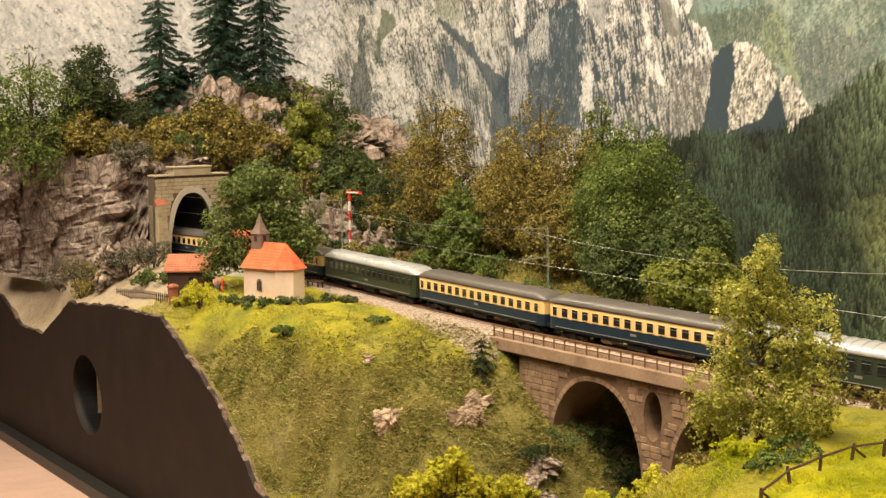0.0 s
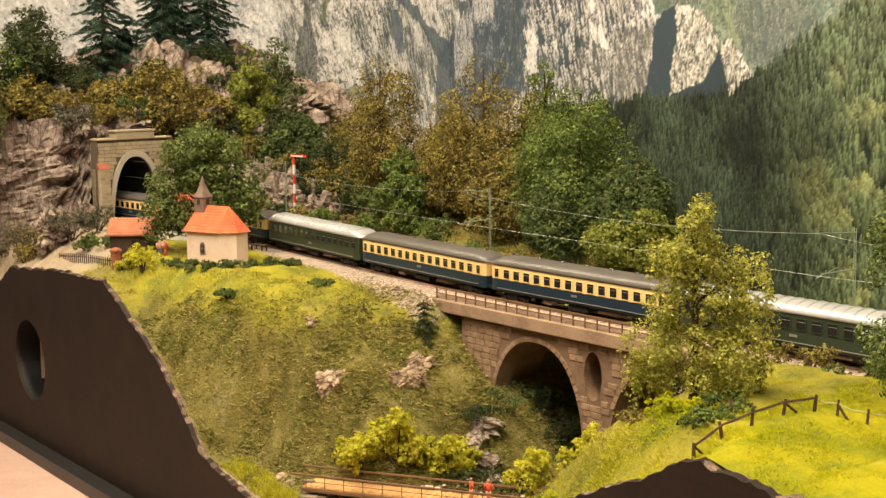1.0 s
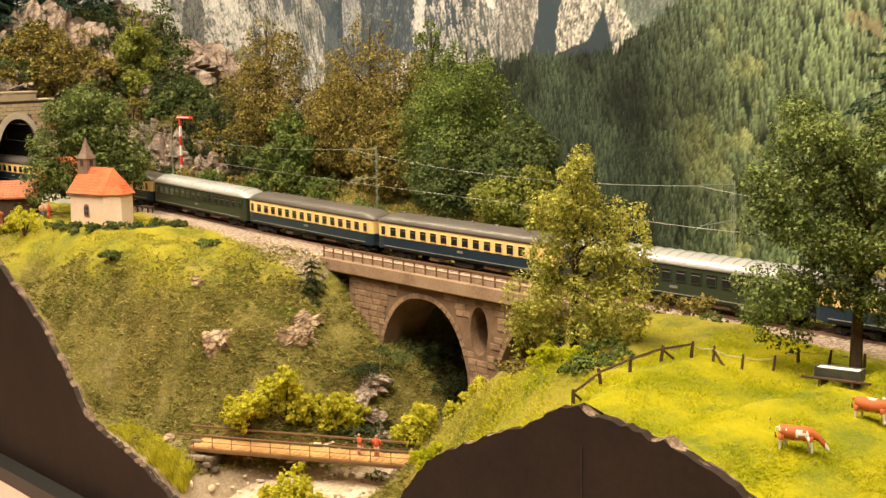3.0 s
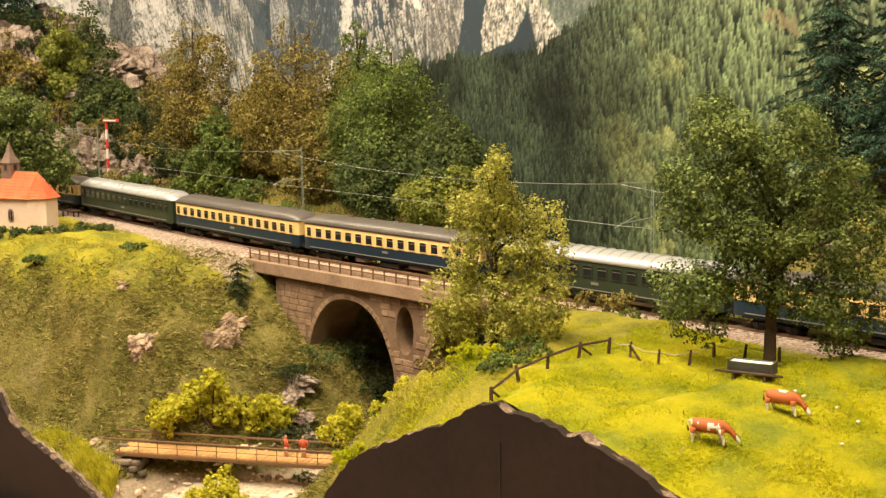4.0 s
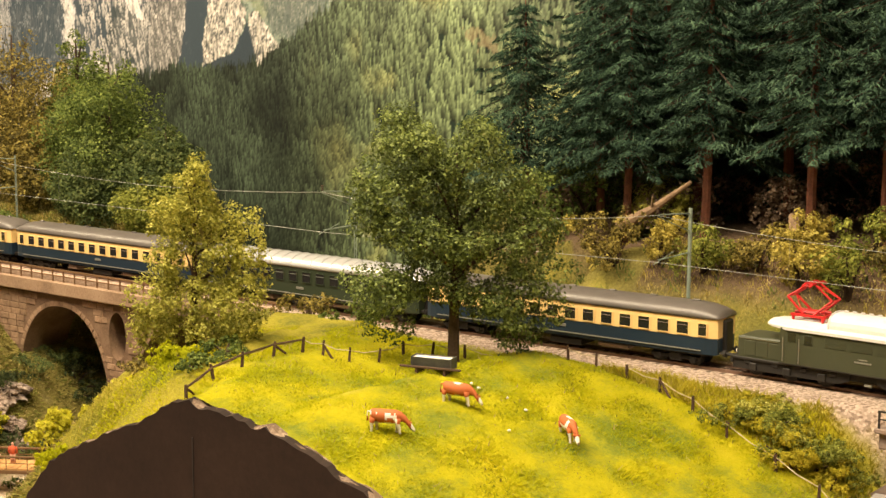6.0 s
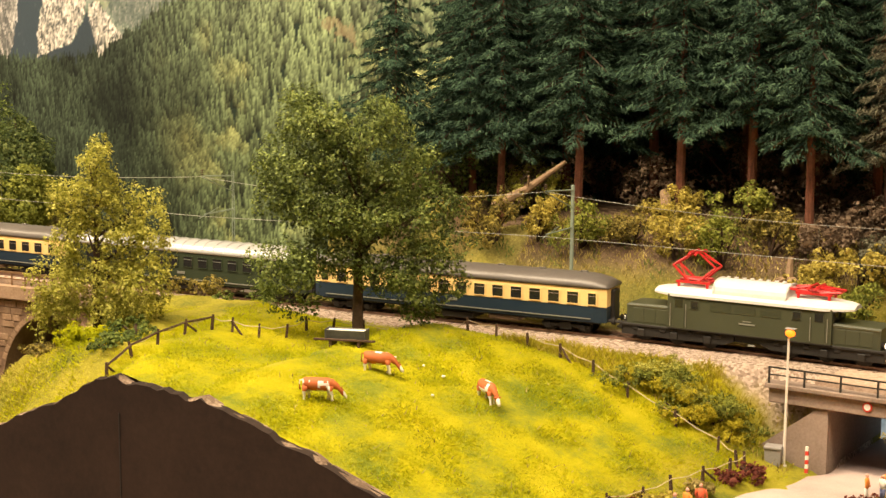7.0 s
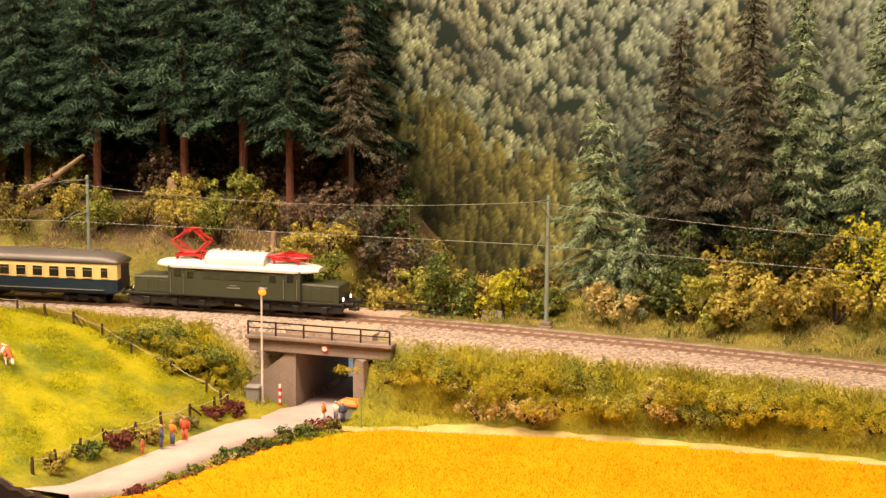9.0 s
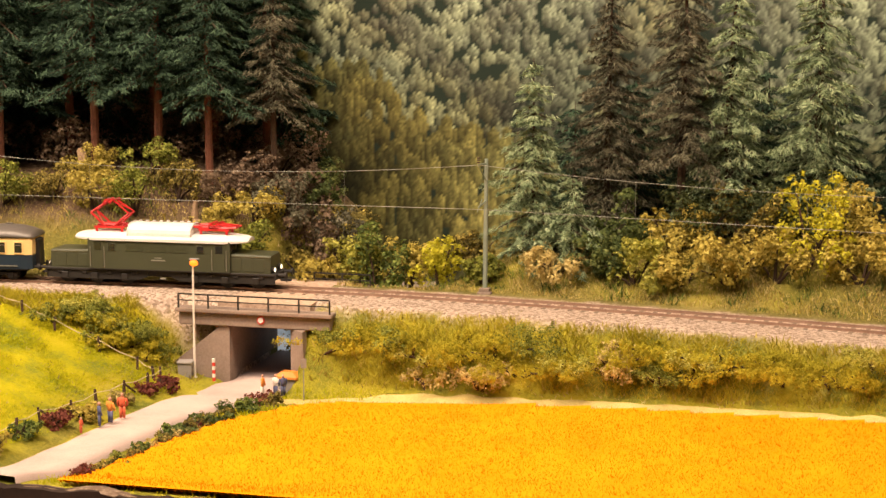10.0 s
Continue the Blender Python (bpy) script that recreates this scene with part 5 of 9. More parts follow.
def overhead_wire():
    wr = thing("overhead_wire", "thin pale grey contact and carrier wires over the track", "wire")
    sup = sorted(MASTS)
    sup = [(-2.0, 0.16, 0.112)] + sup
    for a, b in zip(sup, sup[1:]):
        ya, yb = float(track_y(a[0])), float(track_y(b[0]))
        up, lo, drops = [], [], []
        for i in range(17):
            t = i / 16
            x = a[0] + (b[0] - a[0]) * t
            y = ya + (yb - ya) * t
            hi = (a[2] - 0.006) * (1 - t) + (b[2] - 0.006) * t - 0.010 * 4 * t * (1 - t)
            zz = (a[2] - 0.041) * (1 - t) + (b[2] - 0.041) * t
            up.append((x, y, hi))
            lo.append((x, y, zz))
            if i in (4, 8, 12):
                drops.append([(x, y, zz), (x, y, hi)])
        part("carrier_wire", MB().tube(up, 0.00017, 4), M_WIRE, wr)
        part("contact_wire", MB().tube(lo, 0.00019, 4), M_WIRE, wr)
        for d in drops:
            part("dropper", MB().tube(d, 0.00010, 3), M_WIRE, wr)


overhead_wire()


# ---- semaphore signal ----
def semaphore():
    sg = thing("semaphore_signal", "red and white banded semaphore signal beside the track", "signal", (-1.378, 0.349, gz(-1.378, 0.349)), 0.35)
    sg.scale = (0.86, 0.86, 0.72)
    for k in range(6):
        part("mast_band", MB().box(-0.0016, -0.0016, 0.0 + k * 0.0195, 0.0016, 0.0016, 0.0195 + k * 0.0195), M_SIGRED if k % 2 else M_WHITE, sg, "red band" if k % 2 else "white band")
    part("arm", MB().box(-0.006, -0.0026, 0.113, 0.032, -0.0016, 0.1185, 0.0004), M_SIGRED, sg, "long red signal arm with a pale edge")
    part("arm_edge", MB().box(-0.004, -0.003, 0.1145, 0.024, -0.0026, 0.117), M_WHITE, sg)
    part("lamp_box", MB().box(-0.003, 0.0017, 0.108, 0.003, 0.005, 0.115, 0.0005), M_IRON, sg)
    part("foot", MB().box(-0.005, -0.005, -0.02, 0.005, 0.005, 0.002, 0.0006), M_CONCRETE, sg)


semaphore()


# ---- buildings ----
def tiles_on(parent, mat, a, b, c, d, rows, cols, lift=0.0003):
    """Overlapping small roof tiles on the plane a-b (eave) to d-c (ridge)."""
    a, b, c, d = (Vector(q) for q in (a, b, c, d))
    nrm = (b - a).cross(d - a).normalized()
    mb = MB()
    for i in range(rows):
        t0, t1 = i / rows, (i + 1.12) / rows
        l0, r0 = a.lerp(d, t0), b.lerp(c, t0)
        l1, r1 = a.lerp(d, min(t1, 1)), b.lerp(c, min(t1, 1))
        for k in range(cols):
            g = 0.04 / cols
            p = [l0.lerp(r0, k / cols + g), l0.lerp(r0, (k + 1) / cols - g), l1.lerp(r1, (k + 1) / cols - g), l1.lerp(r1, k / cols + g)]
            mid = (p[0] + p[1]) / 2
            q = [p[0] + nrm * (lift * 2), mid + nrm * (lift * 3.4), p[1] + nrm * (lift * 2), p[2] + nrm * lift, p[3] + nrm * lift]
            mb.add(q + [p[0], p[1]], [(0, 1, 2, 3, 4), (5, 6, 2, 1, 0)])
    tagged(part("roof_tiling", mb, mat, parent), "", kind="stuff")


def chapel():
    z0 = gz(-1.11, 0.125)
    ch = thing("chapel", "small cream plastered chapel with an orange tiled roof and wooden turret", "chapel", (-1.143, 0.092, max(z0, -0.004) - 0.002), math.radians(24))
    # nave along local x, with a three-sided apse at its +x end
    L, W, H = 0.055, 0.046, 0.041
    plan = [(0, 0), (L, 0), (L + 0.017, 0.013), (L + 0.017, W - 0.013), (L, W), (0, W)]
    part("wall", MB().prism(plan, lambda u, v, d: (u, v, d), -0.012, H), M_PLASTER, ch, "stained cream plaster wall")
    e, rz = 0.0032, 0.029
    eave = [(-e, -e), (L + e * 0.4, -e), (L + 0.017 + e, 0.013 - e * 0.4), (L + 0.017 + e, W - 0.013 + e * 0.4), (L + e * 0.4, W + e), (-e, W + e)]
    ra, rb = (0.0, W / 2, H + rz), (L - 0.004, W / 2, H + rz)
    ev = [(x, y, H - 0.001) for x, y in eave]
    roof = MB().add(ev + [ra, rb], [(0, 1, 7, 6), (1, 2, 7), (2, 3, 7), (3, 4, 7), (4, 5, 6, 7), (5, 0, 6), (0, 5, 4, 3, 2, 1)])
    rf = part("roof", roof, M_ROOFRED, ch)
    tiles_on(rf, M_ROOFRED, ev[0], ev[1], rb, ra, 9, 18)
    for a, b in ((1, 2), (2, 3), (3, 4)):
        tiles_on(rf, M_ROOFRED, ev[a], ev[b], rb, rb, 9, 8)
    tiles_on(rf, M_ROOFRED, ev[4], ev[5], ra, rb, 9, 18)
    for p, q in ((ra, rb), (rb, ev[1]), (rb, ev[2]), (rb, ev[3]), (rb, ev[4])):
        part("ridge_tile", MB().tube([p, q], 0.0011, 6), M_ROOFRED, rf)
    # arched window in the long wall
    for cx in (0.0275,):
        wn = part("window", MB().prism([(cx - 0.0042, 0.013), (cx + 0.0042, 0.013), (cx + 0.0042, 0.0235), (cx + 0.0028, 0.0268), (cx, 0.028), (cx - 0.0028, 0.0268), (cx - 0.0042, 0.0235)], lambda u, v, d: (u, d, v), -0.0011, 0.001), M_CONCRETE, ch)
        part("pane", MB().prism([(cx - 0.003, 0.0145), (cx + 0.003, 0.0145), (cx + 0.003, 0.0233), (cx + 0.0019, 0.0256), (cx, 0.0265), (cx - 0.0019, 0.0256), (cx - 0.003, 0.0233)], lambda u, v, d: (u, d, v), -0.0014, -0.0006), M_GLASS, wn)
        part("glazing_bar", MB().box(cx - 0.0004, -0.0018, 0.0145, cx + 0.0004, -0.0012, 0.0262).box(cx - 0.003, -0.0018, 0.0195, cx + 0.003, -0.0012, 0.0201), M_CONCRETE, wn)
    # turret
    tx, ty = 0.0075, W / 2
    tw = part("turret", MB().box(tx - 0.0078, ty - 0.0078, H + 0.012, tx + 0.0078, ty + 0.0078, H + 0.041), M_SHINGLE, ch, "square shingled bell turret")
    part("louvre", MB().box(tx - 0.0024, ty - 0.0084, H + 0.031, tx + 0.0024, ty - 0.0074, H + 0.038).box(tx + 0.0074, ty - 0.0024, H + 0.031, tx + 0.0084, ty + 0.0024, H + 0.038), M_DARKWOOD, tw)
    sp = MB()
    rings = []
    for r, z in ((0.0125, 0.040), (0.0078, 0.0465), (0.0042, 0.054), (0.0005, 0.066)):
        rings.append([(tx + r * math.cos(math.radians(45 + 90 * k)), ty + r * math.sin(math.radians(45 + 90 * k)), H + z) for k in range(4)])
    sp.loft(rings)
    part("spire", sp, M_SHINGLE, tw, "pointed shingle spire")
    part("finial", MB().tube([(tx, ty, H + 0.065), (tx, ty, H + 0.072)], 0.0005, 5), M_IRON, tw)


chapel()


def gabled(name, label, x, y, rz, L, W, H, R, wall, roof, over=0.004):
    z0 = gz(x, y)
    hs = thing(name, label, "hut" if "hut" in name else "house", (x, y, z0), math.radians(rz))
    part("wall", MB().prism([(-W / 2, -0.012), (W / 2, -0.012), (W / 2, H), (0, H + R), (-W / 2, H)], lambda u, v, d: (d, u, v), -L / 2, L / 2), wall, hs)
    k = R / (W / 2)
    for s in (-1, 1):
        a, b = (-L / 2 - over, s * (W / 2 + over), H - over * k + 0.001), (L / 2 + over, s * (W / 2 + over), H - over * k + 0.001)
        c, d = (L / 2 + over, 0, H + R + 0.001), (-L / 2 - over, 0, H + R + 0.001)
        q = [Vector(v) for v in (a, b, c, d)]
        up = Vector((0, 0, 0.0016))
        r = MB().add(q + [v + up for v in q], [(0, 1, 2, 3), (4, 7, 6, 5), (0, 4, 5, 1), (1, 5, 6, 2), (2, 6, 7, 3), (3, 7, 4, 0)])
        pr = part("roof", r, roof, hs)
        if s < 0:
            tiles_on(pr, roof, *(v + up for v in q), 8, 14)
        else:
            tiles_on(pr, roof, *(v + up for v in (q[1], q[0], q[3], q[2])), 8, 14)
    part("door", MB().box(L / 2 - 0.001, -0.006, -0.004, L / 2 + 0.0012, 0.004, 0.021), M_DARKWOOD, hs)
    wn = part("window", MB().box(L * 0.1 - 0.005, -W / 2 - 0.0012, 0.010, L * 0.1 + 0.005, -W / 2 + 0.001, 0.019), M_WHITE if wall != M_DARKWOOD else M_BARK, hs)
    part("pane", MB().box(L * 0.1 - 0.004, -W / 2 - 0.0016, 0.011, L * 0.1 + 0.004, -W / 2 - 0.0008, 0.018), M_GLASS, wn)
    return hs


gabled("wooden_hut", "dark boarded hut with a brown-red tiled roof", -1.30, 0.078, 58, 0.055, 0.044, 0.026, 0.017, M_DARKWOOD, M_ROOFBROWN)
gabled("white_house", "white walled house with an orange tiled roof behind the tree", -1.37, 0.175, 40, 0.058, 0.050, 0.034, 0.026, M_WHITE, M_ROOFRED)


# ---- train ----
def bend(s_front, length):
    a, b = on_line(s_front - length), on_line(s_front)
    return ((a + b) / 2, math.atan2(b[1] - a[1], b[0] - a[0]))


def wheelset(parent, x, r, src=None):
    """Two wheels on an axle."""
    w = MB()
    for s in (-1, 1):
        w.tube([(0, s * 0.0074, 0), (0, s * 0.0094, 0)], r, 14)
        w.tube([(0, s * 0.0070, 0), (0, s * 0.0075, 0)], r + 0.0008, 14)
    w.tube([(0, -0.0074, 0), (0, 0.0074, 0)], 0.001, 6)
    if src is None:
        ob = part("wheelset", w, M_UNDER, parent)
        ob.location = (x, 0, r)
        return ob
    return same_part(src, "wheelset", parent, (x, 0, r))


def coach_mesh_set(scheme):
    """One 264 mm express coach, built at the origin and copied."""
    blue = scheme == "blue"
    cc = thing("passenger_coach", "blue and cream express coach with a dark grey roof" if blue else "dark green express coach with a silver ribbed roof", "train coach", (0, 0, 0), 0, "coaches of the train")
    L, W = 0.258, 0.0325
    h = L / 2
    z0, zs, zt = 0.0105, 0.0225, 0.0365
    lowmat, upmat, roofmat = (M_BLUE, M_CREAM, M_ROOFGREY) if blue else (M_COACHGREEN, M_COACHGREEN, M_SILVER)
    def ends(x):
        k = max(0.0, (abs(x) - (h - 0.010)) / 0.010)
        return W / 2 - 0.0022 * k * k
    xs = [-h, -h + 0.004, -h + 0.010, 0, h - 0.010, h - 0.004, h]
    for nm, za, zb, mt in (("lower_body", z0, zs, lowmat), ("upper_body", zs, zt, upmat)):
        part(nm, MB().loft([[(x, -ends(x), za), (x, ends(x), za), (x, ends(x), zb), (x, -ends(x), zb)] for x in xs]), mt, cc)
    roof = MB()
    prof = [(-1.02, 0.0), (-1.0, 0.0022), (-0.9, 0.0052), (-0.66, 0.0078), (-0.35, 0.0092), (0, 0.0097), (0.35, 0.0092), (0.66, 0.0078), (0.9, 0.0052), (1.0, 0.0022), (1.02, 0.0)]
    rings = []
    for x in (-h - 0.0012, -h + 0.002, -h + 0.006, -h + 0.012, -h + 0.02, h - 0.02, h - 0.012, h - 0.006, h - 0.002, h + 0.0012):
        k = max(0.0, (abs(x) - (h - 0.02)) / 0.0212)
        rings.append([(x, u * (ends(min(max(x, -h), h)) + 0.0003), zt + w * (1 - 0.55 * k * k)) for u, w in prof])
    roof.loft(rings)
    rf = part("roof", roof, roofmat, cc, smooth=True)
    if blue:
        for k in range(7):
            part("roof_vent", MB().box(-0.105 + k * 0.035 - 0.003, -0.0012, zt + 0.0092, -0.105 + k * 0.035 + 0.003, 0.0012, zt + 0.0108, 0.0004), roofmat, rf)
    else:
        rib = None
        for k in range(21):
            xx = -0.115 + k * 0.0115
            if rib is None:
                rib = part("roof_rib", MB().tube([(0, u * (W / 2), zt + w + 0.0003) for u, w in prof[1:-1]], 0.0005, 4), M_SILVER, rf)
                rib.location = (xx, 0, 0)
            else:
                same_part(rib, "roof_rib", rf, (xx, 0, 0))
    # trim line under the cream
    for s in (-1, 1):
        part("side_step", MB().box(-h + 0.012, s * (W / 2 + 0.0002), 0.0128, h - 0.012, s * (W / 2 + 0.0009), 0.0135) if s > 0 else MB().box(-h + 0.012, -(W / 2 + 0.0009), 0.0128, h - 0.012, -(W / 2 + 0.0002), 0.0135), M_WIRE, cc, "long thin pale step line")
    # windows: frames stand proud of the side, panes set back in them
    n = 15
    pitch = (L - 0.022) / n
    win = pane = bar = None
    for s in (-1, 1):
        for k in range(n + 1):
            x = -h + 0.011 + pitch * k
            small = k in (0, n)
            if win is None or small:
                a = 0.0032 if small else 0.0045
                fr = MB()
                for bx in ((-a - 0.0006, 0.0236, a + 0.0006, 0.0242), (-a - 0.0006, 0.0329, a + 0.0006, 0.0335), (-a - 0.0006, 0.0242, -a, 0.0329), (a, 0.0242, a + 0.0006, 0.0329)):
                    fr.box(bx[0], -0.0004, bx[1], bx[2], 0.0004, bx[3])
                w = part("window", fr, upmat if blue else M_COACHGREEN, cc)
                w.location = (x, s * (W / 2 + 0.0004), 0)
                g = part("pane", MB().box(-a, -0.0002, 0.0242, a, 0.0001, 0.0329), M_GLASS, w)
                b = part("glazing_bar", MB().box(-a, -0.0004, 0.0304, a, 0.0003, 0.0308), M_WIRE if not blue else M_CONCRETE, w)
                if not small:
                    win, pane, bar = w, g, b
            else:
                w = same_part(win, "window", cc, (x, s * (W / 2 + 0.0004), 0))
                same_part(pane, "pane", w, (0, 0, 0))
                same_part(bar, "glazing_bar", w, (0, 0, 0))
    part("number_plate", MB().box(-0.004, -W / 2 - 0.0006, 0.0175, 0.004, -W / 2 + 0.0002, 0.0196), M_WIRE, cc, "small pale lettering bars")
    # gangway ends
    for s in (-1, 1):
        part("gangway", MB().box(s * h - 0.003, -0.006, 0.011, s * h + 0.003, 0.006, 0.035, 0.001), M_UNDER, cc)
        for v in (-0.010, 0.010):
            part("buffer", MB().tube([(s * h, v, 0.0118), (s * (h + 0.0035), v, 0.0118)], 0.0011, 8).tube([(s * (h + 0.003), v, 0.0118), (s * (h + 0.004), v, 0.0118)], 0.0024, 10), M_UNDER, cc)
    part("underframe", MB().box(-h + 0.006, -0.012, 0.0085, h - 0.006, 0.012, 0.0108), M_UNDER, cc)
    part("battery_box", MB().box(-0.012, -0.0135, 0.0035, 0.016, 0.0135, 0.0086, 0.0006), M_UNDER, cc)
    for q in ((-0.05, 0.0045, -0.036), (0.03, 0.0055, 0.056)):
        part("equipment_box", MB().box(q[0], -0.0130, q[1], q[2], 0.0130, 0.0086, 0.0006), M_CONCRETE, cc, "pale grey equipment box")
    for s in (-1, 1):
        bx = s * 0.095
        bg = part("bogie", MB().box(bx - 0.020, -0.0122, 0.0042, bx + 0.020, -0.0102, 0.0072, 0.0006).box(bx - 0.020, 0.0102, 0.0042, bx + 0.020, 0.0122, 0.0072, 0.0006).box(bx - 0.005, -0.0125, 0.0025, bx + 0.005, 0.0125, 0.0086, 0.0006), M_UNDER, cc)
        ws = None
        for d in (-0.0145, 0.0145):
            ws = wheelset(bg, bx + d, 0.0055, ws)
            for v in (-0.0124, 0.0124):
                part("axle_box", MB().box(bx + d - 0.0022, v - 0.0008, 0.0030, bx + d + 0.0022, v + 0.0008, 0.0072, 0.0004), M_UNDER, bg)
    return cc


def pantograph(parent, x, raised, z):
    p = part("pantograph", MB().box(x - 0.013, -0.0085, z, x + 0.013, -0.0072, z + 0.0016).box(x - 0.013, 0.0072, z, x + 0.013, 0.0085, z + 0.0016).box(x - 0.012, -0.008, z, x - 0.0105, 0.008, z + 0.0016).box(x + 0.0105, -0.008, z, x + 0.012, 0.008, z + 0.0016), M_RED, parent, "bright red diamond pantograph")
    kz, tz = (z + 0.0125, z + 0.0225) if raised else (z + 0.0030, z + 0.0052)
    kx = 0.0165 if raised else 0.019
    for s in (-1, 1):
        for v in (-0.0072, 0.0072):
            part("lower_arm", MB().tube([(x + s * 0.004, v, z + 0.0015), (x + s * kx, v * 0.86, kz)], 0.0009, 5), M_RED, p)
            part("upper_arm", MB().tube([(x + s * kx, v * 0.86, kz), (x + s * 0.002, v * 0.5, tz)], 0.0007, 5), M_RED, p)
        part("cross_bar", MB().tube([(x + s * kx, -0.0062, kz), (x + s * kx, 0.0062, kz)], 0.0005, 5), M_RED, p)
        part("stay", MB().tube([(x + s * 0.004, -0.0072, z + 0.0015), (x + s * kx, 0.0062, kz), (x + s * 0.002, -0.0036, tz)], 0.0005, 4), M_RED, p)
    for d in (-0.0026, 0.0026):
        sh = MB().tube([(x + d, -0.0125, tz - 0.0012), (x + d, -0.0085, tz + 0.0006), (x + d, 0.0085, tz + 0.0006), (x + d, 0.0125, tz - 0.0012)], 0.0009, 5)
        part("collector_shoe", sh, M_RED, p)
    part("spring_box", MB().box(x - 0.0075, -0.0034, z + 0.0010, x + 0.0075, 0.0034, z + 0.0034, 0.0005).tube([(x - 0.011, -0.0050, z + 0.0026), (x + 0.011, -0.0050, z + 0.0026)], 0.0009, 6).tube([(x - 0.011, 0.0050, z + 0.0026), (x + 0.011, 0.0050, z + 0.0026)], 0.0009, 6), M_RED, p)
    for dx in (-0.011, 0.011):
        for v in (-0.0078, 0.0078):
            part("insulator", MB().tube([(x + dx, v, z - 0.0028), (x + dx, v, z)], 0.0011, 7), M_RED, p)


def locomotive():
    front = arc_at(0.322)
    c, a = bend(front, 0.2138)
    lo = thing("electric_locomotive", "dark green electric locomotive with a white roof and red pantographs", "locomotive", (c[0], c[1], 0), a)
    # cab body
    W = 0.0165
    body = MB()
    body.loft([[(x, -W, z), (x, W, z), (x, W, z2), (x, -W, z2)] for x, z, z2 in ((-0.061, 0.0135, 0.0382), (-0.060, 0.0132, 0.0385), (0.060, 0.0132, 0.0385), (0.061, 0.0135, 0.0382))])
    part("body", body, M_LOCO, lo)
    rp = [(-1.08, -0.0014), (-1.08, 0.0006), (-0.86, 0.0028), (-0.5, 0.0046), (0, 0.0052), (0.5, 0.0046), (0.86, 0.0028), (1.08, 0.0006), (1.08, -0.0014)]
    roof = MB().loft([[(x, u * W * k, 0.0385 + w * q) for u, w in rp] for x, k, q in ((-0.0745, 0.52, 0.5), (-0.070, 0.70, 0.72), (-0.056, 1.0, 1.0), (0.056, 1.0, 1.0), (0.070, 0.70, 0.72), (0.0745, 0.52, 0.5))])
    rf = part("roof", roof, M_LOCOROOF, lo, smooth=False)
    arch = [(-1, 0.0), (-0.99, 0.0028), (-0.93, 0.0056), (-0.78, 0.0080), (-0.5, 0.0096), (-0.2, 0.0103), (0.2, 0.0103), (0.5, 0.0096), (0.78, 0.0080), (0.93, 0.0056), (0.99, 0.0028), (1, 0.0)]
    hood = MB().loft([[(x, u * 0.0146, 0.0408 + w * k) for u, w in arch] for x, k in ((-0.0275, 0.93), (-0.026, 1.0), (0.026, 1.0), (0.0275, 0.93))])
    part("roof_hood", hood, M_LOCOROOF, rf, smooth=False)
    for u in (-0.0278, 0.0258):
        part("hood_rib", MB().tube([(u + 0.001, a * 0.0148, 0.0410 + w) for a, w in arch], 0.0006, 5), M_LOCOROOF, rf)
    for k in range(8):
        part("rivet_strip", MB().box(-0.022 + k * 0.006, -0.001, 0.0518, -0.0195 + k * 0.006, 0.001, 0.0526), M_LOCOROOF, rf)
    pantograph(lo, -0.045, True, 0.0462)
    pantograph(lo, 0.045, False, 0.0462)
    part("roof_conductor", MB().tube([(-0.03, 0.004, 0.047), (-0.028, 0.004, 0.0505), (-0.026, 0.004, 0.0505)], 0.0007, 5), M_RED, lo)
    # noses
    for s in (-1, 1):
        n = MB()
        rings = [[(s * x, -w, 0.0130), (s * x, w, 0.0130), (s * x, w, z - 0.0012), (s * x, w - 0.0012, z), (s * x, -w + 0.0012, z), (s * x, -w, z - 0.0012)] for x, w, z in ((0.0612, 0.0142, 0.0285), (0.0925, 0.0142, 0.0280), (0.0945, 0.0138, 0.0276))]
        n.loft(rings if s > 0 else [r[::-1] for r in rings])
        ns = part("hood", n, M_LOCO, lo)
        part("hood_edge", MB().box(min(s * 0.0615, s * 0.093), -0.0146, 0.0262, max(s * 0.0615, s * 0.093), 0.0146, 0.0266), M_OLIVE, ns)
        for k in range(3):
            x = s * (0.066 + k * 0.0095)
            for v in (-1, 1):
                part("panel", MB().box(x - 0.0042, v * 0.0142 - 0.0003, 0.0145, x + 0.0042, v * 0.0142 + 0.0003, 0.0252, 0.0002), M_LOCO, ns)
        part("platform", MB().box(min(s * 0.055, s * 0.0985), -0.0155, 0.0112, max(s * 0.055, s * 0.0985), 0.0155, 0.0131, 0.0003), M_UNDER, lo)
        part("buffer_beam", MB().box(min(s * 0.0975, s * 0.0995), -0.0155, 0.0082, max(s * 0.0975, s * 0.0995), 0.0155, 0.0134, 0.0003), M_UNDER, lo)
        for v in (-0.010, 0.010):
            bf = part("buffer", MB().tube([(s * 0.0995, v, 0.0120), (s * 0.1055, v, 0.0120)], 0.0014, 8), M_UNDER, lo)
            part("buffer_head", MB().tube([(s * 0.1055, v, 0.0120), (s * 0.1068, v, 0.0120)], 0.0028, 12), M_UNDER, bf)
            hl = part("headlight", MB().tube([(s * 0.0925, v * 0.95, 0.0160), (s * 0.0968, v * 0.95, 0.0160)], 0.0022, 10), M_IRON, lo)
            part("lens", MB().tube([(s * 0.0967, v * 0.95, 0.0160), (s * 0.0972, v * 0.95, 0.0160)], 0.0018, 10), M_LENS, hl, "glowing warm white lens")
        part("coupling", MB().box(min(s * 0.099, s * 0.108), -0.0015, 0.0055, max(s * 0.099, s * 0.108), 0.0015, 0.0075, 0.0004), M_UNDER, lo)
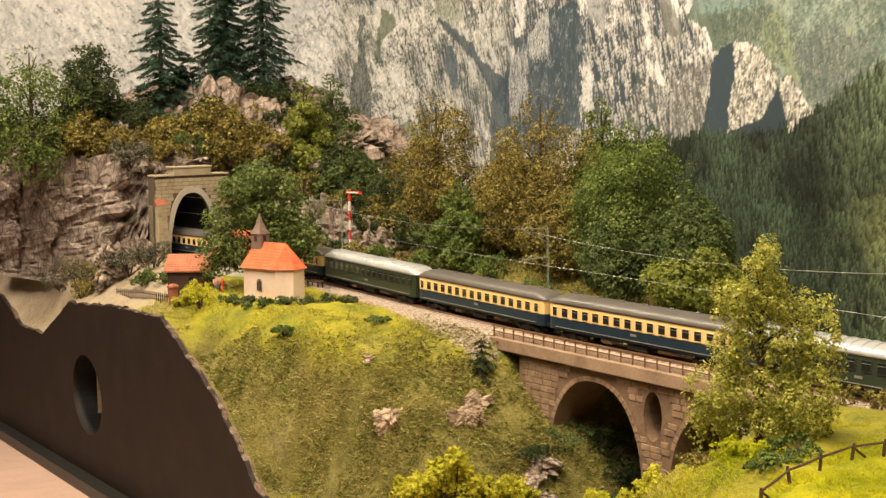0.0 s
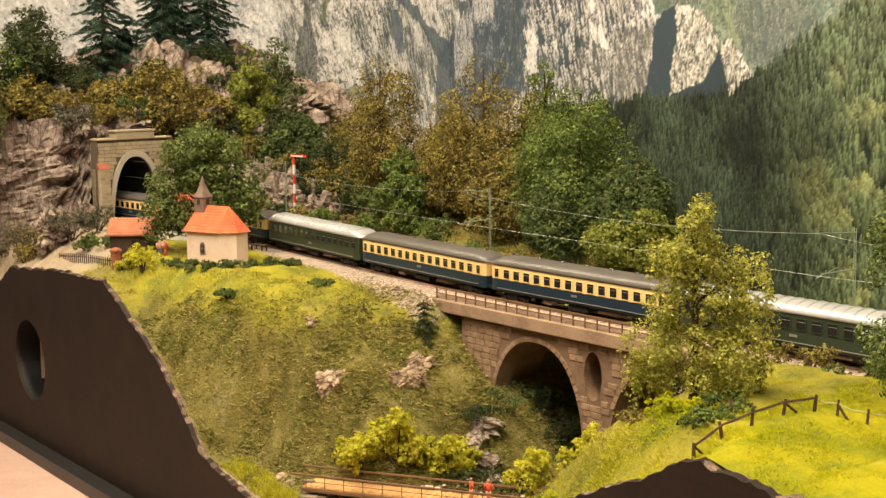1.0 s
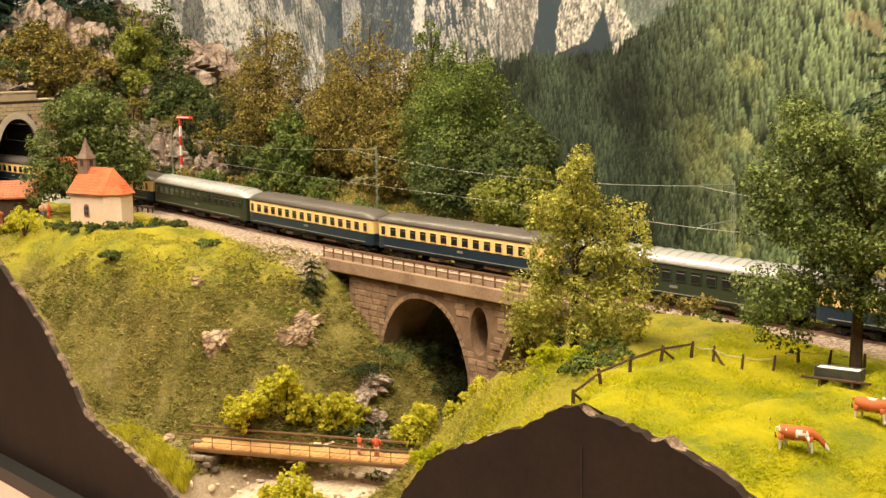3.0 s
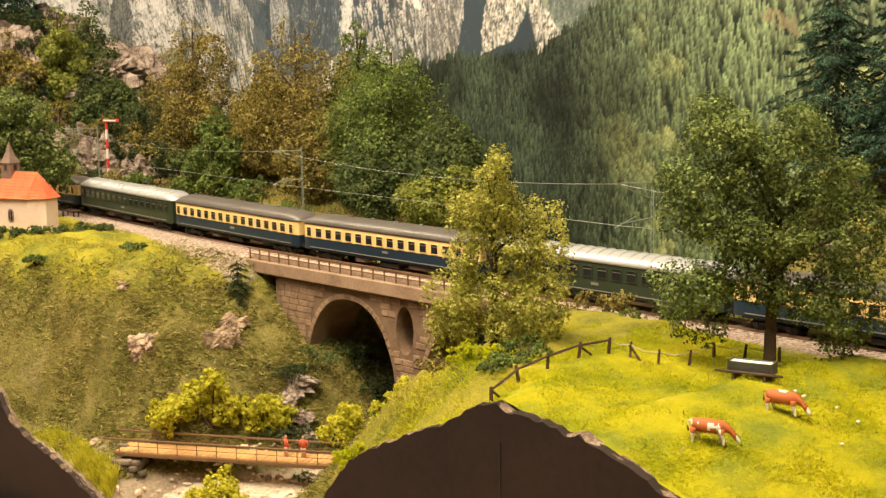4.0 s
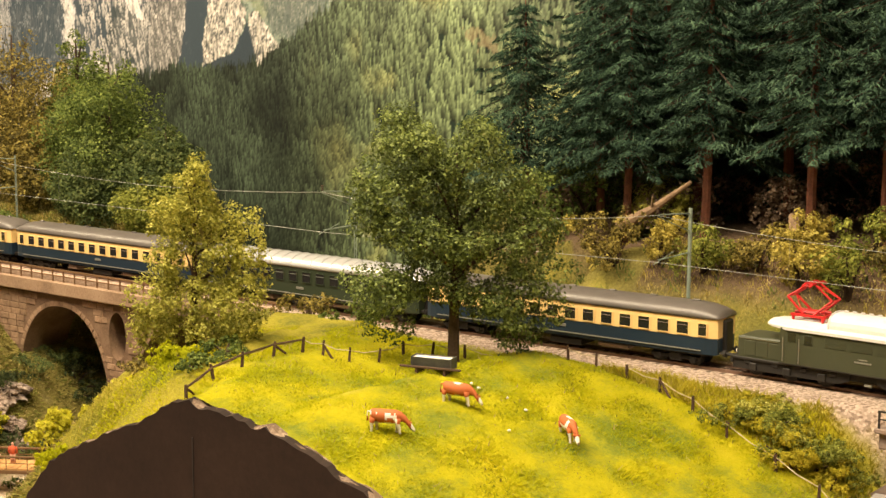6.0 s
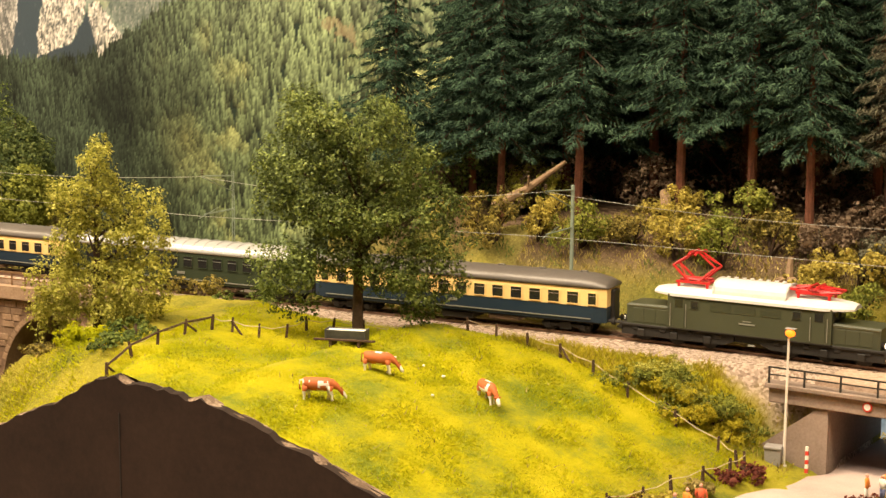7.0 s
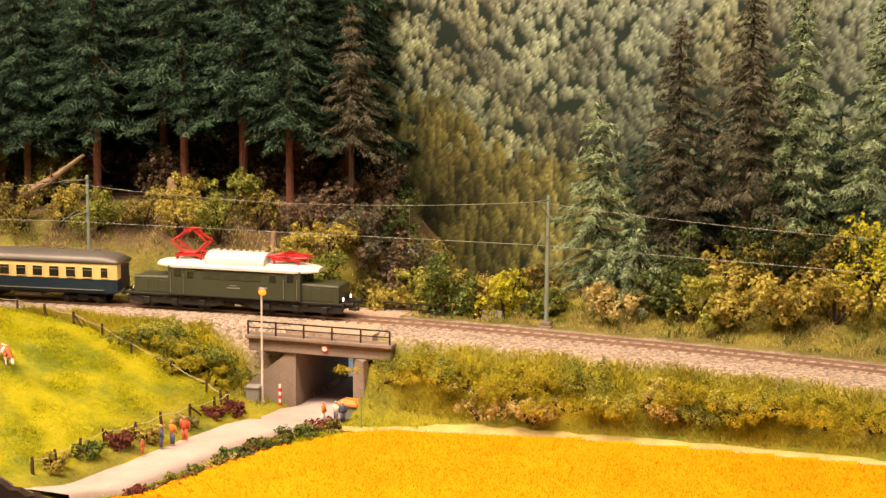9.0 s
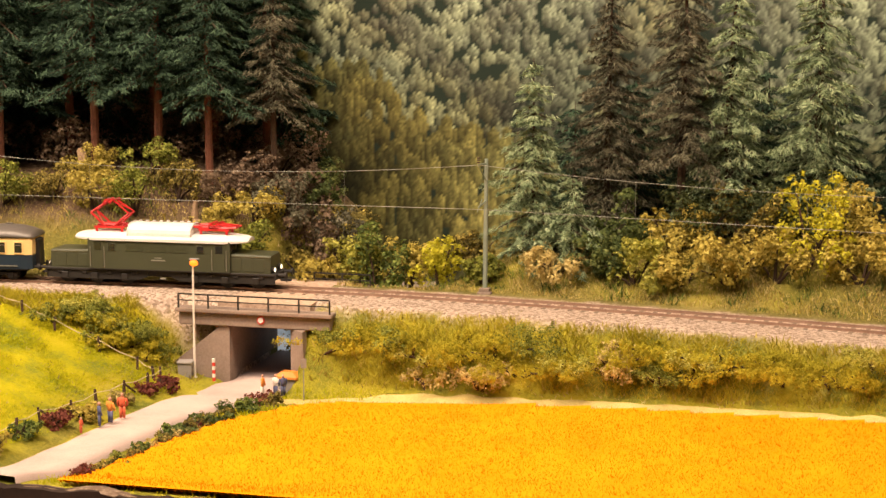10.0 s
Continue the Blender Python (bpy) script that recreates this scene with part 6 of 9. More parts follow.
        part("hose", MB().tube([(s * 0.0995, 0.005, 0.009), (s * 0.103, 0.005, 0.007), (s * 0.1025, 0.005, 0.0035)], 0.0006, 5), M_UNDER, lo)
        # cab front windows, doors, handrails
        for v in (-0.0078, 0.0078):
            wn = part("cab_window", MB().box(s * 0.0612 - 0.0004, v - 0.0048, 0.0298, s * 0.0612 + 0.0004, v + 0.0048, 0.0365, 0.0002), M_IRON, lo)
            part("pane", MB().box(s * 0.0614 - 0.0004, v - 0.0042, 0.0304, s * 0.0614 + 0.0005, v + 0.0042, 0.0359), M_GLASS, wn)
        for v in (-1, 1):
            dr = part("door", MB().box(s * 0.052 - 0.0045, v * W - 0.0003, 0.0135, s * 0.052 + 0.0045, v * W + 0.0003, 0.0365, 0.0002), M_LOCO, lo)
            part("pane", MB().box(s * 0.052 - 0.003, v * W - 0.0005, 0.0290, s * 0.052 + 0.003, v * W + 0.0005, 0.0350), M_GLASS, dr)
            part("handrail", MB().tube([(s * 0.0462, v * (W + 0.0012), 0.0150), (s * 0.0462, v * (W + 0.0012), 0.0320)], 0.0003, 4), M_WIRE, lo)
            part("handrail", MB().tube([(s * 0.0583, v * (W + 0.0012), 0.0150), (s * 0.0583, v * (W + 0.0012), 0.0320)], 0.0003, 4), M_WIRE, lo)
    for v in (-1, 1):
        for x in (-0.040, 0.036):
            sw = part("side_window", MB().box(x - 0.0034, v * W - 0.0004, 0.0285, x + 0.0034, v * W + 0.0004, 0.0352, 0.0002), M_LOCO, lo)
            part("pane", MB().box(x - 0.0027, v * W - 0.0006, 0.0291, x + 0.0027, v * W + 0.0006, 0.0346), M_GLASS, sw)
        for k in range(3):
            x = -0.020 + k * 0.0185
            gr = part("grille", MB().box(x - 0.0080, v * W - 0.0002, 0.0282, x + 0.0080, v * W + 0.0002, 0.0358, 0.0001), M_LOCO, lo)
            for j in range(7):
                part("slat", MB().box(x - 0.0076, v * W - 0.00035, 0.0287 + j * 0.0010, x + 0.0076, v * W + 0.00035, 0.0291 + j * 0.0010), M_LOCO, gr)
        part("number_plate", MB().box(-0.006, v * W - 0.0004, 0.0212, 0.006, v * W + 0.0004, 0.0222).box(-0.003, v * W - 0.0004, 0.0234, 0.003, v * W + 0.0004, 0.0240), M_WIRE, lo, "small pale lettering bars")
        part("sill_line", MB().box(-0.061, v * W - 0.0005, 0.0130, 0.061, v * W + 0.0005, 0.0138), M_WIRE if v > 5 else M_IRON, lo)
    for s in (-1, 1):
        fr = MB()
        for v in (-1, 1):
            poly = [(0.018, 0.0045), (0.098, 0.0045), (0.098, 0.0112), (0.060, 0.0112), (0.052, 0.0130), (0.010, 0.0130), (0.010, 0.0075)]
            fr.prism([(s * q[0], q[1]) for q in poly], lambda u, z, d: (u, d, z), v * 0.0126, v * 0.0142)
        bg = part("bogie_frame", fr, M_UNDER, lo)
        ws = None
        for d in (0.030, 0.056, 0.082):
            ws = wheelset(bg, s * d, 0.0072, ws)
            for v in (-0.0145, 0.0145):
                part("axle_box", MB().box(s * d - 0.0028, v - 0.001, 0.0042, s * d + 0.0028, v + 0.001, 0.0096, 0.0005), M_UNDER, bg)
        for k in range(4):
            part("sand_box", MB().box(s * (0.022 + k * 0.0215) - 0.0022, -0.0150, 0.0085, s * (0.022 + k * 0.0215) + 0.0022, 0.0150, 0.0118, 0.0004), M_UNDER, bg)
    part("frame", MB().box(-0.06, -0.0128, 0.0075, 0.06, 0.0128, 0.0134), M_UNDER, lo)
    part("nameplate", MB().box(0.001, -0.0152, 0.0058, 0.006, -0.0148, 0.0072), M_WIRE, lo, "small pale lettering bar")
    return front - 0.2138


M_LENS = bpy.data.materials.new("lit_lens")
_t, _n, _l, _b = nodes_of(M_LENS)
_b.inputs["Base Color"].default_value = (0.9, 0.85, 0.7, 1)
_b.inputs["Emission Color"].default_value, _b.inputs["Emission Strength"].default_value = (1.0, 0.88, 0.65, 1), 2.0

tail = locomotive()
blue_src, green_src = coach_mesh_set("blue"), coach_mesh_set("green")
used = set()
for kind in ("blue", "green", "blue", "blue", "green", "blue", "blue"):
    src = blue_src if kind == "blue" else green_src
    c, a = bend(tail - 0.003, 0.262)
    m = pose(c[0], c[1], 0, 0, 0, math.degrees(a))
    if kind in used:
        copy_thing(src, m)
    else:
        src.location, src.rotation_euler = m.translation, (0, 0, a)
        used.add(kind)
    tail -= 0.267


# ---- vegetation ----
def flake_mesh(name, centres, sizes, mat, rs, flat=0.0, long=1.0, facing=None):
    """Many small leaves: one pointed flake each, turned at random or loosely facing the given ways."""
    n = len(centres)
    a = rs.normal(size=(n, 3))
    a[:, 2] *= 1 - flat
    side = rs.normal(size=(n, 3))
    if facing is not None:
        side = np.asarray(facing) + side * 0.42
        a = np.cross(side, a)
    a /= np.linalg.norm(a, axis=1)[:, None] + 1e-9
    b = np.cross(a, side)
    b /= np.linalg.norm(b, axis=1)[:, None] + 1e-9
    sz = np.asarray(sizes)[:, None] * 0.5
    a, b = a * sz * long, b * sz
    c = np.asarray(centres)
    co = np.stack([c - a * 0.8 - b * 0.95, c - a * 0.8 + b * 0.95, c + a], 1).reshape(-1, 3)
    me = sheet(name, co, np.arange(3 * n).reshape(n, 3))
    me.materials.append(mat)
    return me


def blades_mesh(name, base, height, lean, width, mat, rs):
    """Grass blades: a narrow triangle each."""
    n = len(base)
    ang = rs.uniform(0, 6.283, n)
    side = np.stack([np.cos(ang), np.sin(ang), np.zeros(n)], 1) * (np.asarray(width) * 0.5).reshape(-1, 1)
    tip = base + np.stack([rs.normal(size=n) * lean * height, rs.normal(size=n) * lean * height, height * rs.uniform(0.6, 1.15, n)], 1)
    co = np.stack([base - side, base + side, tip], 1).reshape(-1, 3)
    me = sheet(name, co, np.arange(3 * n).reshape(n, 3))
    me.materials.append(mat)
    return me


def lobed(rs, n, lobes, tufts=26):
    """Leaf places: small tufts over the skin of several ellipsoids, rows of centre and radii; loose between the tufts."""
    lobes = np.asarray(lobes, float)
    area = lobes[:, 3] * lobes[:, 5] + 1e-9
    nt = max(8, int(tufts * len(lobes) ** 0.9))
    pick = rs.choice(len(lobes), nt, p=area / area.sum())
    d = rs.normal(size=(nt, 3)) + np.array([0, 0, 0.25])
    d /= np.linalg.norm(d, axis=1)[:, None]
    centre = lobes[pick, :3] + d * lobes[pick, 3:6] * rs.uniform(0.55, 1.0, nt)[:, None]
    rad = np.cbrt(lobes[pick, 3] * lobes[pick, 4] * lobes[pick, 5]) * rs.uniform(0.28, 0.52, nt)
    k = rs.choice(nt, n, p=rad ** 1.6 / (rad ** 1.6).sum())
    e = rs.normal(size=(n, 3)) + d[k] * 0.7 + np.array([0, 0, 0.2])
    e /= np.linalg.norm(e, axis=1)[:, None]
    out = centre[k] + e * (rad[k] * rs.uniform(0.35, 1.12, n) ** 0.6)[:, None]
    loose = (rs.rand(n) < 0.16)[:, None]
    q = rs.choice(len(lobes), n, p=area / area.sum())
    e2 = rs.normal(size=(n, 3))
    e2 /= np.linalg.norm(e2, axis=1)[:, None]
    out = np.where(loose, lobes[q, :3] + e2 * lobes[q, 3:6] * rs.uniform(0.5, 1.15, n)[:, None], out)
    return out, np.where(loose, e2, e) + np.array([0, 0, 0.35])


def grow(tr, h, lobes, mat, rs, leaves, size, bark, lean, tufts):
    """Trunk, limbs to the lobes and the crown of leaves, under a tree's empty."""
    path = [(0, 0, -0.01), (lean * 0.2, 0, h * 0.2), (lean * 0.6, lean * 0.3, h * 0.5), (lean, 0, h * 0.85)]
    part("trunk", MB().tube(path, [0.026 * h, 0.02 * h, 0.012 * h, 0.004 * h], 8), bark, tr)
    for b in lobes[:22:2]:
        s = min(0.85, max(0.15, b[2] / h - 0.16))
        limb = MB().tube([(lean * s, 0, s * h), (b[0] * 0.5, b[1] * 0.5, (s * h + b[2]) / 2 + 0.01 * h), (b[0], b[1], b[2])], [0.008 * h, 0.005 * h, 0.002 * h], 5)
        part("limb", limb, bark, tr)
    pts, ways = lobed(rs, leaves, lobes, tufts)
    ob = new("crown", flake_mesh("crown", pts, rs.uniform(0.65, 1.4, leaves) * size, mat, rs, facing=ways))
    ob.parent = tr
    return tr


def leafy_tree(name, label, x, y, ztop, spread, mat, seed, leaves=6000, size=0.0032, crown_from=0.22, lobes=18, top=0.7, z=None):
    """A broad-leaved tree whose top stands at ztop, with lobes set round the trunk from crown_from of its height up."""
    rs = np.random.RandomState(seed)
    r = random.Random(seed)
    z0 = gz(x, y) - 0.003 if z is None else z
    h = ztop - z0
    tr = thing(name, label, "tree", (x, y, z0))
    L = []
    for k in range(lobes):
        f = crown_from + (0.90 - crown_from) * ((k + 0.5) / lobes)
        g = (f - crown_from) / (1 - crown_from)
        wide = spread * (0.55 + 0.5 * math.sin(math.pi * min(1, g * 1.15 + 0.12))) * (1 if g < top else 1 - (g - top) * 1.35 / (1.02 - top) * 0.6)
        a = k * 2.4 + r.uniform(-0.5, 0.5)
        off = wide * r.uniform(0.40, 0.75)
        rad = wide * r.uniform(0.38, 0.54)
        L.append((off * math.cos(a), off * math.sin(a), f * h, rad, rad, rad * r.uniform(0.6, 0.95)))
    return grow(tr, h, L, mat, rs, leaves, size, M_BARK, r.uniform(-0.04, 0.04) * h, 34)


def shaped_tree(name, label, x, y, z0, h, turn, outline, mat, seed, leaves, size, hang=0.0, tufts=60, depth=0.9):
    """A tree whose crown has given masses: rows of offset across, height and radius; each also has a mate before or behind it."""
    rs = np.random.RandomState(seed)
    r = random.Random(seed)
    tr = thing(name, label, "tree", (x, y, z0), turn)
    L = []
    for u, w, q in outline:
        v = r.uniform(-0.35, 0.35) * q
        L.append((u, v, w, q, q, q * 0.85))
        for s in (-1, 1):
            L.append((u * 0.7 + r.uniform(-0.4, 0.4) * q, v + s * q * r.uniform(0.6, 1.3) * depth, w + r.uniform(-0.5, 0.3) * q, q * 0.75, q * 0.75, q * 0.65))
    if hang:
        for u, w, q in outline:
            for k in range(11):
                a = r.uniform(0, 6.28)
                rr = q * r.uniform(0.5, 1.05)
                ln = hang * r.uniform(0.5, 1.1)
                L.append((u + rr * math.cos(a), rr * math.sin(a), max(w - q * 0.4 - ln * 0.6, ln * 0.8), 0.0036, 0.0036, ln))
    return grow(tr, h, L, mat, rs, leaves, size, M_BARK, 0.01 * h, tufts)


def conifer(name, label, x, y, h, radius, mat, seed, bare=0.3, bark=None, dense=1.0, z=None, shape=1.0, size=0.0032):
    """Whorls of drooping boughs, each bough a flat spray of needle twigs."""
    rs = np.random.RandomState(seed)
    z0 = gz(x, y) - 0.003 if z is None else z
    tr = thing(name, label, "tree", (x, y, z0))
    part("trunk", MB().tube([(0, 0, -0.012), (rs.normal() * 0.01 * h, 0, h * 0.4), (0, 0, h)], [0.016 * h, 0.012 * h, 0.002 * h], 8), bark or M_PINE, tr)
    cs, ds, tw = [], [], MB()
    levels = int((1 - bare) * h / 0.0080 * dense)
    for i in range(levels):
        f = bare + (1 - bare) * (i + rs.uniform(-0.3, 0.3)) / levels
        g = min(1.0, max(0.0, (f - bare) / (1 - bare)))
        R = radius * ((1 - g) ** shape) * rs.uniform(0.7, 1.15) + 0.004
        nb = 6 if g < 0.7 else 5
        a0 = rs.uniform(0, 6.28)
        for k in range(nb):
            a = a0 + 6.283 * k / nb + rs.uniform(-0.3, 0.3)
            rr = R * rs.uniform(0.6, 1.2)
            m = max(16, int(rr / 0.00036))
            t = rs.uniform(0.05, 1, m) ** 0.75
            out = np.array([math.cos(a), math.sin(a), 0.0])
            side = np.array([-math.sin(a), math.cos(a), 0.0])
            sag = rs.uniform(0.25, 0.6)
            zz = f * h - rr * sag * t ** 1.4 + rr * 0.22 * np.maximum(0, t - 0.65)
            wide = 0.24 * rr * np.sin(np.pi * np.clip(t * 0.82 + 0.18, 0, 1))
            off = rs.uniform(-1, 1, m) * wide
            c = out * (rr * t)[:, None] + side * off[:, None]
            c[:, 2] = zz - np.abs(off) * 0.45 + rs.normal(size=m) * 0.0008
            cs.append(c)
            ds.append(out * 0.7 + side * (np.sign(off) * 0.7)[:, None] + np.array([0, 0, -0.45]) + rs.normal(size=(m, 3)) * 0.3)
            if k % 2 == 0:
                tw.tube([(0, 0, f * h), (math.cos(a) * rr * 0.85, math.sin(a) * rr * 0.85, f * h - rr * sag * 0.8)], [0.0010, 0.0003], 3)
    c, d = np.concatenate(cs), np.concatenate(ds)
    d /= np.linalg.norm(d, axis=1)[:, None]
    b = np.cross(d, rs.normal(size=d.shape) * 0.5 + np.array([0, 0, 1.0]))
    b /= np.linalg.norm(b, axis=1)[:, None] + 1e-9
    n = len(c)
    ln, wd = (rs.uniform(0.7, 1.5, n) * size * 1.8)[:, None], (rs.uniform(0.7, 1.3, n) * size * 0.20)[:, None]
    co = np.stack([c - d * ln * 0.45 - b * wd, c - d * ln * 0.45 + b * wd, c + d * ln * 0.6], 1).reshape(-1, 3)
    me = sheet("crown", co, np.arange(3 * n).reshape(n, 3))
    me.materials.append(mat)
    part("twig_frame", tw, M_BARK, tr)
    ob = new("crown", me)
    ob.parent = tr
    return tr


def bush(label, x, y, w, h, mat, seed, leaves=700, size=0.0028, z=None, group="", d=None):
    rs = np.random.RandomState(seed)
    r = random.Random(seed)
    z0 = gz(x, y) - 0.002 if z is None else z
    bs = thing("bush", label, "bush", (x, y, z0), 0, group)
    L = []
    d = d or w
    for k in range(13):
        q = r.uniform(0.20, 0.38)
        L.append((r.uniform(-0.75, 0.75) * w / 2, r.uniform(-0.75, 0.75) * d / 2, h * r.uniform(0.2, 0.85), q * w * 0.6, q * d * 0.6, q * h * 0.8))
    tw = MB()
    for b in L[:5]:
        tw.tube([(0, 0, -0.004), (b[0] * 0.5, b[1] * 0.5, b[2] * 0.6), (b[0], b[1], b[2])], [0.0016, 0.0011, 0.0005], 4)
    part("twig_frame", tw, M_BARK, bs)
    leaves = int(leaves * 1.7)
    pts, ways = lobed(rs, leaves, L, 9)
    ob = new("crown", flake_mesh("crown", pts, rs.uniform(0.65, 1.4, leaves) * size * 0.95, mat, rs, facing=ways))
    ob.parent = bs
    return bs


def rock(name, label, x, y, z, sx, sy, sz, seed, rz=0.0, sub=4, group="", layers=0.35, mat=None):
    bm = bmesh.new()
    bmesh.ops.create_icosphere(bm, subdivisions=sub, radius=1.0)
    o = Vector((seed * 3.7, seed * 1.3, seed * 2.1))
    for v in bm.verts:
        p = v.co.copy()
        k = 1 + 0.30 * noise.noise(p * 1.3 + o) + 0.24 * noise.noise(p * 2.9 + o) - 0.34 * max(0.0, 0.22 - abs(noise.noise(p * 2.4 + o))) / 0.22 - 0.08 * max(0.0, 0.2 - abs(noise.noise(p * 5.5 + o))) / 0.2 + 0.06 * noise.noise(p * 11 + o)
        q = p * k
        st = 5.0
        q.z = q.z * (1 - layers) + layers * (math.floor(q.z * st + 0.6 * noise.noise(p * 2 + o)) + 0.5) / st
        f = noise.cell(p * 2.3 + o)
        q *= 0.86 + 0.28 * f
        v.co = Vector((q.x * sx, q.y * sy, q.z * sz))
    me = bpy.data.meshes.new(name)
    bm.to_mesh(me)
    bm.free()
    me.materials.append(mat or M_ROCK)
    ob = new(name, me)
    ob.location, ob.rotation_euler = (x, y, z), (0, 0, rz)
    return tagged(ob, label, "rock", group)


F_TREE = foliage("grey_green_leaves", (0.022, 0.032, 0.009), (0.100, 0.134, 0.028), (0.28, 0.34, 0.090), 0.55, 0.28, 0.35)
F_MOSS = foliage("moss_green_leaves", (0.055, 0.070, 0.012), (0.20, 0.225, 0.035), (0.44, 0.45, 0.09))
# broad-leaved trees on the hill behind the bridge
HILL = "tall broad-leaved tree with olive-brown flocked foliage"
GREENT = "tall broad-leaved tree with green flocked foliage"
for k, (x, y, h, sp, mt, lab) in enumerate([
        (-1.25, 0.43, 0.272, 0.066, F_OLIVE, HILL), (-1.13, 0.47, 0.20, 0.042, F_OLIVE, HILL), (-0.965, 0.42, 0.270, 0.074, F_OLIVE, HILL),
        (-1.04, 0.40, 0.165, 0.048, F_OLIVE, HILL), (-0.775, 0.43, 0.236, 0.070, F_GREEN, GREENT), (-0.965, 0.51, 0.264, 0.046, F_GREEN, GREENT),
        (-0.675, 0.43, 0.155, 0.046, F_DEEP, GREENT), (-1.065, 0.36, 0.154, 0.036, F_GREEN, GREENT), (-0.87, 0.39, 0.150, 0.05, F_OLIVE, HILL),
        (-0.640, 0.40, 0.092, 0.042, F_MOSS, GREENT), (-0.745, 0.395, 0.135, 0.05, F_DEEP, GREENT), (-0.84, 0.46, 0.20, 0.05, F_GREEN, GREENT)]):
    leafy_tree("broadleaf_tree", lab, x, y, h, sp * 1.06, mt, 20 + k, 22500, 0.0029, 0.08)
# the large tree and the birch on the pasture
shaped_tree("broadleaf_tree", "large green broad-leaved model tree with a bare lower trunk", -0.030, 0.206, gz(-0.030, 0.206) - 0.003, 0.19, math.atan2(0.643, 0.765),
            [(-0.036, 0.172, 0.022), (0.018, 0.168, 0.021), (-0.052, 0.138, 0.024), (-0.012, 0.142, 0.024), (0.036, 0.136, 0.022), (-0.058, 0.112, 0.019), (0.056, 0.106, 0.020), (-0.054, 0.064, 0.022), (-0.055, 0.036, 0.013), (-0.015, 0.074, 0.022), (-0.020, 0.108, 0.023),
             (0.044, 0.062, 0.022), (0.050, 0.032, 0.014), (0.068, 0.076, 0.018), (0.014, 0.100, 0.022), (0.066, 0.050, 0.015), (0.010, 0.060, 0.015)], F_TREE, 61, 44000, 0.0022, 0.0, 34)
shaped_tree("birch_tree", "slender yellow-green birch with hanging twigs on the slope", -0.180, 0.092, gz(-0.180, 0.092) - 0.003, 0.145, math.atan2(0.629, 0.777),
            [(0.004, 0.140, 0.008), (0.003, 0.124, 0.013), (-0.018, 0.106, 0.014), (0.010, 0.104, 0.014), (0.035, 0.096, 0.016), (-0.008, 0.086, 0.014), (0.042, 0.076, 0.014), (0.018, 0.072, 0.014), (-0.022, 0.068, 0.012), (-0.030, 0.042, 0.018),
             (0.005, 0.042, 0.019), (0.037, 0.044, 0.017), (-0.038, 0.026, 0.012), (0.010, 0.020, 0.014), (0.036, 0.020, 0.012), (-0.016, 0.022, 0.012)], F_BIRCH, 62, 26000, 0.0020, 0.021, 20, 0.7)
shaped_tree("broadleaf_tree", "dark green broad-leaved model tree beside the chapel", -1.225, 0.150, gz(-1.225, 0.150) - 0.003, 0.17, math.atan2(0.93, 0.36),
            [(0.0, 0.150, 0.026), (-0.026, 0.128, 0.028), (0.030, 0.130, 0.026), (0.0, 0.105, 0.032), (-0.050, 0.092, 0.026), (0.050, 0.098, 0.026), (-0.058, 0.058, 0.026), (0.062, 0.066, 0.024), (0.020, 0.066, 0.032), (-0.030, 0.050, 0.028), (-0.066, 0.032, 0.018), (0.045, 0.045, 0.022)], F_TREE, 63, 24000, 0.0034, 0.0, 34)
# dark spruces over the cutting
SPR = "tall dark green spruce with a bare reddish trunk"
k = 0
for x, y, h, rad in [(-0.196, 0.48, 0.215, 0.066), (-0.114, 0.49, 0.25, 0.066), (-0.076, 0.475, 0.25, 0.058), (0.0, 0.48, 0.27, 0.062), (0.097, 0.48, 0.28, 0.062), (0.159, 0.48, 0.28, 0.058), (0.213, 0.468, 0.25, 0.052),
                     (-0.15, 0.53, 0.26, 0.06), (-0.04, 0.53, 0.30, 0.065), (0.05, 0.53, 0.31, 0.07), (0.13, 0.54, 0.31, 0.068), (0.19, 0.54, 0.31, 0.065), (0.245, 0.53, 0.28, 0.055)]:
    conifer("spruce", SPR, x, y, h, rad, F_SPRUCE, 80 + k, 0.33, M_PINE, 1.3 if k < 7 else 0.9, max(gz(x, y), 0.062) - 0.004, 0.55)
    k += 1
for j, x in enumerate((-0.02, 0.03, 0.08, 0.13, 0.18, 0.235, -0.07, -0.12, -0.18)):
    conifer("spruce", "dark spruce deep in the shaded wood", x, 0.588 + 0.006 * (j % 2), 0.30 + 0.02 * (j % 3), 0.05, F_SPRUCE, 600 + j, 0.04, M_PINE, 0.6, None, 0.4, 0.005)
conifer("spruce", "brown-grey spruce with a narrow crown at the wood's edge", 0.272, 0.475, 0.215, 0.036, F_BROWNSP, 95, 0.42, M_BARK, 1.1, None, 0.7)
for x, y, h, rad, mt, lab in [(0.507, 0.455, 0.165, 0.042, F_PALE, "pale green frosted spruce on the grassy bank"), (0.567, 0.50, 0.225, 0.044, F_BROWNSP, "dark narrow spruce on the grassy bank"),
                              (0.631, 0.47, 0.25, 0.045, F_BROWNSP, "brown-grey spruce with a long bare trunk"), (0.672, 0.475, 0.245, 0.05, F_PALE, "pale green frosted spruce on the grassy bank"),
                              (0.74, 0.48, 0.25, 0.054, F_PALE, "pale green frosted spruce on the grassy bank"), (0.545, 0.43, 0.08, 0.032, F_PALE, "low pale green spruce on the grassy bank"),
                              (0.83, 0.50, 0.26, 0.045, F_SPRUCE, "dark narrow spruce on the grassy bank")]:
    k += 1
    conifer("spruce", lab, x, y, h, rad, mt, 80 + k, 0.30 if "long bare" in lab else 0.06, M_BARK, 1.25, None, 0.7)
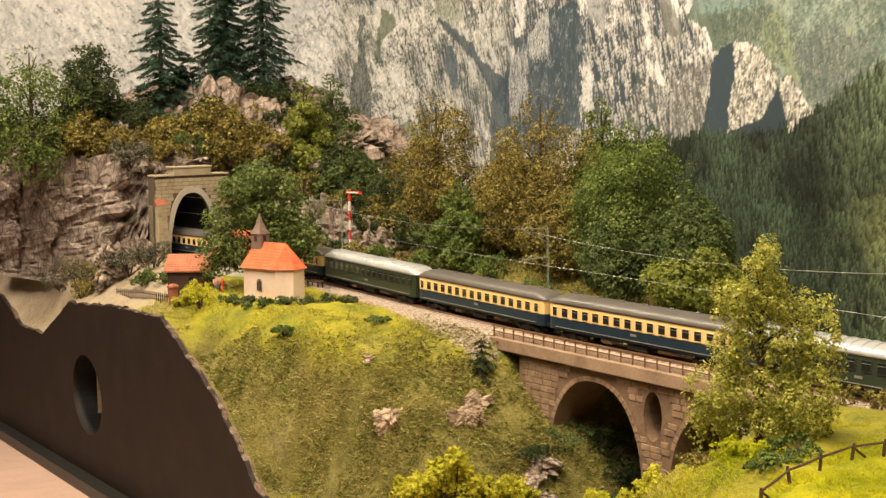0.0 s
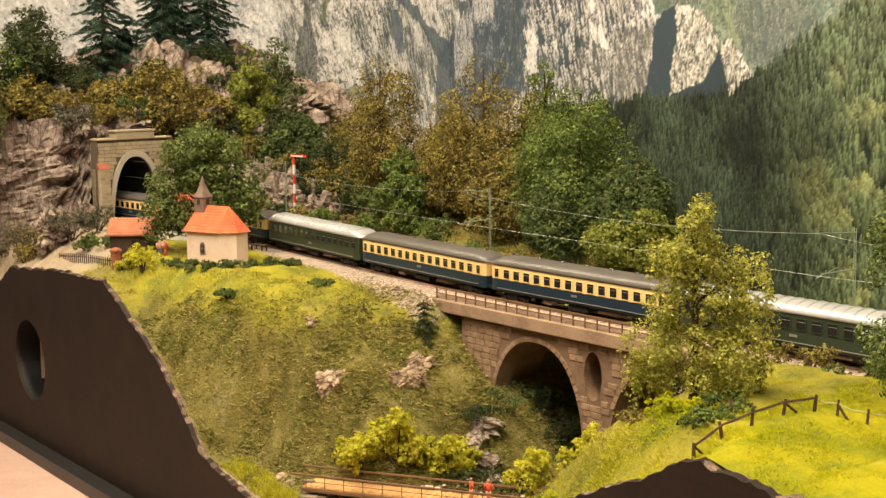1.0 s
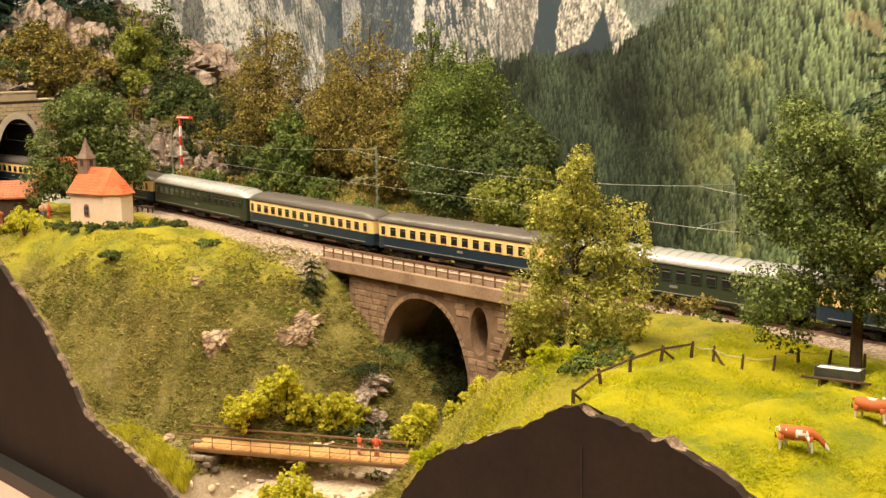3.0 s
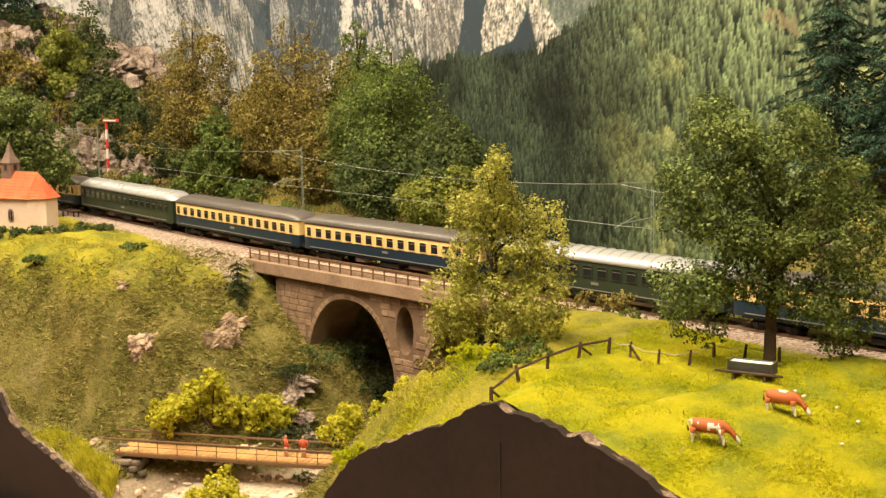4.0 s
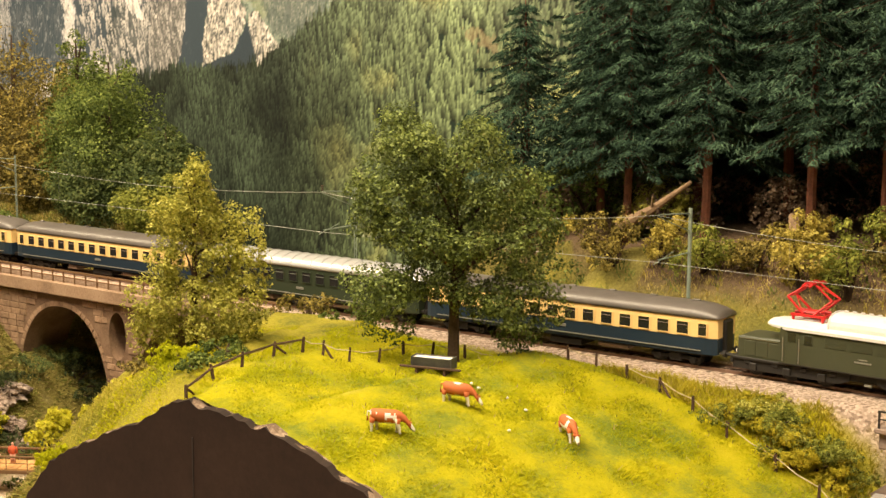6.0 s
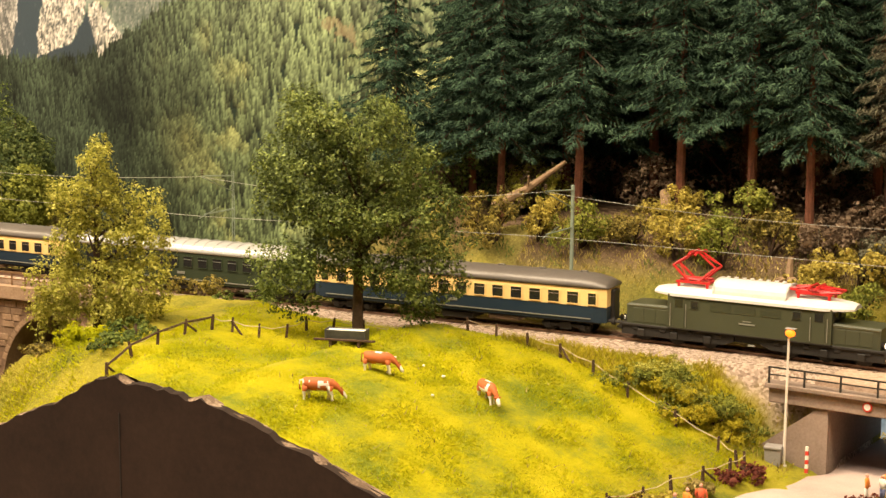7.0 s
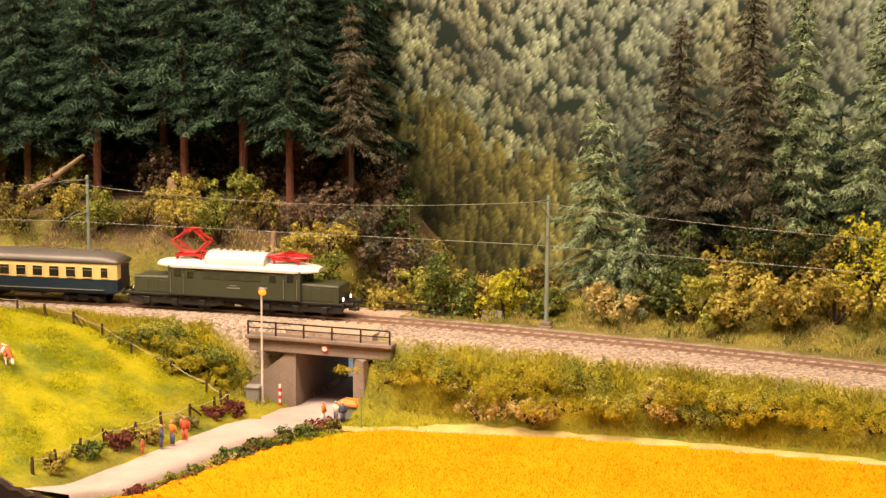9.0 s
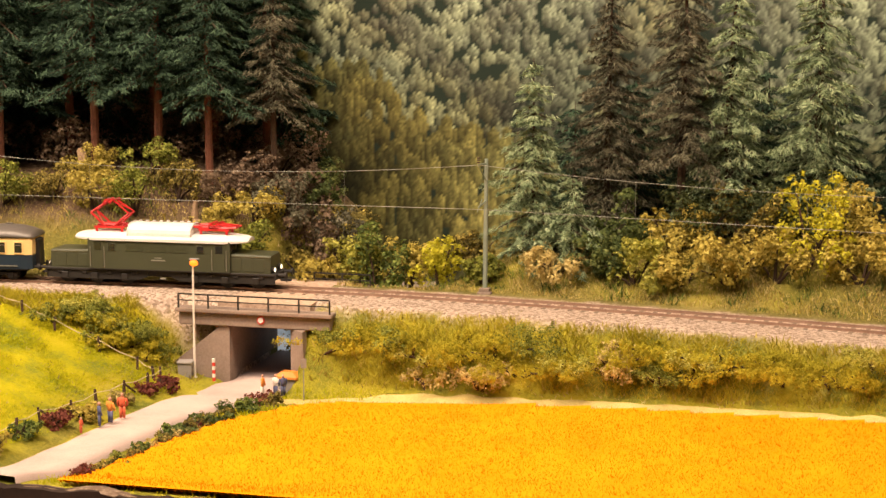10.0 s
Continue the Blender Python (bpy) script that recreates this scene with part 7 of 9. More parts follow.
for j, (x, h) in enumerate(((0.53, 0.11), (0.585, 0.13), (0.64, 0.12), (0.70, 0.13), (0.76, 0.12), (0.82, 0.14))):
    conifer("spruce", "dark young spruce behind the bank's trees", x, 0.555 + 0.008 * (j % 2), h, 0.05, F_SPRUCE, 620 + j, 0.03, M_BARK, 1.0, None, 0.5)
F_DEAD = foliage("dead_brown_twigs", (0.09, 0.062, 0.040), (0.20, 0.14, 0.095), (0.32, 0.24, 0.17), 0.9, 0.05)
# brown brushwood added to lift the black gaps between the spruce trunks
for j in range(11):
    bush("dead brown brushwood deep in the spruce wood", -0.17 + 0.042 * j, 0.515 + 0.03 * (j % 3), 0.09, 0.045 + 0.02 * (j % 2), F_DEAD, 800 + j, 900, 0.0030)
for j, (x, y, w, h, mt) in enumerate([(0.235, 0.455, 0.05, 0.035, F_DEAD), (0.262, 0.445, 0.055, 0.04, F_AUTUMN), (0.285, 0.46, 0.06, 0.045, F_BROWNSP), (0.31, 0.455, 0.055, 0.05, F_DEAD), (0.335, 0.47, 0.06, 0.06, F_BROWNSP), (0.25, 0.48, 0.06, 0.04, F_DEAD), (0.29, 0.485, 0.06, 0.05, F_DEAD), (0.36, 0.475, 0.06, 0.06, F_DEEP)]):
    bush("brown-green brush at the spruce wood's edge", x, y, w, h, mt, 820 + j, 1200, 0.0028)
# trees over the tunnel
for x, y, h, rad, z in [(-1.95, 0.252, 0.30, 0.066, 0.205), (-1.95, 0.365, 0.30, 0.078, 0.235), (-1.96, 0.452, 0.30, 0.078, 0.235), (-2.02, 0.40, 0.26, 0.06, 0.25), (-1.97, 0.30, 0.13, 0.05, 0.21)]:
    k += 1
    conifer("spruce", "blurred dark spruce on the cliff over the tunnel", x, y, h, rad, F_SPRUCE, 80 + k, 0.06, M_BARK, 0.9, z, 0.6, 0.004)
for k2, (x, y, top, sp, mt, lab, z) in enumerate([(-1.93, 0.02, 0.365, 0.092, F_GREEN, "green tree on the cliff's edge", 0.125), (-1.92, 0.121, 0.365, 0.066, F_DARK, "dark green tree on the cliff", 0.19), (-1.75, 0.273, 0.270, 0.062, F_OLIVE, "olive-brown tree over the tunnel", 0.125),
                                                (-1.69, 0.415, 0.300, 0.046, F_MOSS, "bright lime-green tree on the cliff", 0.08), (-1.75, 0.49, 0.31, 0.066, F_DEEP, "dark green tree on the cliff", 0.08), (-1.86, 0.093, 0.24, 0.04, F_OLIVE, "olive-brown shrub tree on the cliff", 0.155),
                                                (-1.62, 0.45, 0.20, 0.05, F_DARK, "dark green tree on the cliff", 0.06), (-1.80, 0.215, 0.225, 0.045, F_OLIVE, "olive-brown shrub tree on the cliff", 0.165), (-1.72, 0.345, 0.22, 0.05, F_OLIVE, "olive-brown shrub tree on the cliff", 0.12), (-1.56, 0.44, 0.18, 0.05, F_DEEP, "dark green tree on the cliff", 0.06)]):
    leafy_tree("broadleaf_tree", lab, x, y, top, sp, mt, 130 + k2, 10500, 0.0044, 0.05, z=z)
for k2, (x, y, w, h, mt, z) in enumerate([(-1.70, 0.12, 0.06, 0.04, F_BROWNSP, 0.145), (-1.72, 0.18, 0.07, 0.035, F_OLIVE, 0.150), (-1.72, 0.23, 0.06, 0.04, F_DEEP, 0.150), (-1.63, 0.30, 0.06, 0.05, F_DEEP, 0.10), (-1.60, 0.37, 0.07, 0.05, F_OLIVE, 0.08), (-1.58, 0.40, 0.07, 0.06, F_DEEP, 0.06),
                                          (-1.80, 0.14, 0.06, 0.04, F_OLIVE, 0.17), (-1.88, 0.17, 0.07, 0.04, F_BROWNSP, 0.19), (-1.53, 0.42, 0.07, 0.05, F_OLIVE, 0.05)]):
    bush("dull brown-green scrub on the rock ledges", x, y, w, h, mt, 150 + k2, 900, 0.0036, z)
# scrub whose dark leaves also stand in for shadow on the upper ledges
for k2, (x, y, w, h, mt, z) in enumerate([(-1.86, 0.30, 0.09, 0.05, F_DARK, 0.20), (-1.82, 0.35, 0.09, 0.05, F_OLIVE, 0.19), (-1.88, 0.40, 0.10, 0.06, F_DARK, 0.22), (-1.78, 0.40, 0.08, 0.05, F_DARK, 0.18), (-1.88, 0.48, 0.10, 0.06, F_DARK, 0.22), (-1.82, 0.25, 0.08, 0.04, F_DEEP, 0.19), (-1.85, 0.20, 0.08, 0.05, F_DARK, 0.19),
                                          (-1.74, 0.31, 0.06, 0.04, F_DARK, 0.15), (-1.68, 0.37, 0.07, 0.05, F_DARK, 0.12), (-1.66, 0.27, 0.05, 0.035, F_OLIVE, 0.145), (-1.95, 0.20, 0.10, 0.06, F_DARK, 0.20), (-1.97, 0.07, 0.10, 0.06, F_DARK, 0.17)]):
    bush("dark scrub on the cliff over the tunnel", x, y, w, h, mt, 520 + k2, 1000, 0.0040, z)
conifer("young_fir", "small dark green fir beside the bridge", -0.735, 0.198, 0.046, 0.023, F_DARK, 190, 0.03, M_BARK, 1.6, None, 0.7, 0.0026)

# bushes
B1 = "bright lime-green bush in the gorge"
for k, (x, y, w, h, n) in enumerate([(-0.642, 0.074, 0.046, 0.038, 1000), (-0.626, 0.104, 0.050, 0.058, 1500), (-0.603, 0.136, 0.046, 0.036, 1000), (-0.597, 0.161, 0.036, 0.030, 800),
                                     (-0.436, 0.148, 0.054, 0.054, 1300), (-0.418, 0.190, 0.042, 0.052, 900), (-0.528, 0.056, 0.050, 0.034, 1000), (-0.500, 0.062, 0.036, 0.024, 700)]):
    bush(B1, x, y, w, h, F_LIME, 200 + k, n * 2, 0.0031)
for k, (x, y, w, h) in enumerate([(-1.215, 0.046, 0.030, 0.026), (-1.175, 0.045, 0.038, 0.034), (-1.235, 0.04, 0.024, 0.018)]):
    bush("yellow-green bush in the chapel garden", x, y, w, h, F_LIME, 220 + k, 800, 0.0026)
for k, (x, y, w) in enumerate([(-1.15, 0.074, 0.026), (-1.125, 0.080, 0.026), (-1.10, 0.086, 0.026), (-1.075, 0.094, 0.026), (-1.055, 0.11, 0.026), (-1.05, 0.135, 0.026), (-1.045, 0.16, 0.026), (-1.03, 0.18, 0.03)]):
    bush("clipped dark green hedge plant round the chapel", x, y, w, 0.011, F_DEEP, 230 + k, 420, 0.0024, None, "chapel hedge")
for k, (x, y, w, h, mt) in enumerate([(-0.97, 0.075, 0.035, 0.010, F_GREEN), (-0.90, 0.16, 0.03, 0.008, F_GREEN), (-1.40, 0.075, 0.05, 0.02, F_DEEP), (-1.36, 0.09, 0.04, 0.016, F_DEEP), (-1.45, 0.06, 0.04, 0.022, F_GREEN),
                                      (-1.56, 0.07, 0.07, 0.045, F_BROWNSP), (-1.60, 0.045, 0.06, 0.04, F_OLIVE), (-1.53, 0.10, 0.05, 0.035, F_BROWNSP), (-1.64, 0.02, 0.06, 0.03, F_OLIVE), (-1.72, 0.05, 0.09, 0.05, F_BROWNSP), (-1.80, 0.055, 0.09, 0.05, F_OLIVE), (-1.90, 0.05, 0.09, 0.04, F_BROWNSP),
                                      (-0.85, 0.33, 0.05, 0.03, F_GREEN), (-0.98, 0.345, 0.05, 0.04, F_GREEN), (-0.62, 0.36, 0.06, 0.06, F_BIRCH), (-0.57, 0.385, 0.07, 0.055, F_DEEP), (-0.52, 0.40, 0.07, 0.05, F_DEEP)]):
    bush("loose scrub bush on the slope", x, y, w, h, mt, 250 + k, 900)
for k, (x, y, w, h, mt) in enumerate([(-0.33, 0.375, 0.06, 0.045, F_LIME), (-0.27, 0.40, 0.06, 0.04, F_GREEN), (-0.22, 0.385, 0.075, 0.055, F_GREEN), (-0.15, 0.40, 0.07, 0.05, F_GREEN), (-0.39, 0.37, 0.05, 0.035, F_GREEN), (-0.08, 0.41, 0.06, 0.05, F_BIRCH)]):
    bush("green bush behind the railway line", x, y, w, h, mt, 270 + k, 1300, 0.003, -0.03)
for k, (x, y, w, h) in enumerate([(-0.05, 0.425, 0.055, 0.048), (-0.01, 0.43, 0.05, 0.04), (0.03, 0.43, 0.055, 0.04), (0.075, 0.44, 0.055, 0.036), (0.115, 0.435, 0.06, 0.038), (0.155, 0.435, 0.06, 0.04), (0.19, 0.445, 0.045, 0.04),
                                  (0.235, 0.43, 0.05, 0.04), (0.265, 0.42, 0.055, 0.034), (0.30, 0.43, 0.05, 0.03), (0.10, 0.46, 0.05, 0.032), (0.16, 0.462, 0.05, 0.034)]):
    bush("yellow-brown autumn bush below the spruces", x, y, w, h, (F_OLIVE, F_AUTUMN, F_MOSS)[k % 3], 290 + k, 1400, 0.0023)
for k, (x, dy, w, h, mt) in enumerate([(0.475, 0.058, 0.036, 0.026, F_MOSS), (0.535, 0.066, 0.06, 0.030, F_STRAW), (0.57, 0.075, 0.06, 0.034, F_DEEP), (0.60, 0.062, 0.052, 0.040, F_BIRCH), (0.64, 0.066, 0.056, 0.034, F_AUTUMN), (0.675, 0.070, 0.06, 0.040, F_AUTUMN), (0.71, 0.074, 0.06, 0.044, F_AUTUMN),
                                      (0.735, 0.088, 0.06, 0.082, F_LIME), (0.775, 0.078, 0.065, 0.046, F_AUTUMN), (0.82, 0.080, 0.07, 0.05, F_AUTUMN), (0.63, 0.095, 0.06, 0.045, F_AUTUMN), (0.69, 0.105, 0.06, 0.05, F_OLIVE), (0.76, 0.11, 0.07, 0.06, F_AUTUMN), (0.58, 0.10, 0.06, 0.05, F_DEEP), (0.53, 0.095, 0.055, 0.045, F_PALE), (0.65, 0.12, 0.07, 0.06, F_DARK), (0.72, 0.125, 0.07, 0.06, F_DARK)]):
    bush("leafy bush on the bank beside the line", x, float(track_y(x)) + dy, w, h, mt, 310 + k, 1300, 0.0030)
for k, (x, dy, w, h) in enumerate([(0.46, 0.088, 0.06, 0.016), (0.50, 0.086, 0.05, 0.018), (0.60, 0.078, 0.045, 0.026)]):
    bush("dry straw-pink brushwood on the embankment", x, float(track_y(x)) - dy, w, h, F_STRAW, 380 + k, 800, 0.002)
for k, (x, y, w, h, mt) in enumerate([(-1.42, 0.318, 0.06, 0.035, F_OLIVE), (-1.36, 0.325, 0.06, 0.03, F_DARK), (-1.30, 0.33, 0.06, 0.03, F_OLIVE), (-1.24, 0.335, 0.06, 0.035, F_GREEN), (-1.18, 0.34, 0.06, 0.03, F_OLIVE), (-1.12, 0.345, 0.06, 0.03, F_GREEN)]):
    bush("dull scrub at the rocks' foot beside the line", x, y, w, h, mt, 385 + k, 900, 0.003)
F_BRUSH = foliage("yellow_green_brush", (0.19, 0.175, 0.020), (0.42, 0.37, 0.035), (0.66, 0.56, 0.06), 0.9, 0.05, 0.45, 22.0, 0.25)
rr = random.Random(44)
for k in range(34):
    x = 0.372 + k * 0.0155 + rr.uniform(-0.006, 0.006)
    yb = float(track_y(x)) - rr.uniform(0.066, 0.078)
    bush("tangled yellow-green scrub on the railway embankment", x, yb, rr.uniform(0.045, 0.07), rr.uniform(0.012, 0.020), rr.choice([F_BRUSH, F_BRUSH, F_BRUSH, F_BIRCH, F_MOSS]), 400 + k, 1900, 0.0014, None, "embankment scrub")
for k in range(17):
    x = 0.150 + 0.0056 * k
    yb = 0.275 + rr.uniform(-0.008, 0.022)
    bush("yellow-green scrub beside the pasture fence", x, yb, rr.uniform(0.032, 0.045), rr.uniform(0.009, 0.017), rr.choice([F_BRUSH, F_BIRCH, F_BRUSH, F_MOSS, F_BRUSH]), 450 + k, 1500, 0.0015, None, "fence scrub")
for k, (x, y, w, h, mt) in enumerate([(0.31, 0.45, 0.05, 0.04, F_OLIVE), (0.33, 0.43, 0.05, 0.035, F_AUTUMN), (0.35, 0.45, 0.055, 0.05, F_BIRCH), (0.375, 0.44, 0.05, 0.06, F_GREEN), (0.40, 0.45, 0.055, 0.055, F_AUTUMN), (0.43, 0.44, 0.05, 0.05, F_LIME), (0.455, 0.45, 0.05, 0.040, F_OLIVE), (0.33, 0.50, 0.06, 0.06, F_OLIVE), (0.30, 0.51, 0.06, 0.06, F_DEEP)]):
    bush("mixed bush at the wood's edge", x, y, w, h, mt, 330 + k, 1300, 0.0028, max(gz(x, y), -0.02))
for k, (x, y, w, h, mt) in enumerate([(-0.60, 0.33, 0.09, 0.05, F_DEEP), (-0.54, 0.36, 0.10, 0.06, F_DEEP), (-0.48, 0.35, 0.09, 0.06, F_GREEN), (-0.44, 0.38, 0.09, 0.07, F_DEEP), (-0.66, 0.34, 0.08, 0.05, F_OLIVE), (-0.50, 0.42, 0.10, 0.07, F_DEEP)]):
    bush("shaded green scrub behind the viaduct", x, y, w, h, mt, 345 + k, 1500, 0.0034)
# dark low leaves put the shade below the arches into colour
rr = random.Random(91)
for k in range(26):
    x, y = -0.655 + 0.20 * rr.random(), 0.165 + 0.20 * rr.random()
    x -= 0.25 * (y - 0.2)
    bush("dark low leaves standing for the shaded turf below the arches", x, y, rr.uniform(0.06, 0.08), rr.uniform(0.010, 0.018), F_DEEP if k % 3 else F_DARK, 700 + k, 1500, 0.0019, None, "ivy below the arches")
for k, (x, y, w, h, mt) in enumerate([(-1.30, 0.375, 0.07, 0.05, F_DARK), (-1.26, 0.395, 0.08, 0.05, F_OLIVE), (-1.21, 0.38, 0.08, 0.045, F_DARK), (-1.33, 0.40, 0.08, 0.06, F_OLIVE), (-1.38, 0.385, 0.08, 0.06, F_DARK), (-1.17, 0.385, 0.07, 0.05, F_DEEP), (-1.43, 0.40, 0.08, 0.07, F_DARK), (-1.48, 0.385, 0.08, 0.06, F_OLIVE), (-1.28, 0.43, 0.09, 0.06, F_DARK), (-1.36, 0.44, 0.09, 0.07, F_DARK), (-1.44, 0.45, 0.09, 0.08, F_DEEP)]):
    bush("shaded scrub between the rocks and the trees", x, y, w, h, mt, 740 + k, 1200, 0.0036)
for k, (x, y, w, h, mt) in enumerate([(-0.10, 0.46, 0.08, 0.06, F_AUTUMN), (-0.13, 0.50, 0.09, 0.07, F_GREEN), (-0.08, 0.52, 0.08, 0.08, F_DEEP), (-0.05, 0.50, 0.07, 0.05, F_BIRCH), (-0.15, 0.54, 0.09, 0.06, F_DEEP), (-0.16, 0.45, 0.08, 0.06, F_GREEN)]):
    bush("yellow-green thicket beside the spruce wood", x, y, w, h, mt, 360 + k, 1600, 0.0032)
F_RUST = foliage("rust_red_leaves", (0.06, 0.016, 0.01), (0.19, 0.05, 0.035), (0.30, 0.11, 0.07))
for k, (x, y, w, h, mt) in enumerate([(0.262, 0.245, 0.022, 0.014, F_RUST), (0.256, 0.225, 0.02, 0.012, F_RUST), (0.236, 0.118, 0.022, 0.013, F_RUST), (0.243, 0.145, 0.024, 0.013, F_AUTUMN), (0.229, 0.085, 0.022, 0.012, F_GREEN), (0.226, 0.05, 0.02, 0.014, F_AUTUMN), (0.251, 0.19, 0.02, 0.012, F_DRY),
                                      (0.335, 0.225, 0.02, 0.010, F_GREEN), (0.325, 0.185, 0.022, 0.009, F_DEEP), (0.315, 0.145, 0.02, 0.009, F_DEEP), (0.335, 0.25, 0.018, 0.011, F_RUST), (0.30, 0.105, 0.018, 0.008, F_GREEN), (0.315, 0.165, 0.018, 0.010, F_OLIVE), (0.345, 0.245, 0.018, 0.010, F_OLIVE)]):
    bush("low leafy shrub at the roadside", x, y, w, h, mt, 480 + k, 380, 0.0022, None, "roadside shrubs")
rv = random.Random(17)
for k in range(26):
    y = 0.045 + 0.0078 * k
    x = float(np.interp(y, [0.0, 0.05, 0.1, 0.17, 0.22, 0.25], [0.245, 0.258, 0.27, 0.277, 0.29, 0.305])) + rv.uniform(0.030, 0.040)
    bush("small flowering plant on the verge beside the grain", x, y, rv.uniform(0.010, 0.017), rv.uniform(0.005, 0.010), rv.choice([F_OLIVE, F_MOSS, F_RUST, F_STRAW, F_GREEN, F_OLIVE]), 860 + k, 200, 0.0019, None, "verge plants")
for k, (x, y, w, h, mt) in enumerate([(-0.12, 0.05, 0.03, 0.010, F_GREEN), (-0.16, 0.06, 0.035, 0.012, F_GRASS), (-0.135, 0.085, 0.035, 0.012, F_GREEN), (-0.2, 0.06, 0.03, 0.010, F_OLIVE), (-0.205, 0.225, 0.05, 0.02, F_OLIVE), (-0.16, 0.235, 0.05, 0.016, F_GREEN), (-0.23, 0.16, 0.04, 0.014, F_GREEN), (-0.25, 0.02, 0.03, 0.016, F_GRASS)]):
    bush("grassy cushion on the pasture's slope", x, y, w, h, mt, 500 + k, 600, 0.0024)

# cliffs and boulders
for k, (x, y, z, sx, sy, sz) in enumerate([(-1.50, 0.36, 0.05, 0.05, 0.04, 0.06), (-1.43, 0.35, 0.035, 0.045, 0.035, 0.05), (-1.345, 0.392, 0.03, 0.045, 0.03, 0.046), (-1.27, 0.365, 0.03, 0.035, 0.03, 0.034),
                                           (-1.20, 0.37, 0.02, 0.03, 0.025, 0.024), (-1.60, 0.05, 0.0, 0.035, 0.03, 0.035), (-1.62, 0.10, 0.0, 0.03, 0.025, 0.04), (-1.56, 0.31, 0.04, 0.04, 0.03, 0.06)]):
    rock("rock", "brown-grey layered plaster rock beside the line", x, y, z, sx, sy, sz, 3 + k, 0.5 * k, 5, "cliff rocks")
def outcrop(label, x, y, z, sx, sy, sz, seed, rz, mat):
    """Broken rock: several faceted blocks grown together, rough on the surface."""
    rs = np.random.RandomState(seed)
    blocks = []
    for k in range(6):
        nrm = rs.normal(size=(15, 3))
        nrm /= np.linalg.norm(nrm, axis=1)[:, None]
        big = 0.8 if k == 0 else rs.uniform(0.4, 0.7)
        mid = rs.uniform(-0.5, 0.5, 3) * (k > 0) * np.array([1, 1, 0.75])
        blocks.append((nrm, rs.uniform(0.55, 1.0, 15) * big + nrm @ mid))
    bm = bmesh.new()
    bmesh.ops.create_icosphere(bm, subdivisions=5, radius=1.0)
    for v in bm.verts:
        p = np.array(v.co)
        r = 0.2
        for nrm, far in blocks:
            c = nrm @ p
            go = np.min((far / np.where(c > 0.02, c, 1.0))[c > 0.02])
            come = max(0.0, np.max((far / np.where(c < -0.02, c, 1.0))[c < -0.02]))
            if go > come:
                r = max(r, go)
        w = v.co * min(r, 1.5)
        crease = max(0.0, 0.16 - abs(noise.noise(w * 2.6 + Vector((seed, 0, 0))))) / 0.16
        w *= 1 - 0.16 * crease + 0.10 * noise.noise(w * 6) + 0.05 * noise.noise(w * 15)
        v.co = (w.x * sx, w.y * sy, w.z * sz)
    me = bpy.data.meshes.new("rock")
    bm.to_mesh(me)
    bm.free()
    me.materials.append(mat)
    ob = new("rock", me)
    ob.location, ob.rotation_euler = (x, y, z), (0.25, 0.1, rz)
    return tagged(ob, label, "rock", "gorge rocks")


for k, (x, y, z, sx, sy, sz) in enumerate([(-0.722, 0.085, -0.072, 0.022, 0.016, 0.015), (-0.678, 0.145, -0.074, 0.018, 0.014, 0.022), (-0.695, 0.168, -0.062, 0.014, 0.010, 0.013), (-0.81, 0.105, -0.028, 0.016, 0.012, 0.007), (-0.56, 0.34, -0.06, 0.035, 0.025, 0.022),
                                           (-0.205, 0.23, -0.012, 0.014, 0.010, 0.006), (-0.740, 0.034, -0.171, 0.015, 0.006, 0.004)]):
    outcrop("pale brown broken rock in the turf of the gorge", x, y, z, sx, sy, sz, 40 + k, 0.9 * k, M_PALEROCK)
for k, (x, y, sx, sy, sz) in enumerate([(-0.620, 0.190, 0.026, 0.014, 0.010), (-0.600, 0.185, 0.020, 0.014, 0.010), (-0.585, 0.180, 0.016, 0.012, 0.012), (-0.628, 0.205, 0.020, 0.012, 0.008)]):
    outcrop("grey layered rock at the foot of the gorge's slope", x, y, gz(x, y) + 0.002, sx, sy, sz, 60 + k, 0.4 * k - 0.5, M_ROCK)
for k, (x, y, sx, sy, sz) in enumerate([(-0.50, 0.10, 0.014, 0.010, 0.007), (-0.475, 0.105, 0.010, 0.010, 0.008), (-0.55, 0.07, 0.012, 0.009, 0.005), (-0.468, 0.09, 0.009, 0.008, 0.006)]):
    outcrop("cream boulder beside the stream", x, y, gz(x, y) + 0.004, sx, sy, sz, 70 + k, 0.7 * k, M_PEBBLE)


# ---- grass and fields: uncounted stuff ----
def scatter(name, label, n, xr, yr, keep, height, width, mat, seed, lean=0.45):
    rs = np.random.RandomState(seed)
    x, y = rs.uniform(*xr, n), rs.uniform(*yr, n)
    m = keep(x, y, rs)
    x, y = x[m], y[m]
    z = ground(x, y) - 0.0005
    p = np.array([noise.noise(Vector((a * 40, b * 40, 3.0))) for a, b in zip(x, y)])
    hh = height * np.clip(0.75 + 0.9 * p, 0.25, 1.6)
    ob = new(name, blades_mesh(name, np.stack([x, y, z], 1), hh, lean, width * (0.7 + 0.6 * rs.rand(len(x))), mat, rs))
    return tagged(ob, label, "grass", kind="stuff")


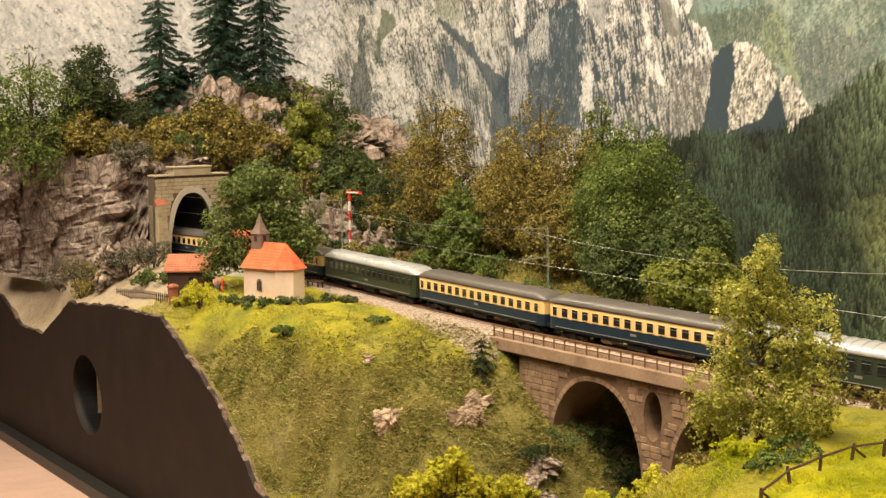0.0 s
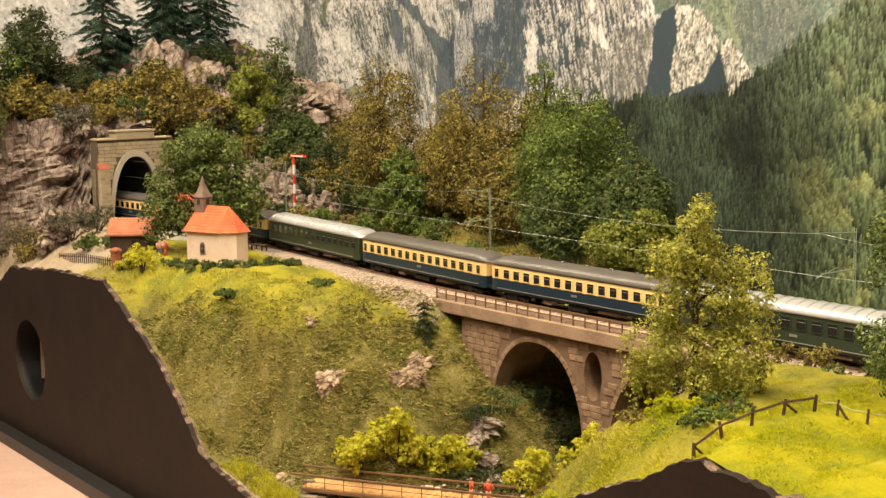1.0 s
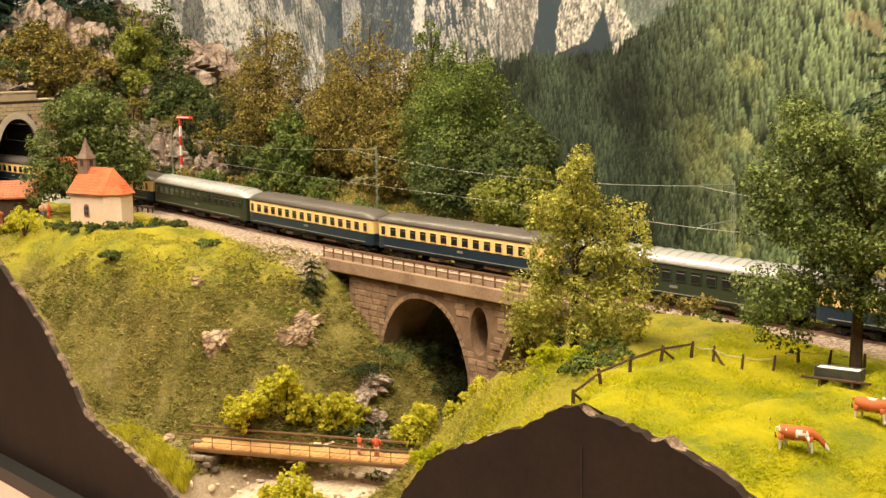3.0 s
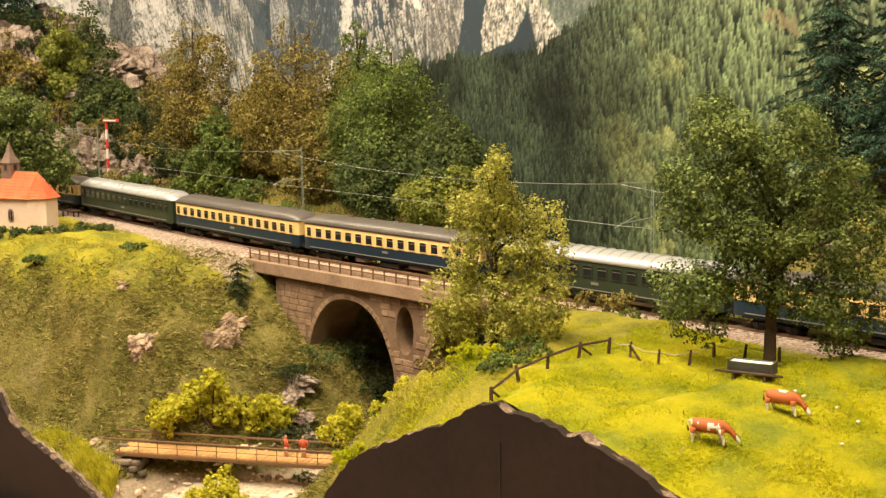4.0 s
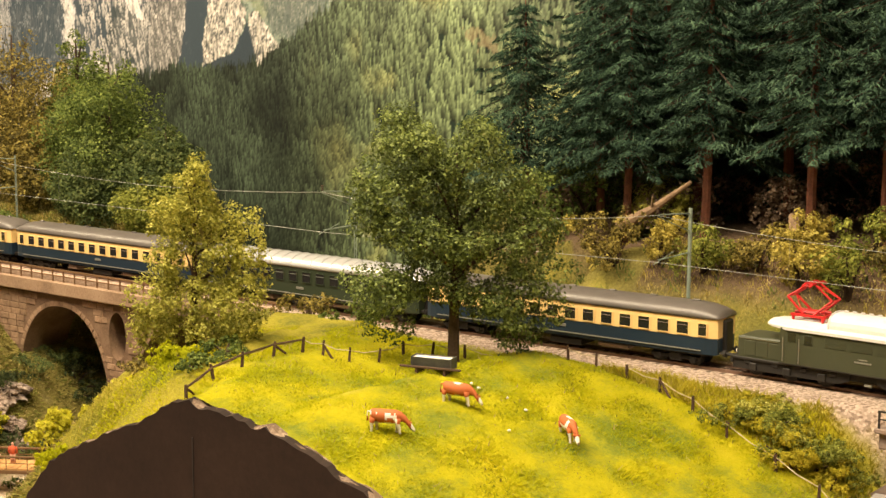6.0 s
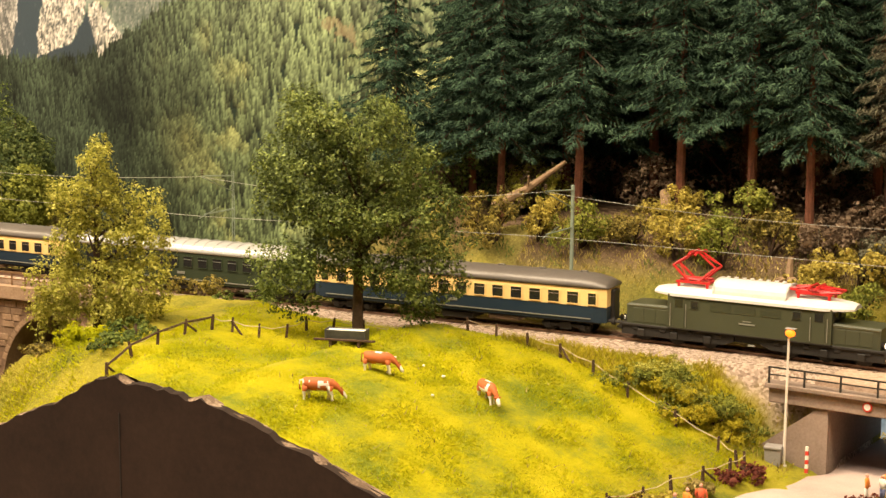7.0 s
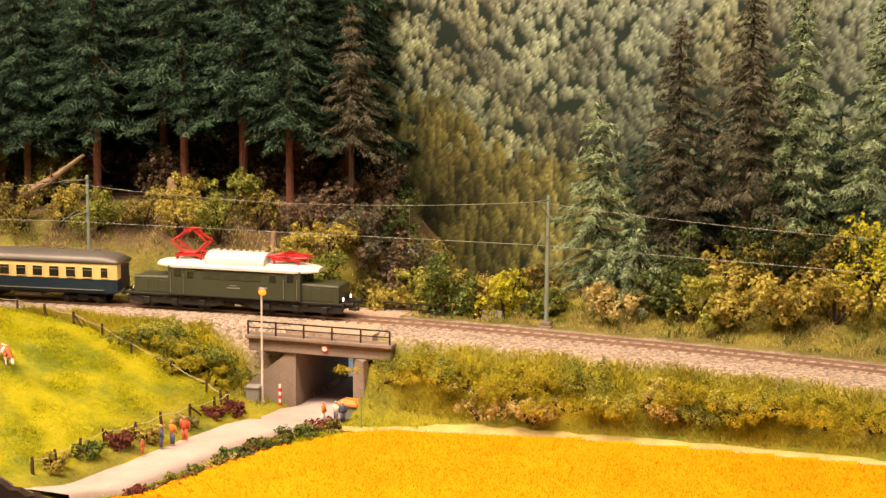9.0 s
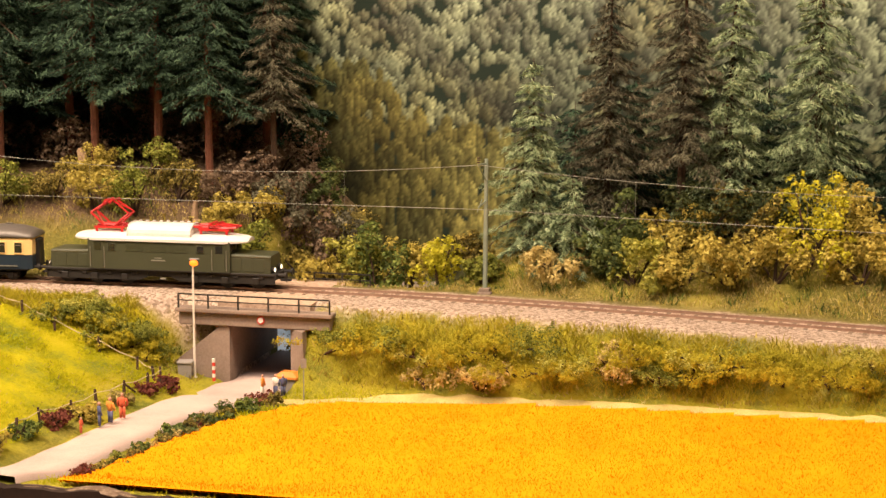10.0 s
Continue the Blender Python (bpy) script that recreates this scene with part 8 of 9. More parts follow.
def turf(name, label, n, mat, seed, size):
    """Matted fibres lying on the gorge's slopes."""
    rs = np.random.RandomState(seed)
    x, y = rs.uniform(-1.12, -0.28, n), rs.uniform(0.004, 0.46, n)
    p = np.array([noise.noise(Vector((a * 26, b * 26, seed))) for a, b in zip(x, y)])
    ok = (x - 0.6 * np.minimum(y, 0.14) > -1.08) & ((np.abs(y - track_y(x)) > 0.036) | (ground(x, y) < -0.03)) & (ground(x, y) > -0.178) & (p > rs.uniform(-0.45, 0.25, n)) & (y < 0.45) & (rs.uniform(0, 1, n) < np.maximum(sstep(-1.0, -0.76, x - 0.6 * np.minimum(y, 0.14)), sstep(-0.010, -0.042, ground(x, y))))
    x, y = x[ok], y[ok]
    lift = np.clip(np.array([noise.noise(Vector((a * 130, b * 130, 6.0))) for a, b in zip(x, y)]), -0.3, 0.7) + 0.3
    c = np.stack([x, y, ground(x, y) + lift * rs.uniform(0.0, 0.009, len(x))], 1)
    tagged(new(name, flake_mesh(name, c, rs.uniform(0.6, 1.5, len(x)) * size, mat, rs, flat=0.6, long=6.0)), label, "grass", kind="stuff")


F_TURF = foliage("olive_turf_fibre", (0.085, 0.073, 0.020), (0.235, 0.20, 0.055), (0.45, 0.375, 0.125), 0.9, 0.05, 0.3, 24.0, 0.45)
F_TURFGREEN = foliage("green_turf_fibre", (0.060, 0.072, 0.015), (0.18, 0.195, 0.042), (0.36, 0.36, 0.085), 0.9, 0.05, 0.3, 24.0, 0.45)
F_TURFDRY = foliage("dry_turf_fibre", (0.19, 0.155, 0.052), (0.37, 0.30, 0.11), (0.58, 0.48, 0.20), 0.9, 0.05, 0.3, 24.0, 0.45)
turf("turf_mat", "matted olive-brown turf on the gorge slope", 105000, F_TURF, 21, 0.0012)
turf("turf_mat_green", "matted green turf on the gorge slope", 95000, F_TURFGREEN, 22, 0.0012)
turf("turf_mat_straw", "straw-coloured fibres on the gorge slope", 70000, F_TURFDRY, 23, 0.0010)


F_LAWN = foliage("fresh_lawn", (0.26, 0.31, 0.030), (0.34, 0.36, 0.028), (0.43, 0.42, 0.035), 0.95, 0.02, 0.6, 20.0, 0.2)


def clear_of_road(x, y):
    cx = np.interp(y, [0.0, 0.05, 0.1, 0.17, 0.22, 0.30], [0.245, 0.258, 0.27, 0.277, 0.29, 0.32])
    return np.abs(x - cx) > np.interp(y, [0, 0.2, 0.3], [0.034, 0.032, 0.03])


def in_field(x, y):
    left = np.interp(y, [0.0, 0.06, 0.12, 0.18, 0.235, 0.25], [0.292, 0.298, 0.312, 0.333, 0.372, 0.40])
    return (x > left) & (y < track_y(x) - 0.102) & (y > 0.006)


scatter("pasture_grass", "short bright yellow-green static grass", 78000, (-0.2, 0.25), (0.003, 0.30), lambda x, y, r: (y < track_y(x) - 0.045) & clear_of_road(x, y), 0.0024, 0.0012, F_GRASS, 1, 1.1)
scatter("slope_grass", "short yellow-green grass on the pasture's outer slope", 16000, (-0.36, -0.17), (0.003, 0.22), lambda x, y, r: (y < track_y(x) - 0.05) & (x + 0.45 * y > -0.34), 0.0030, 0.0012, F_MEADOW, 29, 0.9)
scatter("pasture_green", "fresh green grass patches on the pasture", 22000, (-0.22, 0.25), (0.003, 0.30), lambda x, y, r: (y < track_y(x) - 0.045) & clear_of_road(x, y) & (np.array([noise.noise(Vector((a * 24, b * 24, 8.0))) for a, b in zip(x, y)]) > 0.08), 0.0028, 0.0012, F_LAWN, 31, 0.9)
scatter("pasture_tufts", "dry straw-coloured grass tufts", 2200, (-0.3, 0.26), (0.003, 0.31), lambda x, y, r: (y < track_y(x) - 0.04) & clear_of_road(x, y), 0.0040, 0.0010, F_DRY, 2, 0.7)
scatter("meadow_grass", "short yellow-green meadow grass", 26000, (-1.35, -0.72), (0.004, 0.22), lambda x, y, r: (y < track_y(x) - 0.05) & (ground(x, y) > -0.035), 0.0034, 0.0014, F_MEADOW, 3, 1.0)
scatter("gorge_turf", "matted olive-brown turf fibres", 46000, (-1.15, -0.3), (0.004, 0.46), lambda x, y, r: ((x - 0.6 * np.minimum(y, 0.14) > -0.82 - 0.2 * r.uniform(0, 1, len(x))) | (ground(x, y) < -0.03)) & ~((np.abs(y - track_y(x)) < 0.034)) & (ground(x, y) > -0.178), 0.0055, 0.0008, F_TURF, 4, 1.4)
scatter("gorge_turf_green", "matted green turf fibres", 20000, (-1.1, -0.3), (0.004, 0.46), lambda x, y, r: ((x - 0.6 * np.minimum(y, 0.14) > -0.84 - 0.2 * r.uniform(0, 1, len(x))) | (ground(x, y) < -0.03)) & ~((np.abs(y - track_y(x)) < 0.034)) & (ground(x, y) > -0.178), 0.0052, 0.0008, F_TURFGREEN, 5, 1.4)
scatter("stream_grass", "bright lime-yellow grass on the stream's bank", 5200, (-0.725, -0.64), (0.003, 0.014), lambda x, y, r: y < 0.017 - 4.0 * (x + 0.682) ** 2, 0.022, 0.0012, F_LIME, 33, 0.3)
scatter("landing_grass", "bright yellow grass below the gorge's slope", 3600, (-0.84, -0.735), (0.003, 0.03), lambda x, y, r: (r.rand(len(x)) < 0.8) & (y < 0.028), 0.010, 0.0012, F_LIME, 34, 0.35)
scatter("bank_grass", "dry pale grass on the railway bank", 84000, (-1.45, 0.95), (0.26, 0.47), lambda x, y, r: (y > track_y(x) + 0.034) & (ground(x, y) > -0.012) & ((x < -0.42) | (x > -0.02)), 0.0050, 0.0013, F_STRAW, 6)
scatter("bank_green", "soft yellow-green grass on the railway bank", 50000, (-1.45, 0.95), (0.26, 0.47), lambda x, y, r: (y > track_y(x) + 0.034) & (ground(x, y) > -0.012) & ((x < -0.42) | (x > -0.02)), 0.0060, 0.0013, F_AUTUMN, 16)
scatter("bank_tufts", "green grass tufts on the railway bank", 72000, (-1.45, 0.95), (0.27, 0.46), lambda x, y, r: (y > track_y(x) + 0.034) & (np.sin(x * 130 + 2 * np.sin(y * 90)) * np.sin(y * 150 + 1.3) > 0.35) & (ground(x, y) > -0.012), 0.0095, 0.0012, F_GREEN, 7)
scatter("verge_grass", "short mixed grass on the roadside verge", 9000, (0.24, 0.42), (0.004, 0.27), lambda x, y, r: clear_of_road(x, y) & ~in_field(x, y) & (y < track_y(x) - 0.085), 0.0055, 0.0012, F_GRASS, 27, 0.5)
scatter("verge_straw", "straw fringe along the grain field", 10000, (0.30, 1.1), (0.10, 0.28), lambda x, y, r: (np.abs(y - track_y(x) + 0.097) < 0.010) & clear_of_road(x, y) & (x > 0.385), 0.0036, 0.0012, F_STRAW, 28, 0.8)
scatter("embankment_brush", "shaggy olive-green brush on the embankment", 46000, (0.06, 0.95), (0.20, 0.34), lambda x, y, r: (y < track_y(x) - 0.054) & (y > track_y(x) - 0.089) & clear_of_road(x, y) & (np.abs(x - 0.319) > 0.075), 0.0085, 0.0009, F_BRUSH, 18, 0.6)
scatter("embankment_green", "shaggy yellow-green brush on the embankment", 34000, (0.06, 0.95), (0.20, 0.34), lambda x, y, r: (y < track_y(x) - 0.052) & (y > track_y(x) - 0.089) & clear_of_road(x, y) & (np.abs(x - 0.319) > 0.075), 0.0080, 0.0009, F_BRUSH, 19, 0.5)
scatter("embankment_grass", "yellow-green grass on the embankment", 16000, (0.06, 0.95), (0.20, 0.34), lambda x, y, r: (y < track_y(x) - 0.05) & (y > track_y(x) - 0.090) & clear_of_road(x, y) & (np.abs(x - 0.319) > 0.045), 0.0065, 0.0014, F_AUTUMN, 8)


def wheat():
    m = surface("golden_field_floor", [(0.62, 0.225, 0.003), (0.74, 0.28, 0.004), (0.82, 0.34, 0.008)], 30, 700, 0.9, 0, 0.8, 0.002, 0, 0.05)
    xs, ys = np.arange(0.285, 1.12, 0.005), np.arange(0.004, 0.25, 0.005)
    gx, gy = np.meshgrid(xs, ys)
    k = np.arange(gx.size).reshape(gx.shape)
    fs = np.stack([k[:-1, :-1], k[:-1, 1:], k[1:, 1:], k[1:, :-1]], 2).reshape(-1, 4)
    cx, cy = gx.reshape(-1)[fs].mean(1), gy.reshape(-1)[fs].mean(1)
    fs = fs[in_field(cx, cy)]
    gzz = ground(gx, gy) + 0.0042
    me = sheet("wheat_field", np.stack([gx, gy, gzz], 2).reshape(-1, 3), fs)
    me.materials.append(m)
    tagged(new("wheat_field", me), "golden-orange ripe grain field", "field", kind="stuff")
    rs = np.random.RandomState(9)
    n = 90000
    x, y = rs.uniform(0.285, 1.1, n), rs.uniform(0.004, 0.25, n)
    ok = in_field(x, y)
    x, y = x[ok], y[ok]
    ob = new("wheat_stalks", blades_mesh("wheat_stalks", np.stack([x, y, ground(x, y) + 0.002], 1), np.full(len(x), 0.0036), 0.35, np.full(len(x), 0.0013), F_WHEAT, rs))
    tagged(ob, "upright golden grain stalks", "field", kind="stuff")


wheat()


def road():
    cx = [(0.0, 0.245), (0.05, 0.258), (0.1, 0.268), (0.17, 0.277), (0.22, 0.288), (0.27, 0.31), (0.30, 0.3195), (0.46, 0.3195)]
    hw = [(0.0, 0.024), (0.1, 0.022), (0.2, 0.026), (0.25, 0.040), (0.28, 0.030), (0.295, 0.0238), (0.46, 0.0238)]
    ys = np.arange(0.001, 0.448, 0.004)
    mb = MB()
    mb.loft([[(lerp(y, cx) + u * lerp(y, hw), y, (max(gz(lerp(y, cx), y), -0.0665) if y < 0.25 else -0.0655) + 0.0022 - 0.0006 * u * u - (0.007 if abs(u) > 1.01 else 0)) for u in (-1.03, -1, -0.5, 0, 0.5, 1, 1.03)] for y in ys], False, False)
    tagged(part("road", mb, M_ROAD, None, smooth=True), "pale narrow asphalt road leading under the railway", "road", kind="structure")
    # field path branching off along the grain
    p = MB()
    rings = []
    for x in np.arange(0.318, 1.1, 0.006):
        mid = float(track_y(x)) - lerp(x, [(0.318, 0.118), (0.345, 0.113), (0.385, 0.105), (0.44, 0.0975), (1.1, 0.0965)])
        hw = lerp(x, [(0.318, 0.003), (0.335, 0.008), (0.36, 0.0065), (0.42, 0.0052), (1.1, 0.0050)])
        a, b = (hw * (1 + 0.35 * noise.noise(Vector((x * 60, q, 4.0)))) for q in (1.0, 7.0))
        rings.append([(x, mid + u, max(gz(x, mid + u), -0.068) + 0.0015 - (0.0012 if k in (0, 3) else 0)) for k, u in enumerate((-a, -a * 0.6, b * 0.6, b))])
    p.loft(rings, False, False)
    m = surface("straw_path", [(0.30, 0.235, 0.07), (0.46, 0.36, 0.125), (0.56, 0.45, 0.20)], 60, 700, 0.9, 0, 0.6, 0.001)
    tagged(part("field_path", p, m, None, smooth=True), "narrow sandy path along the field's edge", "path", kind="structure")


road()


# ---- pasture: cattle, trough, fences ----
def painted(mesh, extra, rule):
    """A second colour on the faces that the rule picks."""
    mesh.materials.append(extra)
    for p in mesh.polygons:
        if rule(p.center):
            p.material_index = 1


def cow(x, y, rz, seed):
    """A small painted cattle figure with its head down, one plain mesh."""
    mb = MB()
    o = Vector((seed * 2.3, 0, seed))
    rings = []
    prof = np.array(((0.0, 0.0012, 0.0020, 0.0148), (0.06, 0.0036, 0.0040, 0.0140), (0.3, 0.0044, 0.0050, 0.0130), (0.6, 0.0046, 0.0052, 0.0126), (0.85, 0.0038, 0.0048, 0.0128), (1.0, 0.0024, 0.0034, 0.0130), (1.14, 0.0018, 0.0026, 0.0108), (1.24, 0.0017, 0.0024, 0.0072), (1.32, 0.0017, 0.0022, 0.0052), (1.42, 0.0010, 0.0013, 0.0026)))
    for f in np.linspace(0, 1.42, 40):
        w, h, z = (float(np.interp(f, prof[:, 0], prof[:, c])) for c in (1, 2, 3))
        rings.append([(-0.014 + 0.025 * f, 1.15 * w * math.cos(6.283 * k / 18), z + 1.1 * h * math.sin(6.283 * k / 18)) for k in range(18)])
    mb.loft(rings)
    for fx, s, step in ((-0.0105, 1, 0.0016), (-0.0115, -1, -0.0012), (0.0075, 1, -0.0014), (0.0085, -1, 0.0018)):
        mb.tube([(fx, s * 0.0024, 0.0120), (fx + step * 0.2 - 0.0005, s * 0.0026, 0.0078), (fx + step * 0.7, s * 0.0025, 0.0046), (fx + step * 0.8, s * 0.0025, 0.0012), (fx + step, s * 0.0025, 0.0)], [0.0027, 0.0018, 0.0011, 0.0009, 0.0012], 8)
    mb.ball((-0.0078, 0, 0.0078), 0.0016, 0.0014, 0.0014)
    mb.tube([(-0.0140, 0, 0.0160), (-0.0160, 0, 0.0160), (-0.0166, 0, 0.0125), (-0.0160, 0, 0.0085)], [0.0006, 0.0006, 0.0004, 0.0009], 5)
    for s in (-1, 1):
        mb.tube([(0.0178, s * 0.0014, 0.0082), (0.0176, s * 0.0036, 0.0084)], [0.0010, 0.0004], 5)
        mb.tube([(0.0172, s * 0.0010, 0.0098), (0.0176, s * 0.0022, 0.0112)], [0.0004, 0.0002], 4)
    me = mb.mesh("cow_figure", M_COW, True)
    painted(me, M_WHITE, lambda c: c.z < 0.0085 and c.x < 0.0115 or c.x < 0.008 and noise.noise(c * 120 + o) + 0.35 * noise.noise(c * 340 + o) > 0.16 or c.x > 0.0185)
    ob = new("cow_figure", me)
    ob.location, ob.rotation_euler = (x, y, gz(x, y) + 0.0004), (0, 0, rz)
    ob.scale = (0.77, 0.77, 0.77)
    tagged(ob, "red-brown and white toy cow grazing on the pasture", "figure", "grazing cows")


cow(0.061, 0.050, 0.55, 1)
cow(0.055, 0.119, 0.3, 2)
cow(0.120, 0.149, -0.55, 3)


M_TROUGH = surface("grey_weathered_board", [(0.05, 0.05, 0.045), (0.12, 0.12, 0.11)], 90, 900, 0.7, 0, 0.3)


def trough():
    tg = thing("drinking_trough", "weathered dark grey drinking trough with pale water on the pasture", "trough", (0.004, 0.150, gz(0.004, 0.15) + 0.0008), 0.38)
    tg.scale = (0.84, 0.9, 0.9)
    mb = MB()
    rings = []
    for x in (-0.017, 0.017):
        rings.append([(x, -0.006, 0.010), (x, -0.0045, 0.002), (x, 0.0045, 0.002), (x, 0.006, 0.010), (x, 0.0048, 0.010), (x, 0.0036, 0.0034), (x, -0.0036, 0.0034), (x, -0.0048, 0.010)])
    part("basin", mb.loft(rings), M_TROUGH, tg)
    for x in (-0.0172, 0.0164):
        part("end_board", MB().box(x, -0.006, 0.002, x + 0.0008, 0.006, 0.0105), M_TROUGH, tg)
    # flat white stands in for the reflection on the water
    part("water", MB().box(-0.0163, -0.0047, 0.0088, 0.0163, 0.0047, 0.0094), M_WHITE, tg, "water surface whitened to stand for its reflection")
    for x in (-0.012, 0.012):
        part("trestle", MB().box(x - 0.001, -0.008, -0.003, x + 0.001, 0.008, 0.0019), M_FENCE, tg)
    part("plank", MB().box(-0.026, -0.0085, 0.0022, 0.026, -0.0065, 0.0038, 0.0003), M_FENCE, tg)


trough()
for k, (x, y) in enumerate(((0.038, 0.150), (0.046, 0.148), (0.066, 0.153), (0.084, 0.150), (0.098, 0.118))):
    pb = MB().ball((0, 0, 0.0008), 0.0012 + 0.0003 * (k % 2), 0.0009, 0.0009, 7, 5)
    st = new("pebble", pb.mesh("pebble", M_WHITE, True))
    st.location, st.rotation_euler = (x, y, gz(x, y) + 0.0015), (0.2 * k, 0, k)
    tagged(st, "small whitish stone lying in the pasture grass", "stone", "white stones on the pasture")


def wooden_fence(pts, label, h=0.013, rails=0, braces=(), wire=None):
    fn = thing("pasture_fence", label, "fence")
    r = random.Random(len(pts))
    tops = []
    post = None
    for x, y in pts:
        z = gz(x, y)
        if post is None:
            post = part("post", MB().loft([[(a * k, b * k, q) for a, b in ((-0.0009, -0.0007), (0.0009, -0.0008), (0.0008, 0.0009), (-0.0007, 0.0008))] for q, k in ((-0.004, 1.1), (h * 0.7, 1.0), (h, 0.8))]), M_FENCE, fn)
            post.location = (x, y, z)
        else:
            q = same_part(post, "post", fn, (x, y, z), r.uniform(0, 1.5))
            q.rotation_euler = (r.uniform(-0.12, 0.12), r.uniform(-0.12, 0.12), r.uniform(0, 1.5))
        tops.append((x, y, z + h * 0.8))
    for k, (a, b) in enumerate(zip(tops, tops[1:])):
        if k in braces:
            part("brace", MB().tube([a, ((a[0] + b[0]) / 2, (a[1] + b[1]) / 2 - 0.002, min(a[2], b[2]) - h * 0.7)], 0.0009, 5), M_FENCE, fn)
        if k < rails:
            part("rail", MB().tube([a, b], 0.0008, 5), M_FENCE, fn)
        if wire:
            m = ((a[0] + b[0]) / 2, (a[1] + b[1]) / 2, (a[2] + b[2]) / 2 - 0.0016)
            part("rope", MB().tube([a, m, b], 0.00033, 4), wire, fn)


M_ROPE = surface("pale_rope", [(0.42, 0.34, 0.20), (0.55, 0.46, 0.30)], 90, 800, 0.9)
wooden_fence([(-0.085, 0.012), (-0.086, 0.035), (-0.087, 0.060), (-0.096, 0.095), (-0.092, 0.118), (-0.082, 0.128), (-0.066, 0.138), (-0.061, 0.162), (-0.070, 0.196), (-0.064, 0.220), (-0.055, 0.246), (-0.030, 0.255), (0.0, 0.262), (0.03, 0.262),
              (0.055, 0.262), (0.082, 0.262), (0.108, 0.264), (0.136, 0.262), (0.165, 0.258), (0.203, 0.256), (0.235, 0.254), (0.250, 0.25)], "weathered brown pasture fence with pale rope wires", 0.0108, 4, (0, 3, 5, 11, 16), M_ROPE)
wooden_fence([(0.223, 0.030), (0.225, 0.055), (0.226, 0.082), (0.229, 0.110), (0.237, 0.138), (0.241, 0.170), (0.247, 0.203), (0.253, 0.232), (0.255, 0.252)], "brown roadside fence with sagging rope wires", 0.012, 0, (3, 6), M_ROPE)


# ---- beside the road ----
def street_lamp(x, y):
    sl = thing("street_lamp", "pale grey street lamp with a lit orange head", "street lamp", (x, y, -0.066))
    part("pole", MB().tube([(0, 0, -0.002), (0, 0, 0.095)], [0.0011, 0.0008], 8), M_WHITE, sl, "slim pale pole")
    part("foot", MB().tube([(0, 0, -0.002), (0, 0, 0.006)], 0.002, 10), M_WHITE, sl)
    m = bpy.data.materials.new("orange_lit_glass")
    t, n, l, b = nodes_of(m)
    b.inputs["Base Color"].default_value = (0.35, 0.08, 0.01, 1)
    b.inputs["Emission Color"].default_value, b.inputs["Emission Strength"].default_value = (1.0, 0.17, 0.008, 1), 2.6
    part("lamp_head", MB().ball((0.0012, -0.001, 0.0965), 0.0036, 0.0028, 0.0026), m, sl, "glowing orange lamp head")
    part("lamp_hood", MB().box(-0.0024, -0.0026, 0.0990, 0.0048, 0.0022, 0.0998, 0.0003), M_BIN, sl)


street_lamp(0.268, 0.288)


def bins():
    b = thing("rubbish_bin", "grey rectangular rubbish bin by the wing wall", "bin", (0.262, 0.284, -0.066), 0.2)
    b.scale = (1.25, 1.25, 1.2)
    part("body", MB().loft([[(sx * k, sy * k, z) for sx, sy in ((-0.0044, -0.0036), (0.0044, -0.0036), (0.0044, 0.0036), (-0.0044, 0.0036))] for z, k in ((0, 0.85), (0.0145, 1.0))]), M_BIN, b)
    part("lid", MB().box(-0.0048, -0.0042, 0.0146, 0.0048, 0.0042, 0.0162, 0.0004), M_BIN, b)
    g = thing("grit_bin", "grey grit bin with a domed orange lid", "bin", (0.347, 0.283, -0.066), -0.1)
    g.scale = (1.2, 1.2, 1.3)
    part("body", MB().loft([[(sx * k, sy * k, z) for sx, sy in ((-0.0062, -0.0045), (0.0062, -0.0045), (0.0062, 0.0045), (-0.0062, 0.0045))] for z, k in ((0, 0.85), (0.0085, 1.0))]), M_BIN, g)
    part("lid", MB().loft([[(sx * k, sy * k, z) for sx, sy in ((-0.0078, -0.0056), (0.0078, -0.0056), (0.0078, 0.0056), (-0.0078, 0.0056))] for z, k in ((0.0086, 1.0), (0.0098, 1.0), (0.0122, 0.55))]), M_ORANGE, g, "orange lid")
    p = thing("warning_post", "red and white striped warning post", "post", (0.2835, 0.289, -0.066))
    for k in range(7):
        part("band", MB().box(-0.0010, -0.0010, 0.003 * k, 0.0010, 0.0010, 0.003 * (k + 1)), M_SIGRED if k % 2 else M_WHITE, p)
    s = thing("sign_post", "slim grey sign post at the field's edge", "sign", (0.368, 0.255, -0.066), 0.3)
    part("pole", MB().tube([(0, 0, -0.003), (0, 0, 0.033)], 0.0005, 6), M_BIN, s)
    part("board", MB().box(-0.0022, -0.0009, 0.026, 0.0022, -0.0005, 0.0335, 0.0002), M_BIN, s)


bins()


